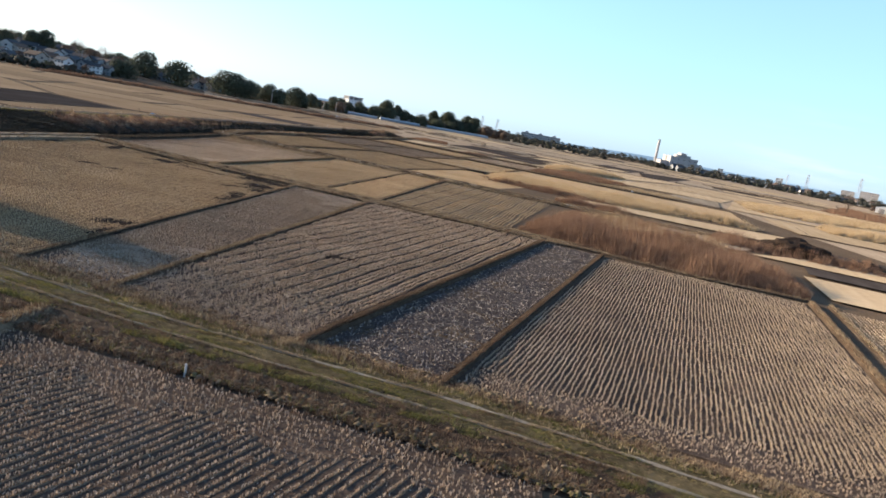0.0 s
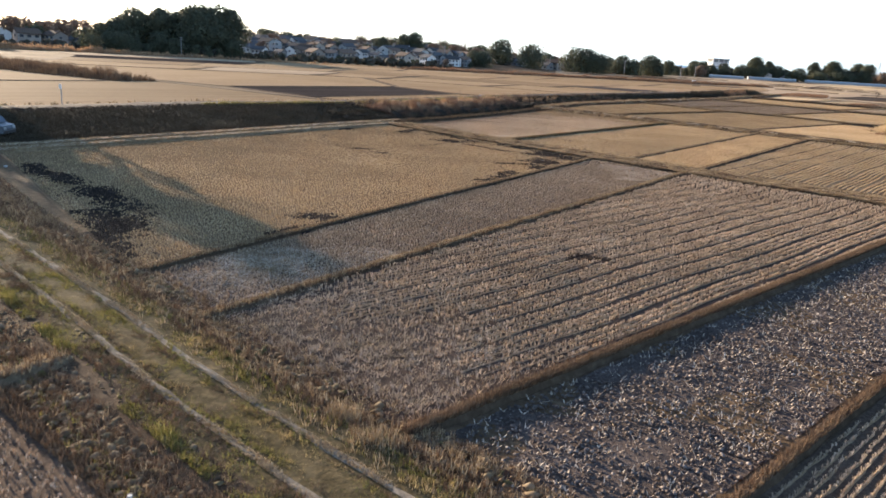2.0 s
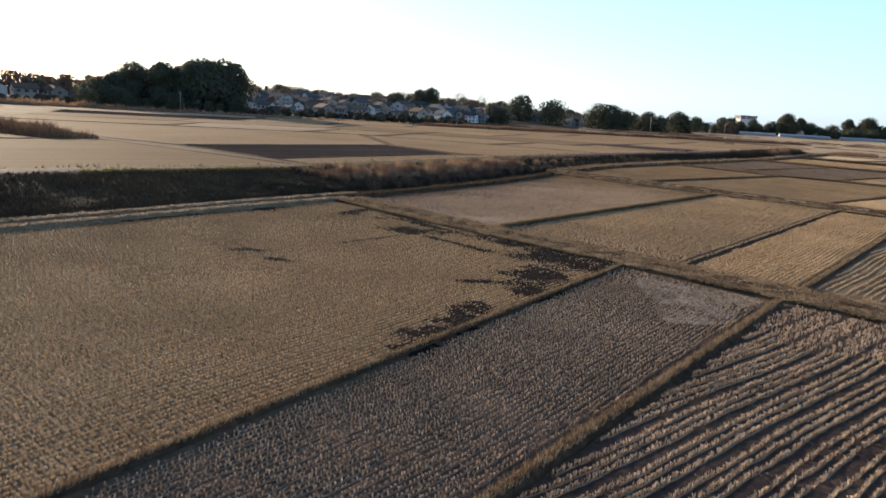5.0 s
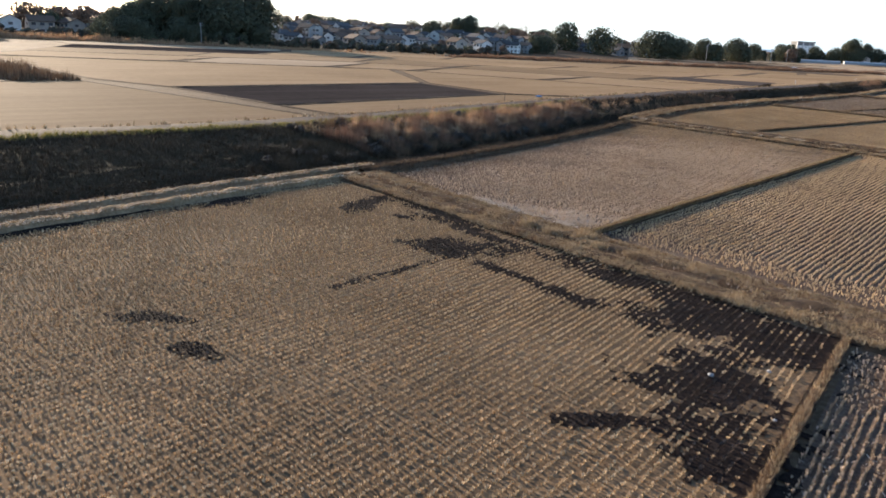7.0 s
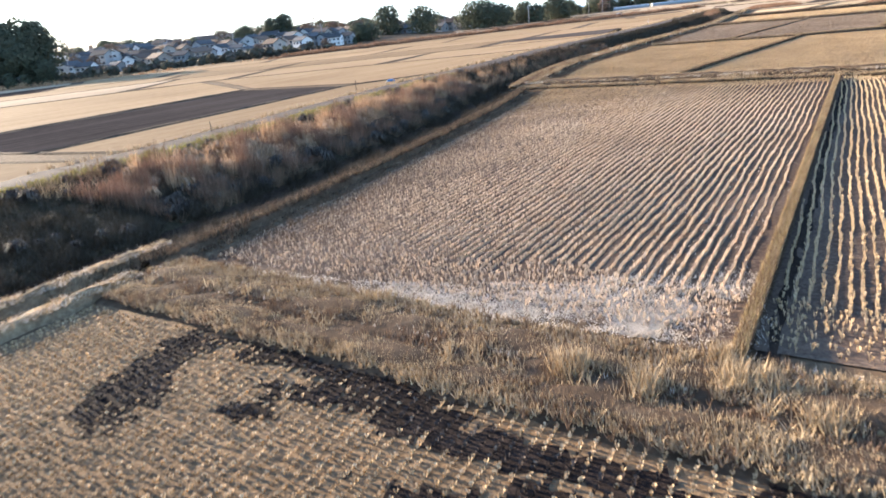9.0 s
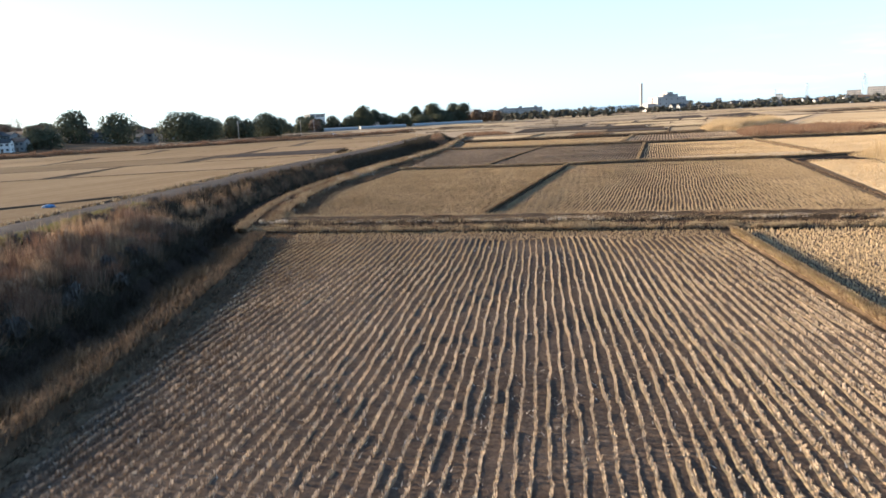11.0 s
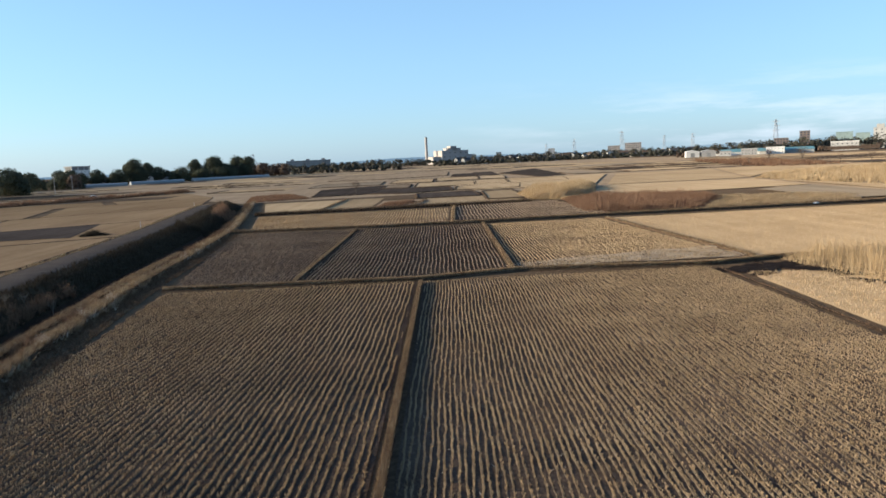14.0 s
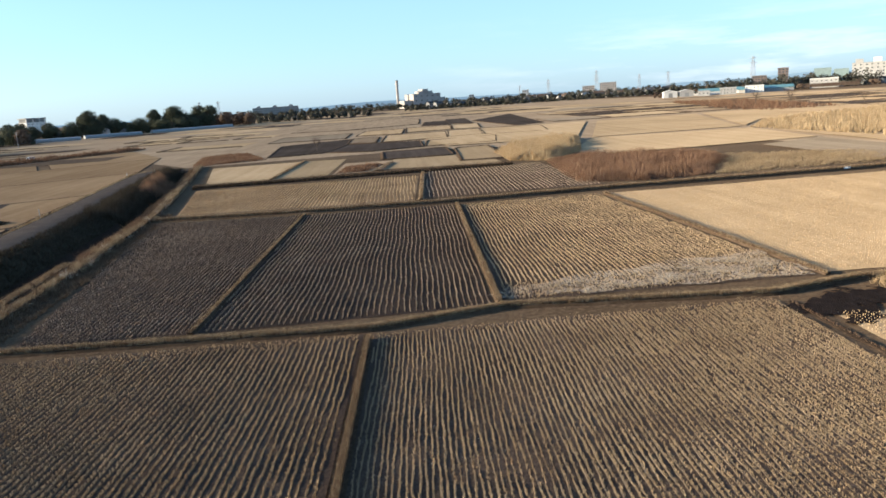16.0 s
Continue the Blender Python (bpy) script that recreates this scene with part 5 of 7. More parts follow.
def field_end_weeds(line, label, seed, keys=("browngrass", "browngrass", "drygrass"), wide=0.9, tall=0.15):
    rng = np.random.default_rng(seed)
    for key in keys:
        p = along(line, 0.03, rng, 0.0, wide)
        v, f = tufts(rng, p, tall, 0.08, 6, 0.028, 0.0, 0.7, 0.5, np.full(len(p), 0.1))
        tagged(new("weeds", mesh_of("weeds", v, f, M[key])), label, "weeds", kind="stuff")


field_end_weeds([(-17.2, 35.2), (-11.5, 33.4), (-6.6, 32.0), (0.4, 30.2)], "brown weeds on the end of a paddy beside the track", 35)
field_end_weeds([(-53, 46.0), (-40, 41.4), (-30, 38.0), (-22, 36.0), (-17.2, 35.0)], "brown weeds between the burnt field and the track", 36, wide=1.1, tall=0.13)


field_end_weeds([(-21, 29.2), (-16.6, 28.2), (-8, 26.6), (4.5, 23.8), (9, 22.2)], "brown weeds between a paddy and the farm track", 37, ("browngrass", "browngrass", "browngrass"), 1.0, 0.22)


# bleached straw and ash sheets on field ends
def litter_sheet(poly, key, label, rng_seed, dens=14, z=0.055):
    rng = np.random.default_rng(rng_seed)
    q = scatter(rng, poly, dens)
    mid = q.mean(0)
    q = mid + (q - mid) * (1.0 + 0.18 * wob(q[:, 0], q[:, 1], 0.9, rng_seed))[:, None]
    q = q[0.62 + 0.45 * wob(q[:, 0], q[:, 1], 1.7, rng_seed) + 0.25 * wob(q[:, 0], q[:, 1], 5.0, rng_seed + 1) > rng.uniform(0, 1, len(q))]
    v, f = tufts(rng, q, 0.04, 0.16, 5, 0.022, 0.0, 3.5, 0.5, np.full(len(q), z))
    return tagged(new("straw_litter", mesh_of("straw_litter", v, f, M[key])), label, "straw", "loose straw", "stuff")


litter_sheet([(-46.5, 98.6), (-34.6, 96.4), (-33.9, 98.2), (-36.5, 99.8), (-42, 99.4), (-46.8, 99.8)], "straw", "bleached loose straw on the paddy's end", 51, 200)
litter_sheet([(-36, 97.0), (-33.6, 96.2), (-32.9, 101), (-35, 100.6), (-38, 100.5)], "straw", "bleached loose straw on the paddy's end", 52, 70)
litter_sheet([(-20.6, 87.6), (-13.2, 85.6), (-14, 78.0), (-15.5, 78)], "straw", "bleached loose straw on the paddy's end", 53, 110)
litter_sheet([(-21.6, 36.8), (-17.0, 35.4), (-15.9, 47), (-21.4, 44)], "straw", "pale straw on the narrow paddy", 54, 75)
litter_sheet([(-17.5, 197.2), (1.6, 192.8), (3.2, 200), (-8, 200.5), (-16, 199.5)], "straw", "bleached straw on the paddy's end", 55, 130, 0.1)
litter_sheet([(-14, 35), (-7.5, 33.2), (-3.5, 44), (-9.5, 47), (-13.5, 45)], "drygrass", "flattened straw on the paddy's end", 56, 20, 0.14)
EAST = [(-1.0, 186.8, 4.6, 2.0, 12), (2.0, 182.5, 1.2, 4.5, 15), (1.2, 174, 0.9, 6.0, 12), (-3, 184.5, 2.0, 0.9, 30)]
BURNT += EAST
burnt_ground(EAST, "black ash in the corner of a straw paddy", z=0.07)


def ploughed_field():
    left, right = [(-6.15, 31.5), (8.4, 80.8)], [(-0.35, 30.3), (13.95, 79.4)]
    ob = tagged(new("ploughed_field", ruled("ploughed_field", left, right, M["clods"], 0.02, 0.5, 0.05)), "dark ploughed paddy strewn with grey clay lumps", "field", kind="structure")
    rng = np.random.default_rng(61)
    p = scatter(rng, left + right[::-1], 55)
    n = len(p)
    r = 0.028 + 0.05 * rng.uniform(0, 1, n) ** 2.2
    octa = np.array([(1, 0, 0), (-1, 0, 0), (0, 1, 0), (0, -1, 0), (0, 0, 1), (0, 0, -0.6)], float)
    v = octa[None] * r[:, None, None] * rng.uniform(0.55, 1.35, (n, 6, 1)) * np.array([1.2, 1.0, 0.9])
    a = rng.uniform(0, 6.28, n)
    ca, sa = np.cos(a)[:, None], np.sin(a)[:, None]
    v = np.stack([v[..., 0] * ca - v[..., 1] * sa + p[:, :1], v[..., 0] * sa + v[..., 1] * ca + p[:, 1:], v[..., 2] + 0.05 + r[:, None] * 0.4], -1)
    tri = np.array([(0, 2, 4), (2, 1, 4), (1, 3, 4), (3, 0, 4), (2, 0, 5), (1, 2, 5), (3, 1, 5), (0, 3, 5)])
    f = (np.arange(n)[:, None, None] * 6 + tri[None]).reshape(-1, 3)
    part("clay_lumps", mesh_of("clay_lumps", v.reshape(-1, 3), f, M["clod"]), None, ob, "grey lumps of turned clay", "stuff")
    q = scatter(rng, left + right[::-1], 7)
    lv, lf = tufts(rng, q, 0.08, 0.1, 3, 0.04, 0.0, 1.2, 0.5, np.full(len(q), 0.06))
    part("straw_bits", mesh_of("straw_bits", lv, lf, M["straw"]), None, ob, "scattered pale straw", "stuff")


ploughed_field()


# ---- reeds and scrub ----
def reed_bed(poly, key, height, dens, label, seed, blades=7, width=0.05, lean=0.22, name="reed_bed", zf=None, clump=0.0, rag=0.29):
    rng = np.random.default_rng(700 + seed)
    p = scatter(rng, poly, dens)
    if clump:
        p = p[wob(p[:, 0], p[:, 1], 1.3, seed) + 0.6 * wob(p[:, 0], p[:, 1], 3.7, seed + 1) > clump - 1]
    h = np.clip(1 + rag * wob(p[:, 0], p[:, 1], 0.9 if rag > 0.3 else 0.5, seed) + rag * 0.6 * wob(p[:, 0], p[:, 1], 2.3, seed + 3), 0.25, 2.0)
    if zf is None:
        rim = np.full(len(p), 9.0)
        for a, b in zip(np.array(poly, float), np.roll(np.array(poly, float), -1, axis=0)):
            t = np.clip(((p - a) @ (b - a)) / ((b - a) @ (b - a)), 0, 1)
            rim = np.minimum(rim, np.linalg.norm(p - a - t[:, None] * (b - a), axis=1))
        rim += 0.8 * wob(p[:, 0], p[:, 1], 1.2, seed + 5)
        h = h * np.clip(0.3 + 0.7 * rim / (1.2 + 0.9 * height), 0.25, 1.0)
    z = np.zeros(len(p)) if zf is None else zf(p[:, 0], p[:, 1])
    v, f = tufts(rng, p, 1.0, 0.1 + 0.05 * height, blades, width, 0.0, lean * height, 0.25, np.zeros(len(p)))
    own = np.repeat(h, blades * 3)
    v[:, 2] *= own * height
    v[:, 2] += np.repeat(z, blades * 3)
    return tagged(new(name, mesh_of(name, v, f, M[key])), label, "reeds", kind="stuff")


reed_bed([(5.4, 88.6), (9, 84.5), (14.2, 81.4), (24.2, 76.6), (34.6, 75.2), (37.5, 84), (36, 104), (24, 116), (13, 112)], "reed_red", 2.0, 11, "dense bed of russet dry reeds behind a paddy", 1)
reed_bed([(13, 100), (24, 92), (35, 92), (36, 106), (24, 118), (12, 114)], "reed", 2.0, 2.5, "tall golden reed plumes at the back of the bed", 2)
reed_bed([(2.5, 189), (6, 191), (40, 182), (44, 160), (20, 160), (3, 168), (1.2, 178)], "reed", 1.5, 10, "tall pale golden reed bed", 3, blades=6, width=0.032)
reed_bed([(1.0, 165), (20, 157), (30, 158), (8, 170)], "reed_red", 1.2, 12, "russet reeds at the edge of the bed", 4, width=0.045)
reed_bed([(28.7, 314), (23, 292), (28, 284), (42, 298), (64, 340), (52, 338)], "reed", 2.2, 9, "tall golden reed clump among far fields", 5, blades=5, width=0.08, lean=0.14)
reed_bed([(15, 249), (24, 243.5), (33, 243.5), (48, 258), (54, 271), (40, 288), (27, 284), (19, 262)], "reed_red", 1.2, 8, "low russet scrub and reeds among fields", 6, blades=5, width=0.07, lean=0.3)
reed_bed([(33, 242.6), (60, 238), (72, 250), (52, 268)], "drygrass", 0.5, 9, "low pale grass beside russet scrub", 16, width=0.05, lean=0.5)
reed_bed([(-37, 352), (-34, 392), (-20, 400), (-18, 358)], "reed_red", 0.6, 6, "russet weeds among far fields", 17, width=0.08)
reed_bed([(-10.5, 297.5), (-4.5, 297), (3, 312), (-6, 312)], "reed_red", 0.7, 6, "low russet weeds", 7, width=0.09)
reed_bed([(107, 324), (92, 264), (112, 258), (216, 350), (210, 369), (135, 351)], "reed", 1.3, 1.3, "distant golden reed bed", 8, blades=5, width=0.17, lean=0.3)
reed_bed([(190, 430), (186, 405), (212, 395), (302, 560), (299, 640)], "reed_red", 1.6, 0.25, "distant brown scrub among fields", 18, blades=5, width=0.35)
reed_bed([(95, 205), (150, 192), (160, 214), (100, 228)], "reed", 2.2, 2.5, "distant golden reed bed", 9, width=0.14)
reed_bed([(26, 176), (60, 164), (64, 170), (30, 186)], "reed", 1.8, 3, "golden reeds along a field", 10, width=0.09)
reed_bed([(36, 118), (62, 112), (66, 122), (40, 130)], "reed_red", 1.6, 4, "russet reeds among fields", 11, width=0.08)
reed_bed([(14, 140), (26, 134), (30, 142), (17, 148)], "reed_red", 1.5, 6, "russet scrub among fields", 12, width=0.07)
reed_bed([(-129, 116.5), (-129, 126), (-222, 136), (-226, 113)], "browngrass", 2.0, 2.4, "brown reed strip among the fields", 13, width=0.12)
reed_bed([(-345, 170), (-210, 330), (-203, 336), (-350, 184)], "bank_gold", 2.5, 2.0, "long strip of pale brown reeds before the village", 14, width=0.2)
reed_bed([(-200, 325), (-60, 480), (-55, 500), (-200, 345)], "reed_red", 1.6, 2.0, "brown weeds before the village", 15, width=0.22)


def arching_grass(poly, count, size, key, label, seed, blades=70):
    """Clumps of long blades that rise and droop outwards."""
    rng = np.random.default_rng(1700 + seed)
    c = scatter(rng, poly, 3.0)
    c = c[rng.permutation(len(c))[:count]]
    r = size * rng.uniform(0.5, 1.2, len(c))
    n = len(c) * blades
    cx, cy, rr = np.repeat(c[:, 0], blades), np.repeat(c[:, 1], blades), np.repeat(r, blades)
    z = np.repeat(bank_z(c[:, 0], c[:, 1]), blades)
    a = rng.uniform(0, 6.283, n)
    out, up = rr * rng.uniform(0.3, 1.0, n), rr * rng.uniform(0.5, 1.1, n)
    bx, by = cx + rng.normal(0, 0.12, n) * rr, cy + rng.normal(0, 0.12, n) * rr
    ca, sa, w = np.cos(a), np.sin(a), 0.016 + 0.012 * rr
    mx, my, mz = bx + ca * out * 0.5, by + sa * out * 0.5, z + up
    v = np.stack([np.stack([bx, by, z - 0.05], -1), np.stack([mx - sa * w, my + ca * w, mz], -1), np.stack([mx + sa * w, my - ca * w, mz], -1),
                  np.stack([bx + ca * out, by + sa * out, z + up * rng.uniform(0.2, 0.8, n)], -1)], 1)
    k = np.arange(n)[:, None] * 4
    f = np.concatenate([k + np.array([[0, 1, 2]]), k + np.array([[1, 3, 2]])])
    return tagged(new("grass_clumps", mesh_of("grass_clumps", v.reshape(-1, 3), f, M[key])), label, "grass", kind="stuff")


def bank_plants():
    e = lambda y, o: (float(edge_x(y)) + o, y)
    r = lambda y, o: (float(road_x(y)) + o, y)
    def belt(y0, y1, a, b):
        ys = np.arange(y0, y1 + 1, 4.0)
        return [e(y, a) for y in ys] + [r(y, b) for y in ys[::-1]]
    def slope(y0, y1, t0, t1):
        """A belt of the slope: 0 at its foot beside the ditch, 1 at the road."""
        ys = np.arange(y0, y1 + 1, 3.0)
        at = lambda y, t: (float((edge_x(y) - 4.5) * (1 - t) + (road_x(y) + 0.3) * t), y)
        return [at(y, t0) for y in ys] + [at(y, t1) for y in ys[::-1]]
    reed_bed(slope(106, 153, 0.08, 0.66), "bank_reed", 0.9, 32, "dense russet dry reeds on the canal bank", 21, width=0.036, lean=0.45, zf=bank_z, clump=0.85, rag=0.5)
    reed_bed(slope(109, 153, 0.26, 0.64), "bank_gold", 1.05, 20, "tall golden-brown reeds on the canal bank", 22, width=0.04, lean=0.4, zf=bank_z, clump=1.05, rag=0.55)
    reed_bed(slope(106, 152, 0.0, 0.95), "browngrass", 0.75, 12, "brown dead weeds on the canal bank", 35, width=0.03, lean=1.0, zf=bank_z, clump=1.0, rag=0.5)
    reed_bed(slope(105, 156, 0.6, 0.95), "drygrass", 0.9, 3, "pale dead stalks along the top of the bank", 37, blades=4, width=0.026, lean=0.8, zf=bank_z, clump=0.9, rag=0.4)
    arching_grass(slope(96, 152, 0.0, 0.3), 70, 0.6, "greygrass", "grey drooping grass clumps at the foot of the canal bank", 36)
    arching_grass(slope(104, 160, 0.6, 0.95), 70, 0.6, "greygrass", "grey drooping grass clumps along the top of the bank", 38)
    arching_grass(slope(107, 152, 0.25, 0.7), 90, 0.8, "bank_gold", "golden arching grass clumps on the canal bank", 39)
    reed_bed(slope(150, 196, 0.0, 0.95), "browngrass", 0.55, 9, "brown weeds on the road bank", 41, width=0.045, lean=0.9, zf=bank_z, clump=0.9, rag=0.5, name="weeds")
    reed_bed([e(y, -0.6) for y in np.arange(153, 240, 4.0)] + [e(y, -2.6) for y in np.arange(153, 240, 4.0)[::-1]], "reed_red", 0.4, 26, "russet weeds between the ditch and the paddies", 43, width=0.04, lean=0.8, zf=bank_z, clump=0.7, rag=0.5, name="weeds")
    reed_bed(slope(151, 178, 0.05, 0.5), "bank_gold", 0.9, 10, "golden-brown reeds on the bank beyond the track", 44, width=0.04, lean=0.5, zf=bank_z, clump=1.1, rag=0.5)
    reed_bed(slope(156, 205, 0.02, 0.25), "reed_red", 0.9, 18, "brown reeds beside the ditch", 40, width=0.03, lean=0.6, zf=bank_z, clump=1.0, rag=0.5)
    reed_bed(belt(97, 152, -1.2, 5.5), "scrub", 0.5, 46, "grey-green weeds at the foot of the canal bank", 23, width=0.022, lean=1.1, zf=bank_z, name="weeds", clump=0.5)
    # bank grass carries the slope's shade in its colour
    reed_bed(belt(44, 110, -5.2, 0.2), "scrub", 0.28, 22, "short grass on the road bank, shade put into its dark colour", 24, blades=5, width=0.04, lean=0.8, zf=bank_z, name="bank_grass")
    reed_bed(belt(150, 350, -4.5, 0.3), "scrub", 0.34, 11, "short grass on the road bank, shade put into its dark colour", 25, width=0.05, lean=0.5, zf=bank_z, name="bank_grass")
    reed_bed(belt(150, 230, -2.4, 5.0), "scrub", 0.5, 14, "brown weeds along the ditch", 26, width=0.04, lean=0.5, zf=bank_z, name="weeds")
    reed_bed(belt(230, 345, -0.6, 6.0), "browngrass", 0.6, 9, "brown weeds along the ditch", 27, width=0.06, lean=0.5, zf=bank_z, name="weeds")
    reed_bed(belt(258, 340, -3.0, 1.0), "scrub", 1.1, 9, "dark brush over the canal", 28, width=0.07, lean=0.4, zf=bank_z, name="brush")
    reed_bed([(-44.8, 286), (-40.9, 289.6), (-40.0, 310), (-43.1, 315)], "reed_red", 1.7, 9, "golden-brown reed clump over the canal", 29, width=0.06, zf=bank_z)
    reed_bed([e(y, 2.0) for y in np.arange(152, 262, 4.0)] + [e(y, -1.6) for y in np.arange(152, 262, 4.0)[::-1]], "browngrass", 0.24, 24, "dry grass along the canal path", 32, width=0.045, lean=0.6, zf=bank_z, name="weeds")
    reed_bed([e(y, 1.4) for y in np.arange(98, 152, 4.0)] + [e(y, -1.2) for y in np.arange(98, 152, 4.0)[::-1]], "browngrass", 0.14, 20, "brown grass along the canal path", 33, width=0.04, lean=0.6, zf=bank_z, name="weeds")
    reed_bed([e(y, -2.1) for y in np.arange(44, 105, 4.0)] + [e(y, -5.8) for y in np.arange(44, 105, 4.0)[::-1]], "scrub", 0.22, 22, "brown grass along the canal berms", 34, width=0.04, lean=0.6, zf=bank_z, name="weeds")
    # brown cover added to darken the edge where the bank's shadow would lie
    reed_bed([e(y, 4.2) for y in np.arange(100, 150, 4.0)] + [e(y, 0.0) for y in np.arange(100, 150, 4.0)[::-1]], "browngrass", 0.11, 34, "low brown weeds added as shade along the paddy's edge", 42, width=0.03, lean=0.8, name="weeds", clump=0.6)
    ys = np.arange(84, 160, 4.0)
    reed_bed([r(y, 0.9) for y in ys] + [r(y, -0.1) for y in ys[::-1]], "greengrass", 0.3, 34, "fresh green grass along the road's edge", 30, width=0.045, lean=0.5, zf=bank_z, name="bank_grass")
    ys = np.arange(20, 345, 5.0)
    reed_bed([r(y, -3.6) for y in ys] + [r(y, -7.0) for y in ys[::-1]], "drygrass", 0.35, 5, "dry grass on the road's far verge", 31, width=0.07, lean=0.5, zf=bank_z, name="bank_grass")


bank_plants()


def earth_heap(x, y, r, h, label):
    bm = bmesh.new()
    bmesh.ops.create_icosphere(bm, subdivisions=4, radius=1.0)
    for v in bm.verts:
        n = noise.noise(v.co * 1.7 + Vector((x, y, 0))) * 0.35 + noise.noise(v.co * 5.0) * 0.12
        v.co = Vector((v.co.x * r * (1 + n), v.co.y * r * 0.7 * (1 + n), max(-0.1, v.co.z) * h * (1 + n)))
    me = bpy.data.meshes.new("earth_heap")
    bm.to_mesh(me), bm.free()
    me.materials.append(M["ditch"])
    ob = tagged(new("earth_heap", me), label, "heap")
    ob.location = (x, y, 0.0)
    return ob


earth_heap(52, 122, 6.0, 2.6, "large heap of dark brown earth beyond the reeds")
earth_heap(62, 119, 3.5, 1.2, "low heap of dark earth beyond the reeds")

# straw lying over the farther half of the wide paddy, thickest at its edge
for i, (t0, dens) in enumerate(((0.42, 2.5), (0.55, 5.0), (0.7, 9.0))):
    lo = [(-39.1 + 22.2 * t0, 152.0 - 6.6 * t0), (-26.8 + 22.5 * t0, 194.4 - 5.2 * t0)]
    litter_sheet([lo[0], (-17.2, 145.9), (-4.6, 189.0), lo[1]], "drygrass", "loose straw over the paddy's stubble", 57 + i, dens, 0.08)
for i, (t1, dens) in enumerate(((0.62, 4.0), (0.45, 6.0))):
    litter_sheet([(-50.6, 156.0), (-51.6, 172), (-46.9, 199.2), (-46.9 + 18.5 * t1, 199.2 - 4.8 * t1), (-50.6 + 10.2 * t1, 156.0 - 3.0 * t1)], "browngrass", "brown weeds over the paddy's stubble", 61 + i, dens, 0.06)


# ---- trees ----
def polar(eye, yaw, dist):
    return (eye[0] - dist * math.sin(radians(yaw)), eye[1] + dist * math.cos(radians(yaw)))


def crown_mesh(rng, blobs, count, size, mat):
    """Leaf clumps in and on several lobes: small bent quads facing all ways."""
    c, n = np.array(blobs), count
    pick = rng.choice(len(c), n, p=c[:, 3] ** 2 / (c[:, 3] ** 2).sum())
    d = rng.normal(0, 1, (n, 3))
    d /= np.linalg.norm(d, axis=1)[:, None]
    rad = rng.uniform(0.45, 1.0, n) ** 0.5
    p = c[pick, :3] + d * (c[pick, 3] * rad)[:, None] * np.array([1, 1, 0.85])
    p += rng.normal(0, size * 0.35, (n, 3))
    s = size * rng.uniform(0.5, 1.3, n)[:, None]
    a = np.cross(d, rng.normal(0, 1, (n, 3)))
    a /= np.linalg.norm(a, axis=1)[:, None] + 1e-9
    b = np.cross(d, a) + 0.5 * d * rng.uniform(-1, 1, (n, 1))
    v = np.stack([p - a * s - b * s * 0.6, p + a * s - b * s * 0.5, p + a * s * 0.6 + b * s, p - a * s * 0.8 + b * s * 0.7], 1).reshape(-1, 3)
    return mesh_of("crown", v, np.arange(len(v)).reshape(-1, 4), mat)


def limb_bm(rng, bm, a, d, length, r, depth):
    b = Vector(a) + d * length
    rod(bm, a, b, r, r * 0.6, 5)
    if depth:
        for _ in range(3):
            dd = (d + Vector(rng.normal(0, 0.5, 3)) + Vector((0, 0, 0.25))).normalized()
            limb_bm(rng, bm, Vector(a).lerp(b, rng.uniform(0.5, 1.0)), dd, length * rng.uniform(0.55, 0.8), r * 0.5, depth - 1)


def tree(seed, h, wide, leaf="leaf", label="dark evergreen tree", leaves=900, size=0.5, low=0.25, cat="tree", depth=1):
    rng = np.random.default_rng(seed)
    root = new("tree")
    bm = bmesh.new()
    rod(bm, (0, 0, -0.3), (0.2, 0.1, h * 0.6), h * 0.022 + 0.08, h * 0.008 + 0.03, 7)
    for _ in range(6):
        a = rng.uniform(0, 6.28)
        limb_bm(rng, bm, (0.1, 0.05, h * rng.uniform(low + 0.08, 0.55)), Vector((math.cos(a), math.sin(a), 0.8)).normalized(), h * 0.25, h * 0.01 + 0.03, 0)
    part("trunk", bm, M["bark"], root)
    blobs = []
    n = 9
    for i in range(n):
        t = (i + 0.5) / n
        zc = h * (low + (0.92 - low) * t)
        rr = wide * (0.34 + 0.22 * math.sin(math.pi * min(1, t * 0.9 + 0.1))) * rng.uniform(0.75, 1.2)
        a = rng.uniform(0, 6.28)
        off = wide * 0.28 * (1 - 0.6 * t) * rng.uniform(0.4, 1.2)
        blobs.append((off * math.cos(a), off * math.sin(a), min(zc, h - rr * 0.7), rr))
    part("crown", crown_mesh(rng, blobs, int(leaves * 0.75), size * 1.12, M[leaf]), None, root)
    return tagged(root, label, cat, "trees round the fields")


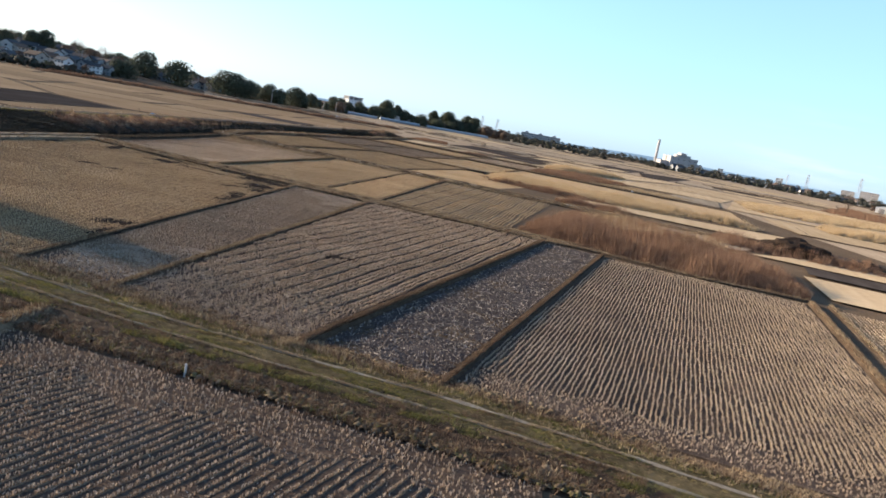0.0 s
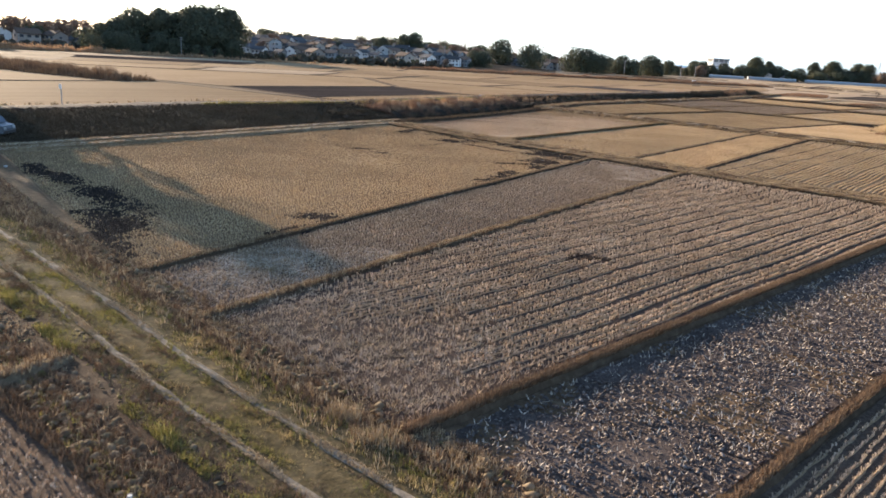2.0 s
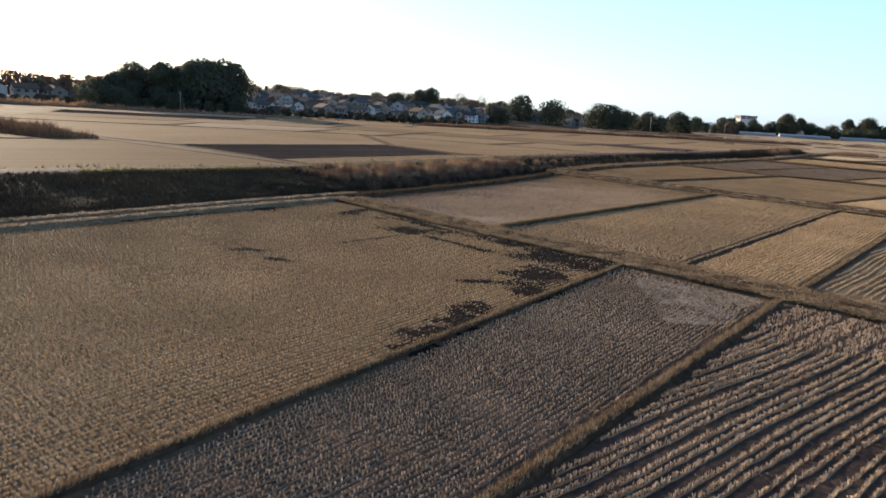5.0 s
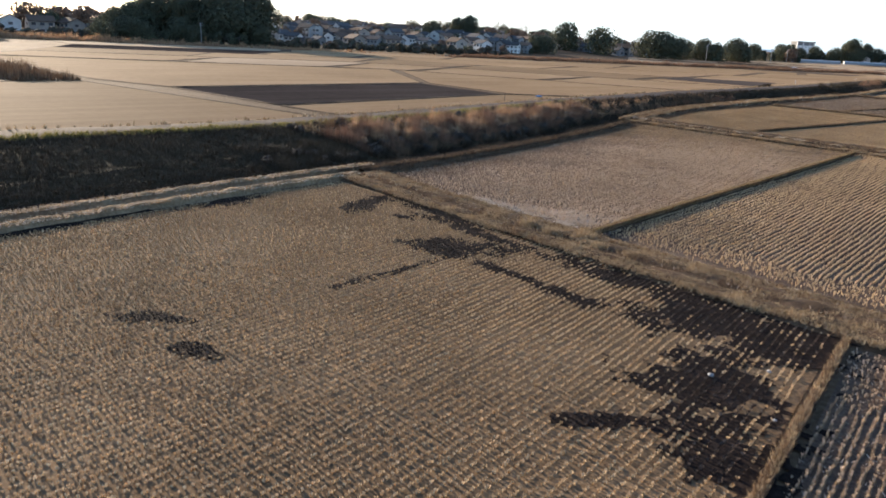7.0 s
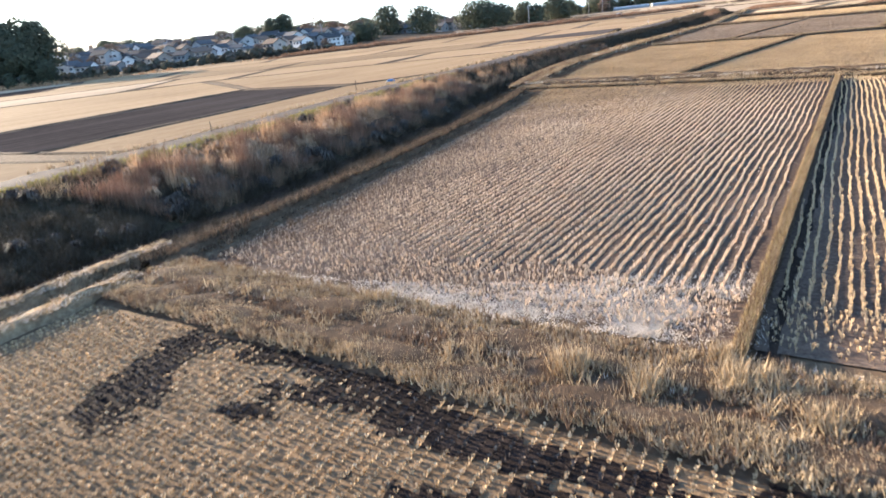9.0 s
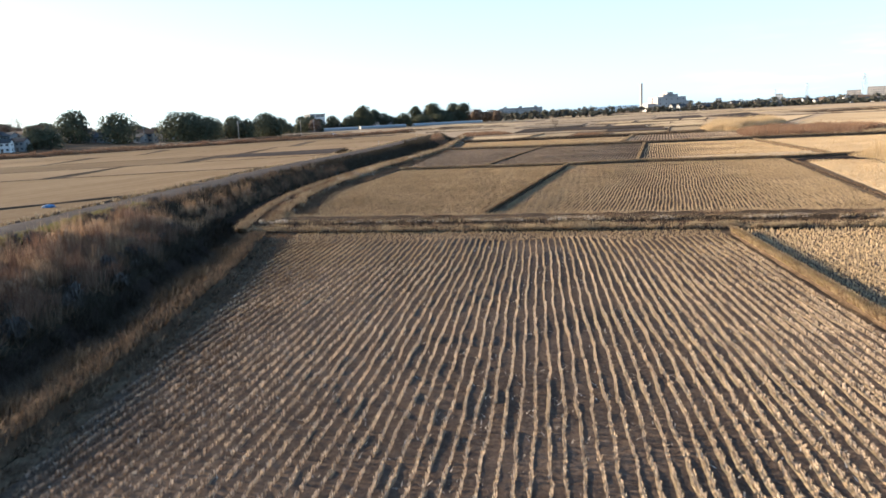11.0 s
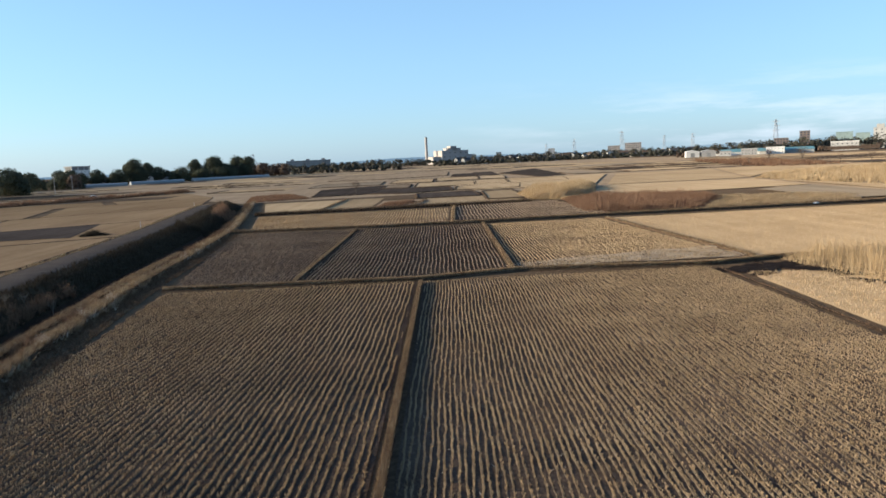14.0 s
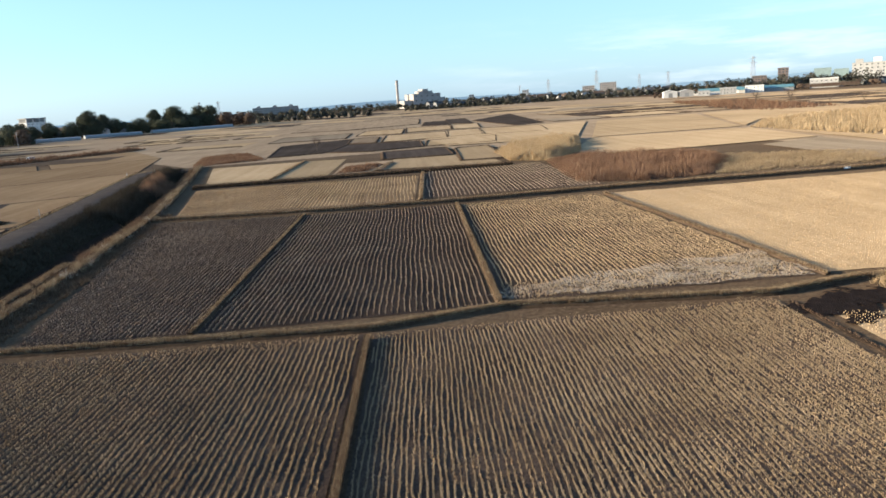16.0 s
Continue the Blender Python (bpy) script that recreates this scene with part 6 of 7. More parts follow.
def bare_tree(seed, h, label="bare leafless tree with fine twigs", leaf="leaf_brown", leaves=500):
    rng = np.random.default_rng(seed)
    root = new("bare_tree")
    bm = bmesh.new()
    rod(bm, (0, 0, -0.3), (0, 0, h * 0.4), h * 0.025, h * 0.017, 6)
    for _ in range(6):
        a = rng.uniform(0, 6.28)
        limb_bm(rng, bm, (0, 0, h * rng.uniform(0.22, 0.4)), Vector((math.cos(a) * 0.6, math.sin(a) * 0.6, 1)).normalized(), h * 0.3, h * 0.013, 2)
    part("trunk", bm, M["bark"], root)
    p = rng.normal(0, 1, (leaves, 3)) * np.array([h * 0.2, h * 0.2, h * 0.16]) + np.array([0, 0, h * 0.72])
    d = rng.normal(0, 1, (leaves, 3)) + np.array([0, 0, 0.8])
    d *= (h * 0.09 / np.linalg.norm(d, axis=1))[:, None]
    w = np.cross(d, rng.normal(0, 1, (leaves, 3)))
    w *= (h * 0.004 / np.linalg.norm(w, axis=1))[:, None]
    v = np.stack([p - w, p + w, p + d], 1).reshape(-1, 3)
    part("twig_mass", mesh_of("twig_mass", v, np.arange(len(v)).reshape(-1, 3), M[leaf]), None, root, kind="stuff")
    return tagged(root, label, "tree", "trees round the fields")


def rise(x, y):
    """Height of the low terrace on which the village stands."""
    dx, dy = x + 1.1, y - 31.2
    d, yaw = math.hypot(dx, dy), math.degrees(math.atan2(-dx, dy))
    t, e = min(1, max(0, (d - 405) / 190)), min(1, max(0, (yaw - 22) / 9)) * min(1, max(0, (74 - yaw) / 6))
    return 6.5 * t * t * (3 - 2 * t) * e


def village_rise():
    yaws, ds = np.linspace(76, 20, 60), np.r_[np.linspace(402, 600, 16), 700, 800]
    v = []
    for d in ds:
        for a in yaws:
            x, y = -1.1 - d * math.sin(radians(a)), 31.2 + d * math.cos(radians(a))
            v.append((x, y, rise(x, y) * (1 if d < 750 else 0) - 0.02))
    idx = np.arange(len(v)).reshape(len(ds), len(yaws))
    f = np.stack([idx[:-1, :-1], idx[1:, :-1], idx[1:, 1:], idx[:-1, 1:]], -1).reshape(-1, 4)[:, ::-1]
    return tagged(new("ground_rise", mesh_of("ground_rise", v, f, M["weeds"], smooth=True)), "low brown terrace on which the village stands", "ground", kind="structure")


village_rise()


def place(proto, used, x, y, s, turn, z=None, sz=None):
    """The first use moves the thing itself, later ones copy it."""
    z = rise(x, y) - 0.05 if z is None else z
    m = Matrix.Translation((x, y, z)) @ Matrix.Rotation(radians(turn), 4, "Z")
    if proto not in used:
        used.add(proto)
        ob = proto
        ob.matrix_basis = m
    else:
        ob = copy_thing(proto, m)
    ob.scale = (s, s, sz or s)
    return ob


used = set()
TALL = [tree(11, 20, 13, leaves=5200, size=0.4, label="tall dark evergreen tree in a grove"), tree(12, 19, 10, leaves=4600, size=0.4, low=0.2, label="tall dark evergreen tree in a grove")]
ROUND = [tree(13, 14, 12, leaves=3200, size=0.38, low=0.12, label="round-crowned dark evergreen tree"), tree(14, 13, 13, leaves=3200, size=0.38, low=0.1, label="broad dark evergreen tree")]
SMALL = [tree(15, 8, 8, leaves=700, size=0.5, low=0.05, label="dark evergreen garden tree"), tree(16, 9, 6, leaves=700, size=0.5, low=0.05, label="narrow dark evergreen tree")]
BROWNT = [tree(17, 11, 10, "leaf_brown", "brown leafless woodland tree", 1000, 0.5, 0.15)]
BARE = [bare_tree(18, 14), bare_tree(19, 9)]
RED = [tree(20, 11, 7, "leaf_red", "tree with red autumn leaves", 700, 0.45, 0.2)]

C3, C16, C14 = (-1.1, 31.2), (-35.3, 154.7), (-41.9, 136.6)
rng = np.random.default_rng(77)


def row_of(kinds, eye, y0, y1, d0, d1, n, s0, s1, deep=20):
    for i in range(n):
        t = (i + rng.uniform(0.1, 0.9)) / n
        x, y = polar(eye, y0 + (y1 - y0) * t, d0 + (d1 - d0) * t + rng.uniform(-deep, deep))
        k = kinds[int(rng.integers(len(kinds)))]
        place(k, used, x, y, rng.uniform(s0, s1), rng.uniform(0, 360))


def far_wood(label, eye, y0, y1, d0, d1, n, s0, s1, deep, leaf="leaf_far"):
    """Many small far trees, joined: lobed crowns on short trunks."""
    crowns = []
    for i in range(n):
        t = (i + rng.uniform(0.0, 1.0)) / n
        x, y = polar(eye, y0 + (y1 - y0) * t, d0 + (d1 - d0) * t + rng.uniform(-deep, deep))
        h = 12 * rng.uniform(s0, s1)
        for _ in range(4):
            r = h * rng.uniform(0.2, 0.34)
            crowns.append((x + rng.normal(0, h * 0.24), y + rng.normal(0, h * 0.24), rise(x, y) + rng.uniform(0.25, 1.0) * (h - r), r))
    me = crown_mesh(rng, crowns, n * 170, 0.75, M[leaf])
    return tagged(new("distant_wood", me), label, "trees", kind="stuff")


# grove and gardens on the village side
row_of(TALL, C3, 51.8, 46.4, 395, 400, 9, 1.08, 1.28, 10)
row_of(TALL + ROUND, C3, 55.4, 52, 400, 400, 5, 0.85, 1.1, 10)
row_of(SMALL + ROUND, C3, 56, 46, 378, 382, 12, 0.5, 0.8, 5)
row_of(SMALL + BROWNT + BARE, C3, 68, 54, 420, 470, 30, 0.8, 1.3, 30)
row_of(RED, C3, 63, 62, 380, 380, 1, 1.2, 1.2, 2)
row_of(SMALL + BROWNT, C3, 47, 27, 500, 560, 34, 0.5, 0.9, 35)
row_of(SMALL + BROWNT, C3, 46, 28, 415, 450, 26, 0.25, 0.5, 22)
row_of(ROUND, C3, 46, 20, 580, 640, 16, 0.5, 0.85, 20)
row_of(BARE, C3, 46, 28, 480, 560, 9, 0.9, 1.2, 20)
row_of(ROUND + BROWNT, C3, 46, 20, 640, 720, 40, 0.55, 0.95, 30)
for yaw, d, k, s in ((33.6, 520, TALL[1], 0.8), (32.8, 520, TALL[1], 0.88), (35.3, 510, ROUND[0], 0.9), (26.2, 540, ROUND[0], 1.25), (23.9, 540, ROUND[1], 1.25), (27.6, 470, ROUND[1], 0.75), (28.3, 470, ROUND[0], 0.7), (20.6, 560, ROUND[1], 1.3), (19.7, 560, ROUND[0], 1.2), (18.8, 560, ROUND[1], 1.05),
                        (17.2, 580, ROUND[0], 1.0), (16.4, 580, SMALL[0], 1.4), (15.2, 600, ROUND[0], 1.1), (14.6, 600, SMALL[1], 1.4)):
    x, y = polar(C3, yaw, d)
    place(k, used, x, y, s * 1.02, yaw * 37)
row_of(SMALL + BROWNT + ROUND, C3, 19, 11, 600, 760, 16, 0.7, 1.0, 20)
row_of(ROUND + TALL + SMALL, C14, 7.4, -2.0, 740, 800, 24, 0.8, 1.15, 20)
row_of(BROWNT, C14, -1.0, -4.5, 800, 830, 8, 0.9, 1.3, 15)
row_of(ROUND + SMALL, C14, 16, 7.5, 700, 760, 12, 0.7, 1.1, 30)
far_wood("continuous wood behind the greenhouses", C14, 18, -13, 830, 900, 130, 0.5, 0.95, 30)
far_wood("dark belt of trees beside the apartment block", C16, -3, -15, 1250, 1330, 70, 0.8, 1.4, 40)
far_wood("low trees among the houses of the far town", C16, -17, -36, 1200, 1350, 170, 0.6, 1.4, 60)
far_wood("dark hedges and gardens before the far town", C16, -15.5, -37, 1090, 1150, 170, 0.35, 0.95, 40)
far_wood("dark trees round the far blocks", C16, -36, -52, 990, 1060, 60, 0.9, 1.4, 30)
far_wood("brown bushes before the town", C16, -33, -52, 850, 900, 26, 0.4, 0.7, 30, "leaf_brown")
for yaw, d, s in ((-40.4, 380, 0.9), (-42.6, 390, 0.95), (-45.0, 385, 0.5), (-47.0, 360, 0.6), (-39, 395, 0.5)):
    x, y = polar(C16, yaw, d)
    place(BARE[1], used, x, y, s, yaw * 20)
x, y = polar(C16, -8.6, 228)
place(BARE[1], used, x, y, 0.5, 0)
far_wood("dark hedge and brush before the village", C3, 68, 30, 376, 400, 120, 0.2, 0.42, 8)
far_wood("low woods behind the village", C3, 60, 20, 690, 760, 130, 0.7, 1.1, 40, "leaf_brown")
# the trees south-west of the first field, whose long shadow lies over its near end
for x, y, s, k, tall in ((-84, 61.5, 0.72, BROWNT[0], 1.42), (-88, 57.0, 0.95, BARE[0], 1.15), (-81, 58.0, 0.9, BARE[0], 1.1), (-84, 53.5, 0.9, BARE[0], 1.1)):
    place(k, used, x, y, s, x * 7, sz=tall)


# ---- houses and village ----
def window_on(root, wall, x, y, z, w, h, face, name="window"):
    """A window with a frame and a pane on a wall that faces +y (1), -y (-1), +x (2) or -x (-2)."""
    bm = bmesh.new()
    o = 0.04
    if abs(face) == 1:
        box(bm, x - w / 2, x + w / 2, min(y, y + o * face), max(y, y + o * face), z - h / 2, z + h / 2)
    else:
        s = 1 if face > 0 else -1
        box(bm, min(x, x + o * s), max(x, x + o * s), y - w / 2, y + w / 2, z - h / 2, z + h / 2)
    return part(name, bm, M["glass"], root)


def house(w, d, h, wall, roof, label, seed):
    rng = random.Random(seed)
    root = new("house")
    bm = bmesh.new()
    box(bm, -w / 2, w / 2, -d / 2, d / 2, -0.2, h)
    for s in (-1, 1):
        v = [bm.verts.new(p) for p in ((s * w / 2, -d / 2, h), (s * w / 2, d / 2, h), (s * w / 2, 0, h + d * 0.28))]
        bm.faces.new(v if s > 0 else v[::-1])
    part("wall", bm, M[wall], root)
    bm = bmesh.new()
    e, r, t = 0.6, d * 0.28, 0.22
    for s in (-1, 1):
        pts = [(-w / 2 - e, s * (d / 2 + e), h - 0.28 * e), (w / 2 + e, s * (d / 2 + e), h - 0.28 * e), (w / 2 + e, 0, h + r), (-w / 2 - e, 0, h + r)]
        lo = [bm.verts.new(p) for p in pts]
        hi = [bm.verts.new((p[0], p[1], p[2] + t)) for p in pts]
        bm.faces.new(hi), bm.faces.new(lo[::-1])
        for i in range(4):
            bm.faces.new((lo[i], lo[(i + 1) % 4], hi[(i + 1) % 4], hi[i]))
    bmesh.ops.recalc_face_normals(bm, faces=bm.faces)
    part("roof", bm, M[roof], root)
    floors = 2 if h > 4 else 1
    for fl in range(floors):
        for s in (-1, 1):
            for k in range(3):
                window_on(root, None, -w / 2 + w * (k + 0.5) / 3, s * d / 2, 1.5 + 2.8 * fl, w * 0.17, 1.2, s)
        for s in (-2, 2):
            window_on(root, None, s / 2 * w / 2, 0, 1.5 + 2.8 * fl, 1.6, 1.1, s)
    bm = bmesh.new()
    box(bm, -0.5, 0.5, -d / 2 - 0.05, -d / 2, 0, 2.05)
    part("door", bm, M["roof_brown"], root)
    return tagged(root, label, "house", "village houses")


HOUSES = [house(9, 7.5, 5.6, "white", "roof_dark", "two-storey white house with a dark tiled roof", 1), house(10, 8, 5.4, "beige", "roof_brown", "two-storey beige house with a brown roof", 2),
          house(12, 8, 3.0, "grey", "roof_dark", "low grey house with a dark roof", 3), house(8, 7, 5.6, "grey", "roof_dark", "two-storey grey house with a dark roof", 4)]


def house_row(eye, y0, y1, d0, d1, n, deep, s0=0.9, s1=1.1):
    for i in range(n):
        t = (i + rng.uniform(0.2, 0.8)) / n
        x, y = polar(eye, y0 + (y1 - y0) * t, d0 + (d1 - d0) * t + rng.uniform(-deep, deep))
        place(HOUSES[int(rng.integers(len(HOUSES)))], used, x, y, rng.uniform(s0, s1), rng.choice([0, 90, 12, -20, 75]))


house_row(C3, 47, 28.5, 425, 460, 24, 14, 0.7, 0.95)
house_row(C3, 47, 28, 470, 525, 32, 22, 0.8, 1.05)
house_row(C3, 47, 26, 540, 600, 36, 22, 0.85, 1.1)
house_row(C3, 28, 20, 560, 600, 9, 15)
house_row(C3, 67, 56, 420, 440, 8, 12)
house_row(C14, 12, -2, 760, 790, 9, 12)
house_row(C16, -17, -35, 1170, 1290, 90, 60, 0.8, 1.5)
house_row(C16, -41.5, -52, 900, 960, 14, 25, 0.7, 1.1)


def greenhouse(length, w=6.5):
    root = new("greenhouse")
    bm = bmesh.new()
    n, prof = 2, [(w / 2 * math.cos(a), 0.9 + 1.9 * math.sin(a)) for a in np.linspace(0, math.pi, 9)]
    prof = [(w / 2, 0)] + prof + [(-w / 2, 0)]
    ends = []
    for x in (-length / 2, length / 2):
        ends.append([bm.verts.new((x, p, q)) for p, q in prof])
    for i in range(len(prof) - 1):
        bm.faces.new((ends[0][i], ends[1][i], ends[1][i + 1], ends[0][i + 1]))
    bm.faces.new(ends[0][::-1]), bm.faces.new(ends[1])
    bmesh.ops.recalc_face_normals(bm, faces=bm.faces)
    part("film_cover", bm, M["film"], root)
    for i in range(9):
        bm = bmesh.new()
        x = -length / 2 + length * i / 8
        for (p, q), (p2, q2) in zip(prof[:-1], prof[1:]):
            rod(bm, (x, p * 1.01, q * 1.01), (x, p2 * 1.01, q2 * 1.01), 0.05, sides=4)
        part("hoop", bm, M["steel"], root)
    return tagged(root, "long pale plastic-film greenhouse tunnel", "greenhouse", "greenhouses")


gh = greenhouse(44)
for yaw, d, turn in ((4.6, 690, 20), (0.6, 730, 24), (-1.6, 745, 24), (8.5, 650, 10), (29.5, 505, 60)):
    x, y = polar(C14, yaw, d) if yaw < 20 else polar(C3, yaw, d)
    place(gh, used, x, y, 1.0 if d > 600 else 0.5, turn)
for yaw, d, turn, s in ((60.0, 395, 145, 0.55), (57.8, 400, 150, 0.4), (49.2, 375, 140, 0.3)):
    x, y = polar(C3, yaw, d)
    place(gh, used, x, y, s, turn)


# ---- large far buildings ----
def block(name, w, d, h, wall, label, storeys, bays, top=None, cat="building", win=(0.55, 0.5)):
    """A flat-roofed building whose windows stand in rows; its front looks to -y."""
    root = new(name)
    bm = bmesh.new()
    box(bm, -w / 2, w / 2, -d / 2, d / 2, -0.5, h)
    part("wall", bm, M[wall], root)
    bm = bmesh.new()
    box(bm, -w / 2 - 0.3, w / 2 + 0.3, -d / 2 - 0.3, d / 2 + 0.3, h, h + 0.7)
    part("parapet", bm, M[wall], root)
    sh, bw = h / storeys, w / bays
    for i in range(storeys):
        for j in range(bays):
            window_on(root, None, -w / 2 + bw * (j + 0.5), -d / 2, sh * (i + 0.55), bw * win[0], sh * win[1], -1)
    for x0, x1, hh in top or ():
        bm = bmesh.new()
        box(bm, x0, x1, -d / 4, d / 4, h + 0.7, h + 0.7 + hh)
        part("roof_house", bm, M[wall], root)
    return tagged(root, label, cat, "far buildings")


def stand(ob, eye, yaw, dist, turn=None):
    x, y = polar(eye, yaw, dist)
    ob.matrix_basis = Matrix.Translation((x, y, 0)) @ Matrix.Rotation(radians(yaw if turn is None else turn), 4, "Z")
    return ob


stand(block("apartment_block", 74, 11, 17.5, "concrete", "long pale five-storey apartment block with rows of windows", 5, 22, [(-30, -24, 2.5), (-4, 2, 2.5), (22, 28, 2.5)]), C16, -5.9, 1290)
stand(block("office_block", 42, 12, 10, "grey", "low grey block beside the apartments", 3, 12), C16, -3.3, 1280)


def framed_building():
    ob = block("white_hall", 30, 18, 17, "white", "large white building with a framed roof storey", 4, 5, None, win=(0.25, 0.25))
    for x in (-15, -5, 5, 14):
        bm = bmesh.new()
        box(bm, x, x + 1.2, -9, -7.8, 17.7, 22)
        part("roof_post", bm, M["white"], ob)
    bm = bmesh.new()
    box(bm, -13.8, 13.8, -7.6, 8.4, 17.7, 22)
    part("roof_storey", bm, M["grey"], ob)
    bm = bmesh.new()
    box(bm, -15.5, 15.5, -9.5, 9, 22, 23.6)
    part("roof_slab", bm, M["white"], ob)
    return ob


stand(framed_building(), C14, 9.65, 1240, 45)


def power_plant():
    ob = block("incineration_plant", 60, 40, 26, "concrete", "pale pink concrete plant with stepped roofs", 3, 5, [(-12, 18, 5), (-4, 8, 9)], win=(0.2, 0.2))
    bm = bmesh.new()
    box(bm, -48, -30, -14, 14, -0.5, 15)
    part("annex", bm, M["concrete"], ob)
    bm = bmesh.new()
    box(bm, 30, 44, -14, 14, -0.5, 18)
    part("annex", bm, M["concrete"], ob)
    return ob


stand(power_plant(), C16, -16.75, 1540, 10)
far_wood("dark trees before the concrete plant", C16, -14.6, -20, 1360, 1440, 26, 0.5, 0.9, 25)
far_wood("dark trees round the brown towers", C16, -38.0, -47.5, 880, 930, 60, 0.8, 1.6, 20)


def chimney(h):
    root = new("chimney")
    bm = bmesh.new()
    rod(bm, (0, 0, -1), (0, 0, h), 3.0, 2.4, 16)
    part("shaft", bm, M["concrete"], root)
    bm = bmesh.new()
    rod(bm, (0, 0, h * 0.78), (0, 0, h), 2.7, 2.5, 16)
    part("upper_band", bm, M["concrete"], root)
    bm = bmesh.new()
    rod(bm, (0, 0, h), (0, 0, h + 0.8), 2.6, 2.6, 16)
    part("rim", bm, M["grey"], root)
    return tagged(root, "tall slender concrete chimney with a darker top", "chimney")


stand(chimney(55), C16, -14.9, 1530)
stand(block("white_block", 34, 16, 23, "white", "large white block with a stepped top", 6, 6, [(-14, -6, 4), (4, 12, 5)], win=(0.3, 0.3)), C16, -47.2, 1000)
stand(block("brown_block", 11, 10, 23, "brick", "tall brown apartment tower", 8, 3), C16, -42.1, 960)
stand(block("brown_block", 16, 12, 16, "brick", "brown apartment block beside the tower", 6, 5), C16, -40.6, 980)
stand(block("netted_block", 18, 14, 20, "green", "building wrapped in green scaffold netting", 5, 5, win=(0.05, 0.05)), C16, -44.5, 1010)
stand(block("netted_block", 15, 14, 18, "green", "building wrapped in green scaffold netting", 5, 4, win=(0.05, 0.05)), C16, -45.6, 1005)
stand(block("grey_block", 40, 14, 26, "grey", "grey block at the town's edge", 6, 8), C16, -50.6, 1020)
stand(block("beige_block", 30, 12, 24, "concrete", "beige apartment block in the far town", 7, 8), C16, -30.4, 1450)
stand(block("beige_block", 22, 12, 20, "concrete", "beige apartment block in the far town", 6, 6), C16, -29.0, 1460)
stand(block("white_block", 9, 9, 17, "white", "narrow white tower block in town", 5, 2), C16, -20.4, 1300)
stand(block("white_block", 12, 9, 20, "white", "white block in the far town", 5, 3), C16, -24.4, 1420)
stand(block("grey_block", 28, 12, 9, "grey", "low grey hall behind the fields", 2, 6), C16, -18.9, 1250)
stand(block("white_block", 16, 10, 5, "white", "long low white hall", 1, 6), C16, -22.2, 1180)


def warehouse(w, d, h, roof, label):
    root = new("warehouse")
    bm = bmesh.new()
    prof = [(-w / 2, -0.3), (w / 2, -0.3), (w / 2, h), (0, h + w * 0.11), (-w / 2, h)]
    ends = [[bm.verts.new((x, y, z)) for x, z in prof] for y in (-d / 2, d / 2)]
    bm.faces.new(ends[0]), bm.faces.new(ends[1][::-1])
    for i in range(5):
        bm.faces.new((ends[0][i], ends[1][i], ends[1][(i + 1) % 5], ends[0][(i + 1) % 5]))
    bmesh.ops.recalc_face_normals(bm, faces=bm.faces)
    part("wall", bm, M["white"], root)
    bm = bmesh.new()
    for s in (-1, 1):
        pts = [(s * (w / 2 + 0.5), -d / 2 - 0.4, h - 0.1), (s * (w / 2 + 0.5), d / 2 + 0.4, h - 0.1), (0, d / 2 + 0.4, h + w * 0.11 + 0.1), (0, -d / 2 - 0.4, h + w * 0.11 + 0.1)]
        lo = [bm.verts.new(p) for p in pts]
        hi = [bm.verts.new((p[0], p[1], p[2] + 0.25)) for p in pts]
        bm.faces.new(lo), bm.faces.new(hi[::-1])
        for i in range(4):
            bm.faces.new((lo[i], lo[(i + 1) % 4], hi[(i + 1) % 4], hi[i]))
    bmesh.ops.recalc_face_normals(bm, faces=bm.faces)
    part("roof", bm, M[roof], root)
    bm = bmesh.new()
    box(bm, -w * 0.15, w * 0.15, -d / 2 - 0.06, -d / 2, 0, h * 0.75)
    part("gate", bm, M["grey"], root)
    return tagged(root, label, "warehouse", "warehouses")


stand(warehouse(13, 20, 5.5, "white", "white gabled warehouse at the field's edge"), C16, -34.7, 810, -30)
stand(warehouse(13, 20, 5.5, "white", "white gabled warehouse at the field's edge"), C16, -35.8, 810, -30)
stand(warehouse(24, 60, 3.4, "roof_teal", "long warehouse with a teal metal roof"), C16, -37.6, 850, 55)
stand(warehouse(22, 50, 3.4, "roof_teal", "long warehouse with a teal metal roof"), C16, -41.0, 830, 52)
stand(block("white_block", 15, 12, 6, "white", "low white factory hall", 2, 5, win=(0.3, 0.22)), C16, -38.6, 800)
stand(block("white_block", 17, 12, 6.5, "white", "low white factory hall", 2, 5, win=(0.3, 0.22)), C16, -40.3, 815)
stand(block("white_block", 11, 9, 4.5, "white", "low white shed beside the warehouses", 1, 3, win=(0.3, 0.25)), C16, -37.0, 795)
stand(block("white_block", 26, 12, 9, "white", "low white hall behind trees", 2, 6, win=(0.3, 0.22)), C16, -44.6, 880)


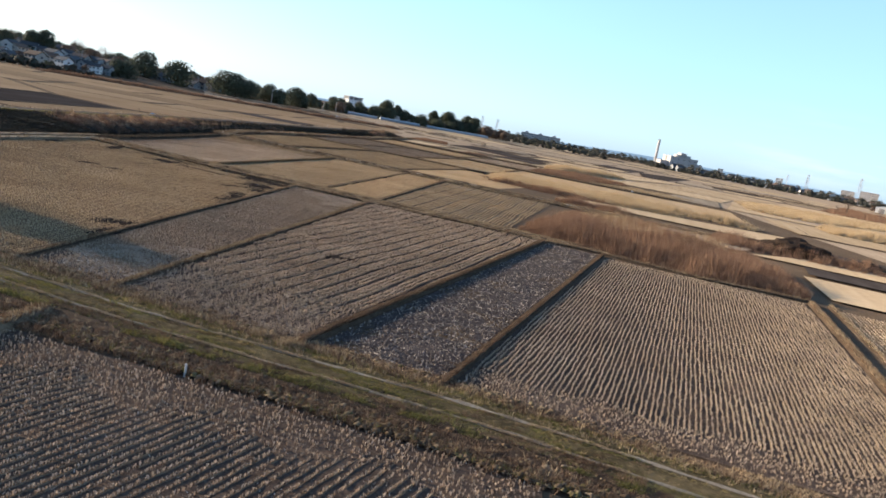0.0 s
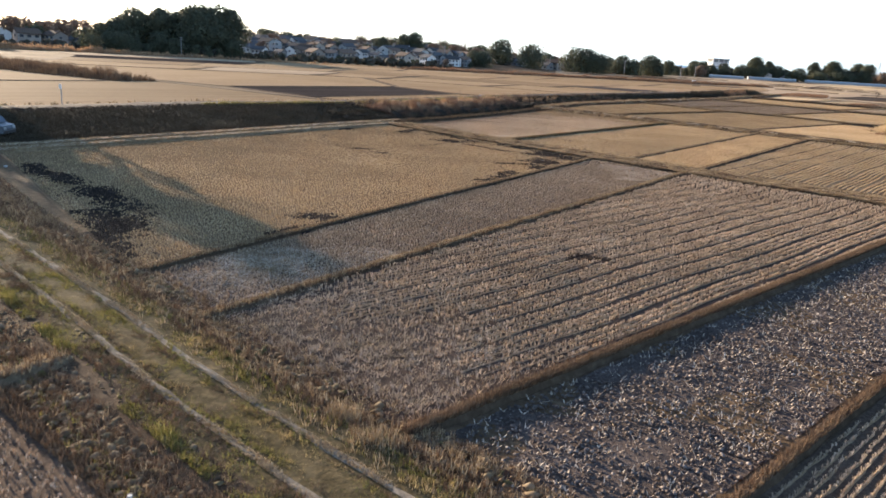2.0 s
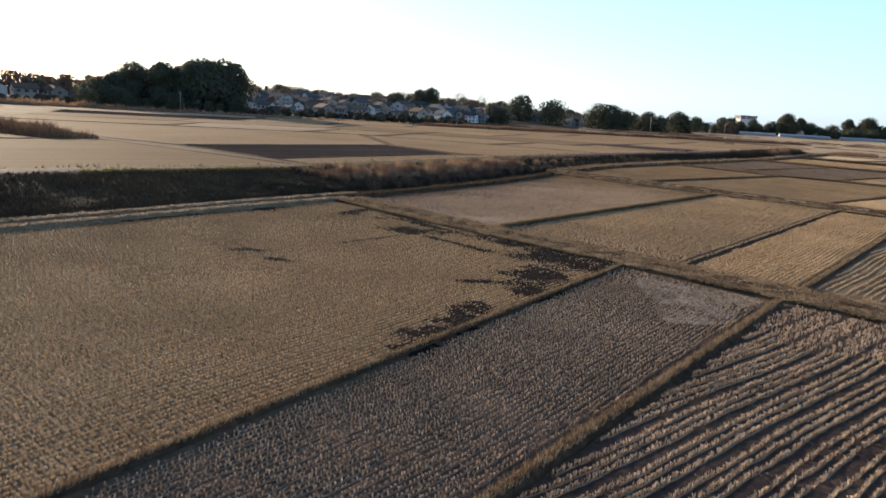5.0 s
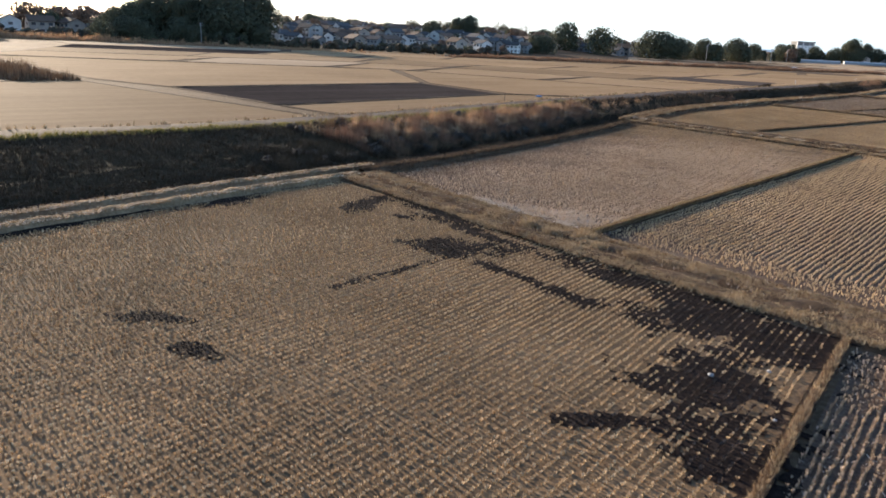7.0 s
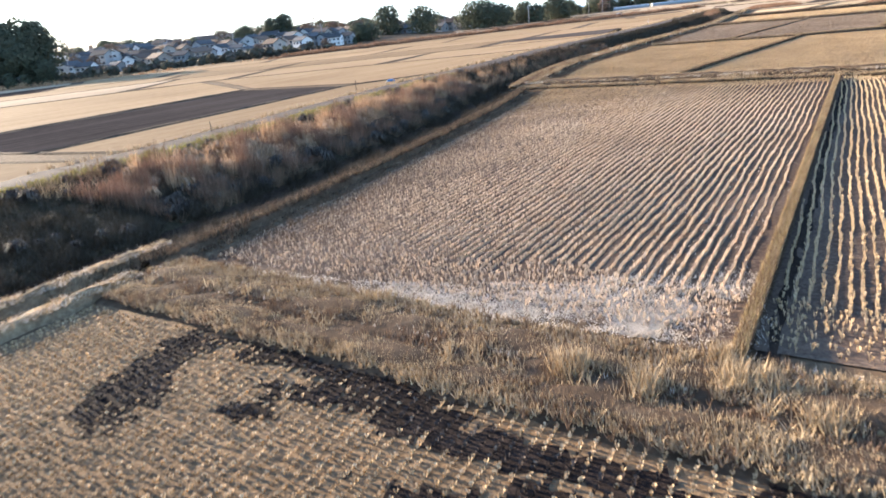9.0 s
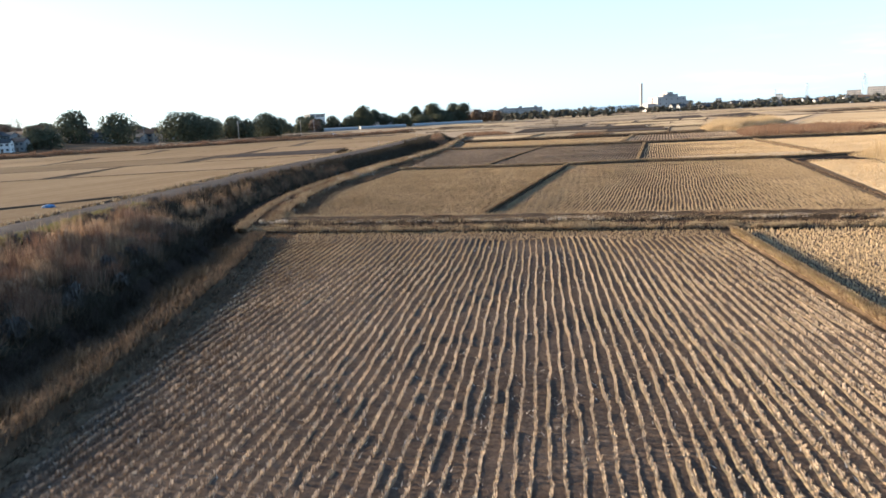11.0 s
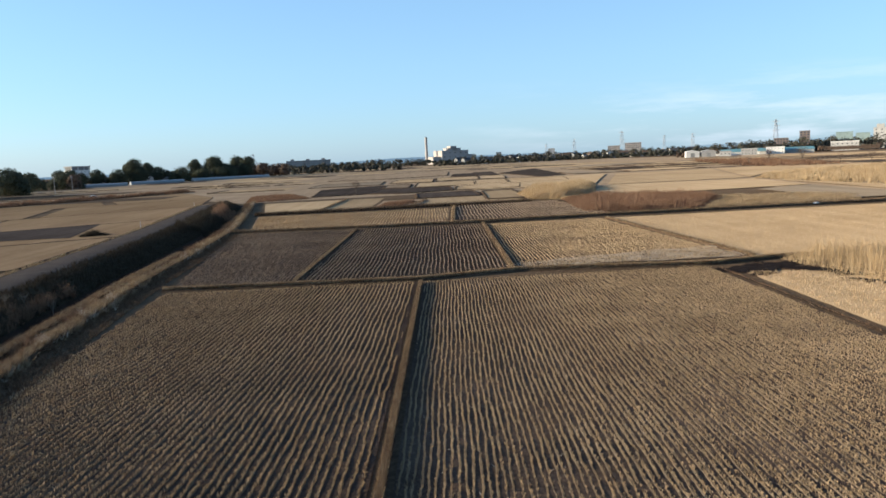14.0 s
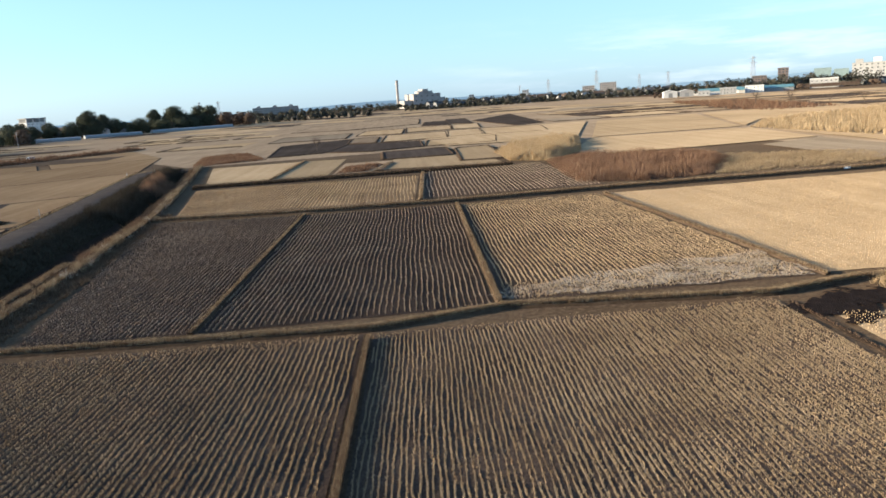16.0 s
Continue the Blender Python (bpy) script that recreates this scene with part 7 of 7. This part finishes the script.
def pylon(h):
    """A lattice transmission tower: four legs, braces and three cross-arms."""
    root = new("transmission_tower")
    b0, b1 = h * 0.09, h * 0.018
    corner = lambda t, sx, sy: Vector((sx * (b0 + (b1 - b0) * t), sy * (b0 + (b1 - b0) * t), h * t))
    for sx, sy in ((1, 1), (1, -1), (-1, -1), (-1, 1)):
        part("leg", rod(bmesh.new(), corner(0, sx, sy), corner(1, sx, sy), 0.2, 0.14, 4), M["steel"], root)
    bm = bmesh.new()
    n = 9
    ring = [(1, 1), (1, -1), (-1, -1), (-1, 1)]
    for i in range(n):
        for j in range(4):
            a, b = ring[j], ring[(j + 1) % 4]
            rod(bm, corner(i / n, *a), corner((i + 1) / n, *b), 0.08, sides=4)
            rod(bm, corner(i / n, *b), corner((i + 1) / n, *a), 0.08, sides=4)
    part("bracing", bm, M["steel"], root)
    for t in (0.66, 0.8, 0.93):
        bm = bmesh.new()
        w = h * 0.13
        for s in (-1, 1):
            rod(bm, (0, s * 0.6, h * t), (s * w, 0, h * t), 0.2, 0.12, 4)
            rod(bm, (0, 0, h * (t + 0.035)), (s * w, 0, h * t), 0.14, 0.1, 4)
        part("cross_arm", bm, M["steel"], root)
    return tagged(root, "grey steel lattice transmission tower", "power pylon", "transmission towers")


py = pylon(40)
for yaw, dist, s in ((-26.1, 1500, 0.95), (-29.6, 1480, 1.2), (-40.2, 1110, 1.08), (-34.6, 1500, 0.95), (-32.6, 1700, 1.0), (-24.0, 1900, 0.9), (-1.9, 1500, 0.9), (-0.6, 1560, 0.95), (0.4, 1800, 0.7)):
    x, y = polar(C16, yaw, dist)
    place(py, used, x, y, s, -20 + yaw)


def pole(h=9.0):
    root = new("utility_pole")
    part("shaft", rod(bmesh.new(), (0, 0, -0.5), (0, 0, h), 0.17, 0.11, 8), M["grey"], root)
    for z in (h - 0.5, h - 1.3):
        part("cross_arm", box(bmesh.new(), -0.8, 0.8, -0.06, 0.06, z, z + 0.12), M["steel"], root)
    return tagged(root, "concrete utility pole with two cross-arms", "utility pole", "utility poles")


up = pole()
for yaw, dist, s in ((50.0, 372, 1.0), (45.2, 400, 1.0), (40, 470, 1.1), (36, 480, 1.1), (30.5, 500, 1.1), (22.5, 540, 1.1), (13, 600, 1.1), (12, 640, 1.1), (17, 560, 1.2)):
    x, y = polar(C3, yaw, dist)
    place(up, used, x, y, s, yaw)


def drying_rack():
    root = new("timber_rack")
    for i in range(14):
        part("post", box(bmesh.new(), i * 4 - 0.18, i * 4 + 0.18, -0.18, 0.18, -0.3, 5.0), M["bark"], root)
    for z in (1.6, 4.6):
        part("rail", box(bmesh.new(), -1, 53, -0.3, -0.18, z, z + 0.4), M["bark"], root)
    part("panel", box(bmesh.new(), -1, 53, 0.2, 0.35, 1.2, 4.4), M["roof_brown"], root)
    return tagged(root, "long brown timber fence on posts before the town", "fence")


rack = stand(drying_rack(), C16, -43.2, 860, -42)


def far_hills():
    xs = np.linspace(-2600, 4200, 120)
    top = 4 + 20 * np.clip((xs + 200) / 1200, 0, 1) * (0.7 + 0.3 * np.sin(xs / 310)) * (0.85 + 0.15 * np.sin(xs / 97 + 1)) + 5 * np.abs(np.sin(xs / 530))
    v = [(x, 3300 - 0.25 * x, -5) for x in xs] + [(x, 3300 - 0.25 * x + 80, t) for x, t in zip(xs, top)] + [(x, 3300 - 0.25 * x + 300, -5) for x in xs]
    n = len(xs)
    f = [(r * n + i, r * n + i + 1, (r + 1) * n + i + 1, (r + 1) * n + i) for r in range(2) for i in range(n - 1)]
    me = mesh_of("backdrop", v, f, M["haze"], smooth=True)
    return tagged(new("backdrop", me), "hills on the horizon with blue haze painted in", "hills", kind="structure")


far_hills()


# ---- small things along road and paths ----
def marker(h, label, plate=False, r=0.05):
    root = new("marker_post")
    part("post", rod(bmesh.new(), (0, 0, -0.3), (0, 0, h), r, r, 8), M["white"], root)
    if plate:
        part("plate", box(bmesh.new(), -0.22, 0.22, -r - 0.03, -r, h - 0.5, h - 0.02, 0.01), M["white"], root)
    return tagged(root, label, "post", "marker posts")


sign = marker(2.3, "white sign post with a small blank plate beside the road", True, 0.06)
sign.location = (-75.2, 68.8, 1.35)
stake = marker(0.9, "short white marker stake beside the road")
for x, y, z, h in ((float(road_x(258)) - 3.9, 258, 1.35, 1.3), (float(road_x(318)) - 4.1, 318, 1.2, 1.2), (float(road_x(322)) + 0.6, 322, 1.2, 1.1), (-9.3, 26.0, 0.1, 0.45)):
    ob = place(stake, used, x, y, 1.0, 0, z, h)


def wheel(root, x, y, r=0.28, w=0.18):
    bm = bmesh.new()
    rod(bm, (x - w / 2, y, r), (x + w / 2, y, r), r, r, 18)
    bmesh.ops.bevel(bm, geom=[e for e in bm.edges if e.calc_length() < 0.3], offset=0.02, segments=1, affect="EDGES")
    wh = part("wheel", bm, M["black"], root)
    part("rim", rod(bmesh.new(), (x - w / 2 - 0.01, y, r), (x + w / 2 + 0.01, y, r), r * 0.6, r * 0.6, 14), M["steel"], wh)


def small_car(paint, label):
    """A small boxy hatchback, nose to +y."""
    root = new("car")
    prof = [(-1.7, 0.32), (-1.72, 0.9), (-1.62, 1.05), (-1.35, 1.62), (-0.9, 1.7), (0.45, 1.66), (1.0, 1.1), (1.62, 0.95), (1.72, 0.7), (1.7, 0.32)]
    bm = bmesh.new()
    rings = []
    for x, k in ((-0.74, 0.93), (-0.66, 1.0), (0.66, 1.0), (0.74, 0.93)):
        rings.append([bm.verts.new((x * (1 if z < 1.1 else 0.86), y * (1 if k == 1 else 0.985), 0.32 + (z - 0.32) * (1 if k == 1 else 0.97))) for y, z in prof])
    for a, b in zip(rings[:-1], rings[1:]):
        for i in range(len(prof)):
            j = (i + 1) % len(prof)
            bm.faces.new((a[i], b[i], b[j], a[j]))
    bm.faces.new(rings[0][::-1]), bm.faces.new(rings[-1])
    bmesh.ops.recalc_face_normals(bm, faces=bm.faces)
    part("body", bm, M[paint], root)
    for s in (-1, 1):
        for y0, y1 in ((-1.15, -0.3), (-0.22, 0.55)):
            bm = bmesh.new()
            box(bm, min(s * 0.64, s * 0.7), max(s * 0.64, s * 0.7), y0, y1, 1.08, 1.55, 0.01)
            part("side_window", bm, M["glass"], root)
        part("tail_light", box(bmesh.new(), s * 0.62 - 0.08, s * 0.62 + 0.08, -1.75, -1.66, 0.72, 0.98, 0.01), M["lamp_red"], root)
        part("headlight", box(bmesh.new(), s * 0.52 - 0.14, s * 0.52 + 0.14, 1.64, 1.74, 0.66, 0.84, 0.01), M["film"], root)
        part("mirror", box(bmesh.new(), s * 0.82 - 0.08, s * 0.82 + 0.08, 0.62, 0.72, 1.05, 1.2, 0.02), M["black"], root)
    for y0, z0, y1, z1 in ((-1.66, 1.08, -1.42, 1.55), (0.62, 1.55, 1.0, 1.14)):
        bm = bmesh.new()
        v = [bm.verts.new(p) for p in ((-0.56, y0, z0), (0.56, y0, z0), (0.52, y1, z1), (-0.52, y1, z1))]
        f = bm.faces.new(v)
        o = f.normal if f.normal.length else Vector((0, 0, 1))
        ext = bmesh.ops.extrude_face_region(bm, geom=[f])
        n = Vector((0, -0.06 if y0 < 0 else 0.06, 0.03))
        bmesh.ops.translate(bm, vec=n, verts=[g for g in ext["geom"] if isinstance(g, bmesh.types.BMVert)])
        bmesh.ops.recalc_face_normals(bm, faces=bm.faces)
        part("rear_window" if y0 < 0 else "windscreen", bm, M["glass"], root)
    for y in (-1.72, 1.68):
        part("bumper", box(bmesh.new(), -0.7, 0.7, y - 0.06, y + 0.06, 0.3, 0.52, 0.03), M["black"], root)
    for x in (-0.64, 0.64):
        for y in (-1.08, 1.08):
            wheel(root, x, y)
    return tagged(root, label, "car")


c = small_car("carpaint", "small dark blue-grey hatchback parked on the grass by the canal")
c.matrix_basis = pose(-62.9, 54.1, float(bank_z(np.array([-62.9]), np.array([54.1]))[0]) + 0.03, 0, 3, -70)
c = small_car("white", "small white van parked on a far track")
c.matrix_basis = pose(-91.7, 459.8, 0.12, 0, 0, -60)


def stone(seed, r):
    rng = np.random.default_rng(seed)
    bm = bmesh.new()
    bmesh.ops.create_icosphere(bm, subdivisions=2, radius=r)
    for v in bm.verts:
        v.co *= 1 + 0.25 * noise.noise(v.co * (1.5 / r) + Vector((seed, 0, 0)))
        v.co.z *= 0.6
    me = bpy.data.meshes.new("bush_stone")
    bm.to_mesh(me), bm.free()
    me.materials.append(M["grey"])
    return tagged(new("stone", me), "pale stone lying on the burnt ground", "stone", "stones")


for i, (x, y, r) in enumerate([(-24.4, 83.2, 0.09), (-48.9, 46.9, 0.14), (-23.1, 84.6, 0.07), (-22.3, 81.5, 0.06)]):
    stone(i + 1, r).location = (x, y, 0.12)


post = new("wooden_stake")
part("shaft", rod(bmesh.new(), (0, 0, -0.3), (0.03, 0.02, 1.15), 0.045, 0.035, 7), M["bark"], post)
part("cap", rod(bmesh.new(), (0.03, 0.02, 1.15), (0.03, 0.02, 1.2), 0.04, 0.015, 7), M["bark"], post)
tagged(post, "weathered dark wooden stake on the road's verge", "post", "marker posts")
place(post, used, -68.2, 146.1, 1.0, 20, 1.25)
place(post, used, -66.6, 122.4, 0.8, 70, 1.25)


def crumpled_sheet(name, mat, size, label, cat, seed):
    """A thrown-down plastic sheet or sack: a low dented heap."""
    bm = bmesh.new()
    bmesh.ops.create_icosphere(bm, subdivisions=3, radius=size)
    for v in bm.verts:
        n = 1 + 0.35 * noise.noise(v.co * (2.2 / size) + Vector((seed, 0, 0))) + 0.15 * noise.noise(v.co * (6 / size))
        v.co = Vector((v.co.x * n, v.co.y * n * 0.6, max(-0.05 * size, v.co.z * n * 0.4)))
    me = bpy.data.meshes.new(name)
    bm.to_mesh(me), bm.free()
    me.materials.append(mat)
    return tagged(new(name, me), label, cat)


crumpled_sheet("plastic_sheet", plain("blue_plastic", (0.06, 0.15, 0.28), 0.6, grain=3), 0.6, "crumpled blue plastic sheet beside the road", "plastic sheet", 3).location = (-77.4, 173.0, 0.12)
crumpled_sheet("plastic_sack", plain("white_plastic", (0.75, 0.74, 0.7), 0.5, grain=5), 0.55, "white plastic sack on the weedy cross path", "sack", 7).location = (46.6, 233.4, 0.3)
reed_bed([(-64.5, 266), (-60.5, 266), (-60.5, 269.5), (-64.5, 269.5)], "scrub", 0.8, 26, "dark low bush beside the road", 45, width=0.07, lean=0.8, name="brush")
reed_bed([(-57.8, 263), (-55.4, 263), (-55.0, 273), (-57.4, 273)], "scrub", 0.7, 22, "dark low bush beside the road", 46, width=0.07, lean=0.8, name="brush")

# leafless shrubs and pale dead stalks in the reeds of the canal bank
shrub = bare_tree(41, 2.2, "small leafless shrub with pale twigs on the canal bank", leaves=160)
shrub.children[0].data.materials[0] = M["bare"]
shr = np.random.default_rng(88)
for i in range(18):
    y = shr.uniform(106, 150) if i < 13 else shr.uniform(155, 200)
    t = shr.uniform(0.1, 0.8)
    x = float(road_x(y)) + 1.0 + t * (float(edge_x(y)) - 4.5 - float(road_x(y)))
    z = float(bank_z(np.array([x]), np.array([y]))[0])
    place(shrub, used, x, y, shr.uniform(0.35, 0.7), shr.uniform(0, 360), z)
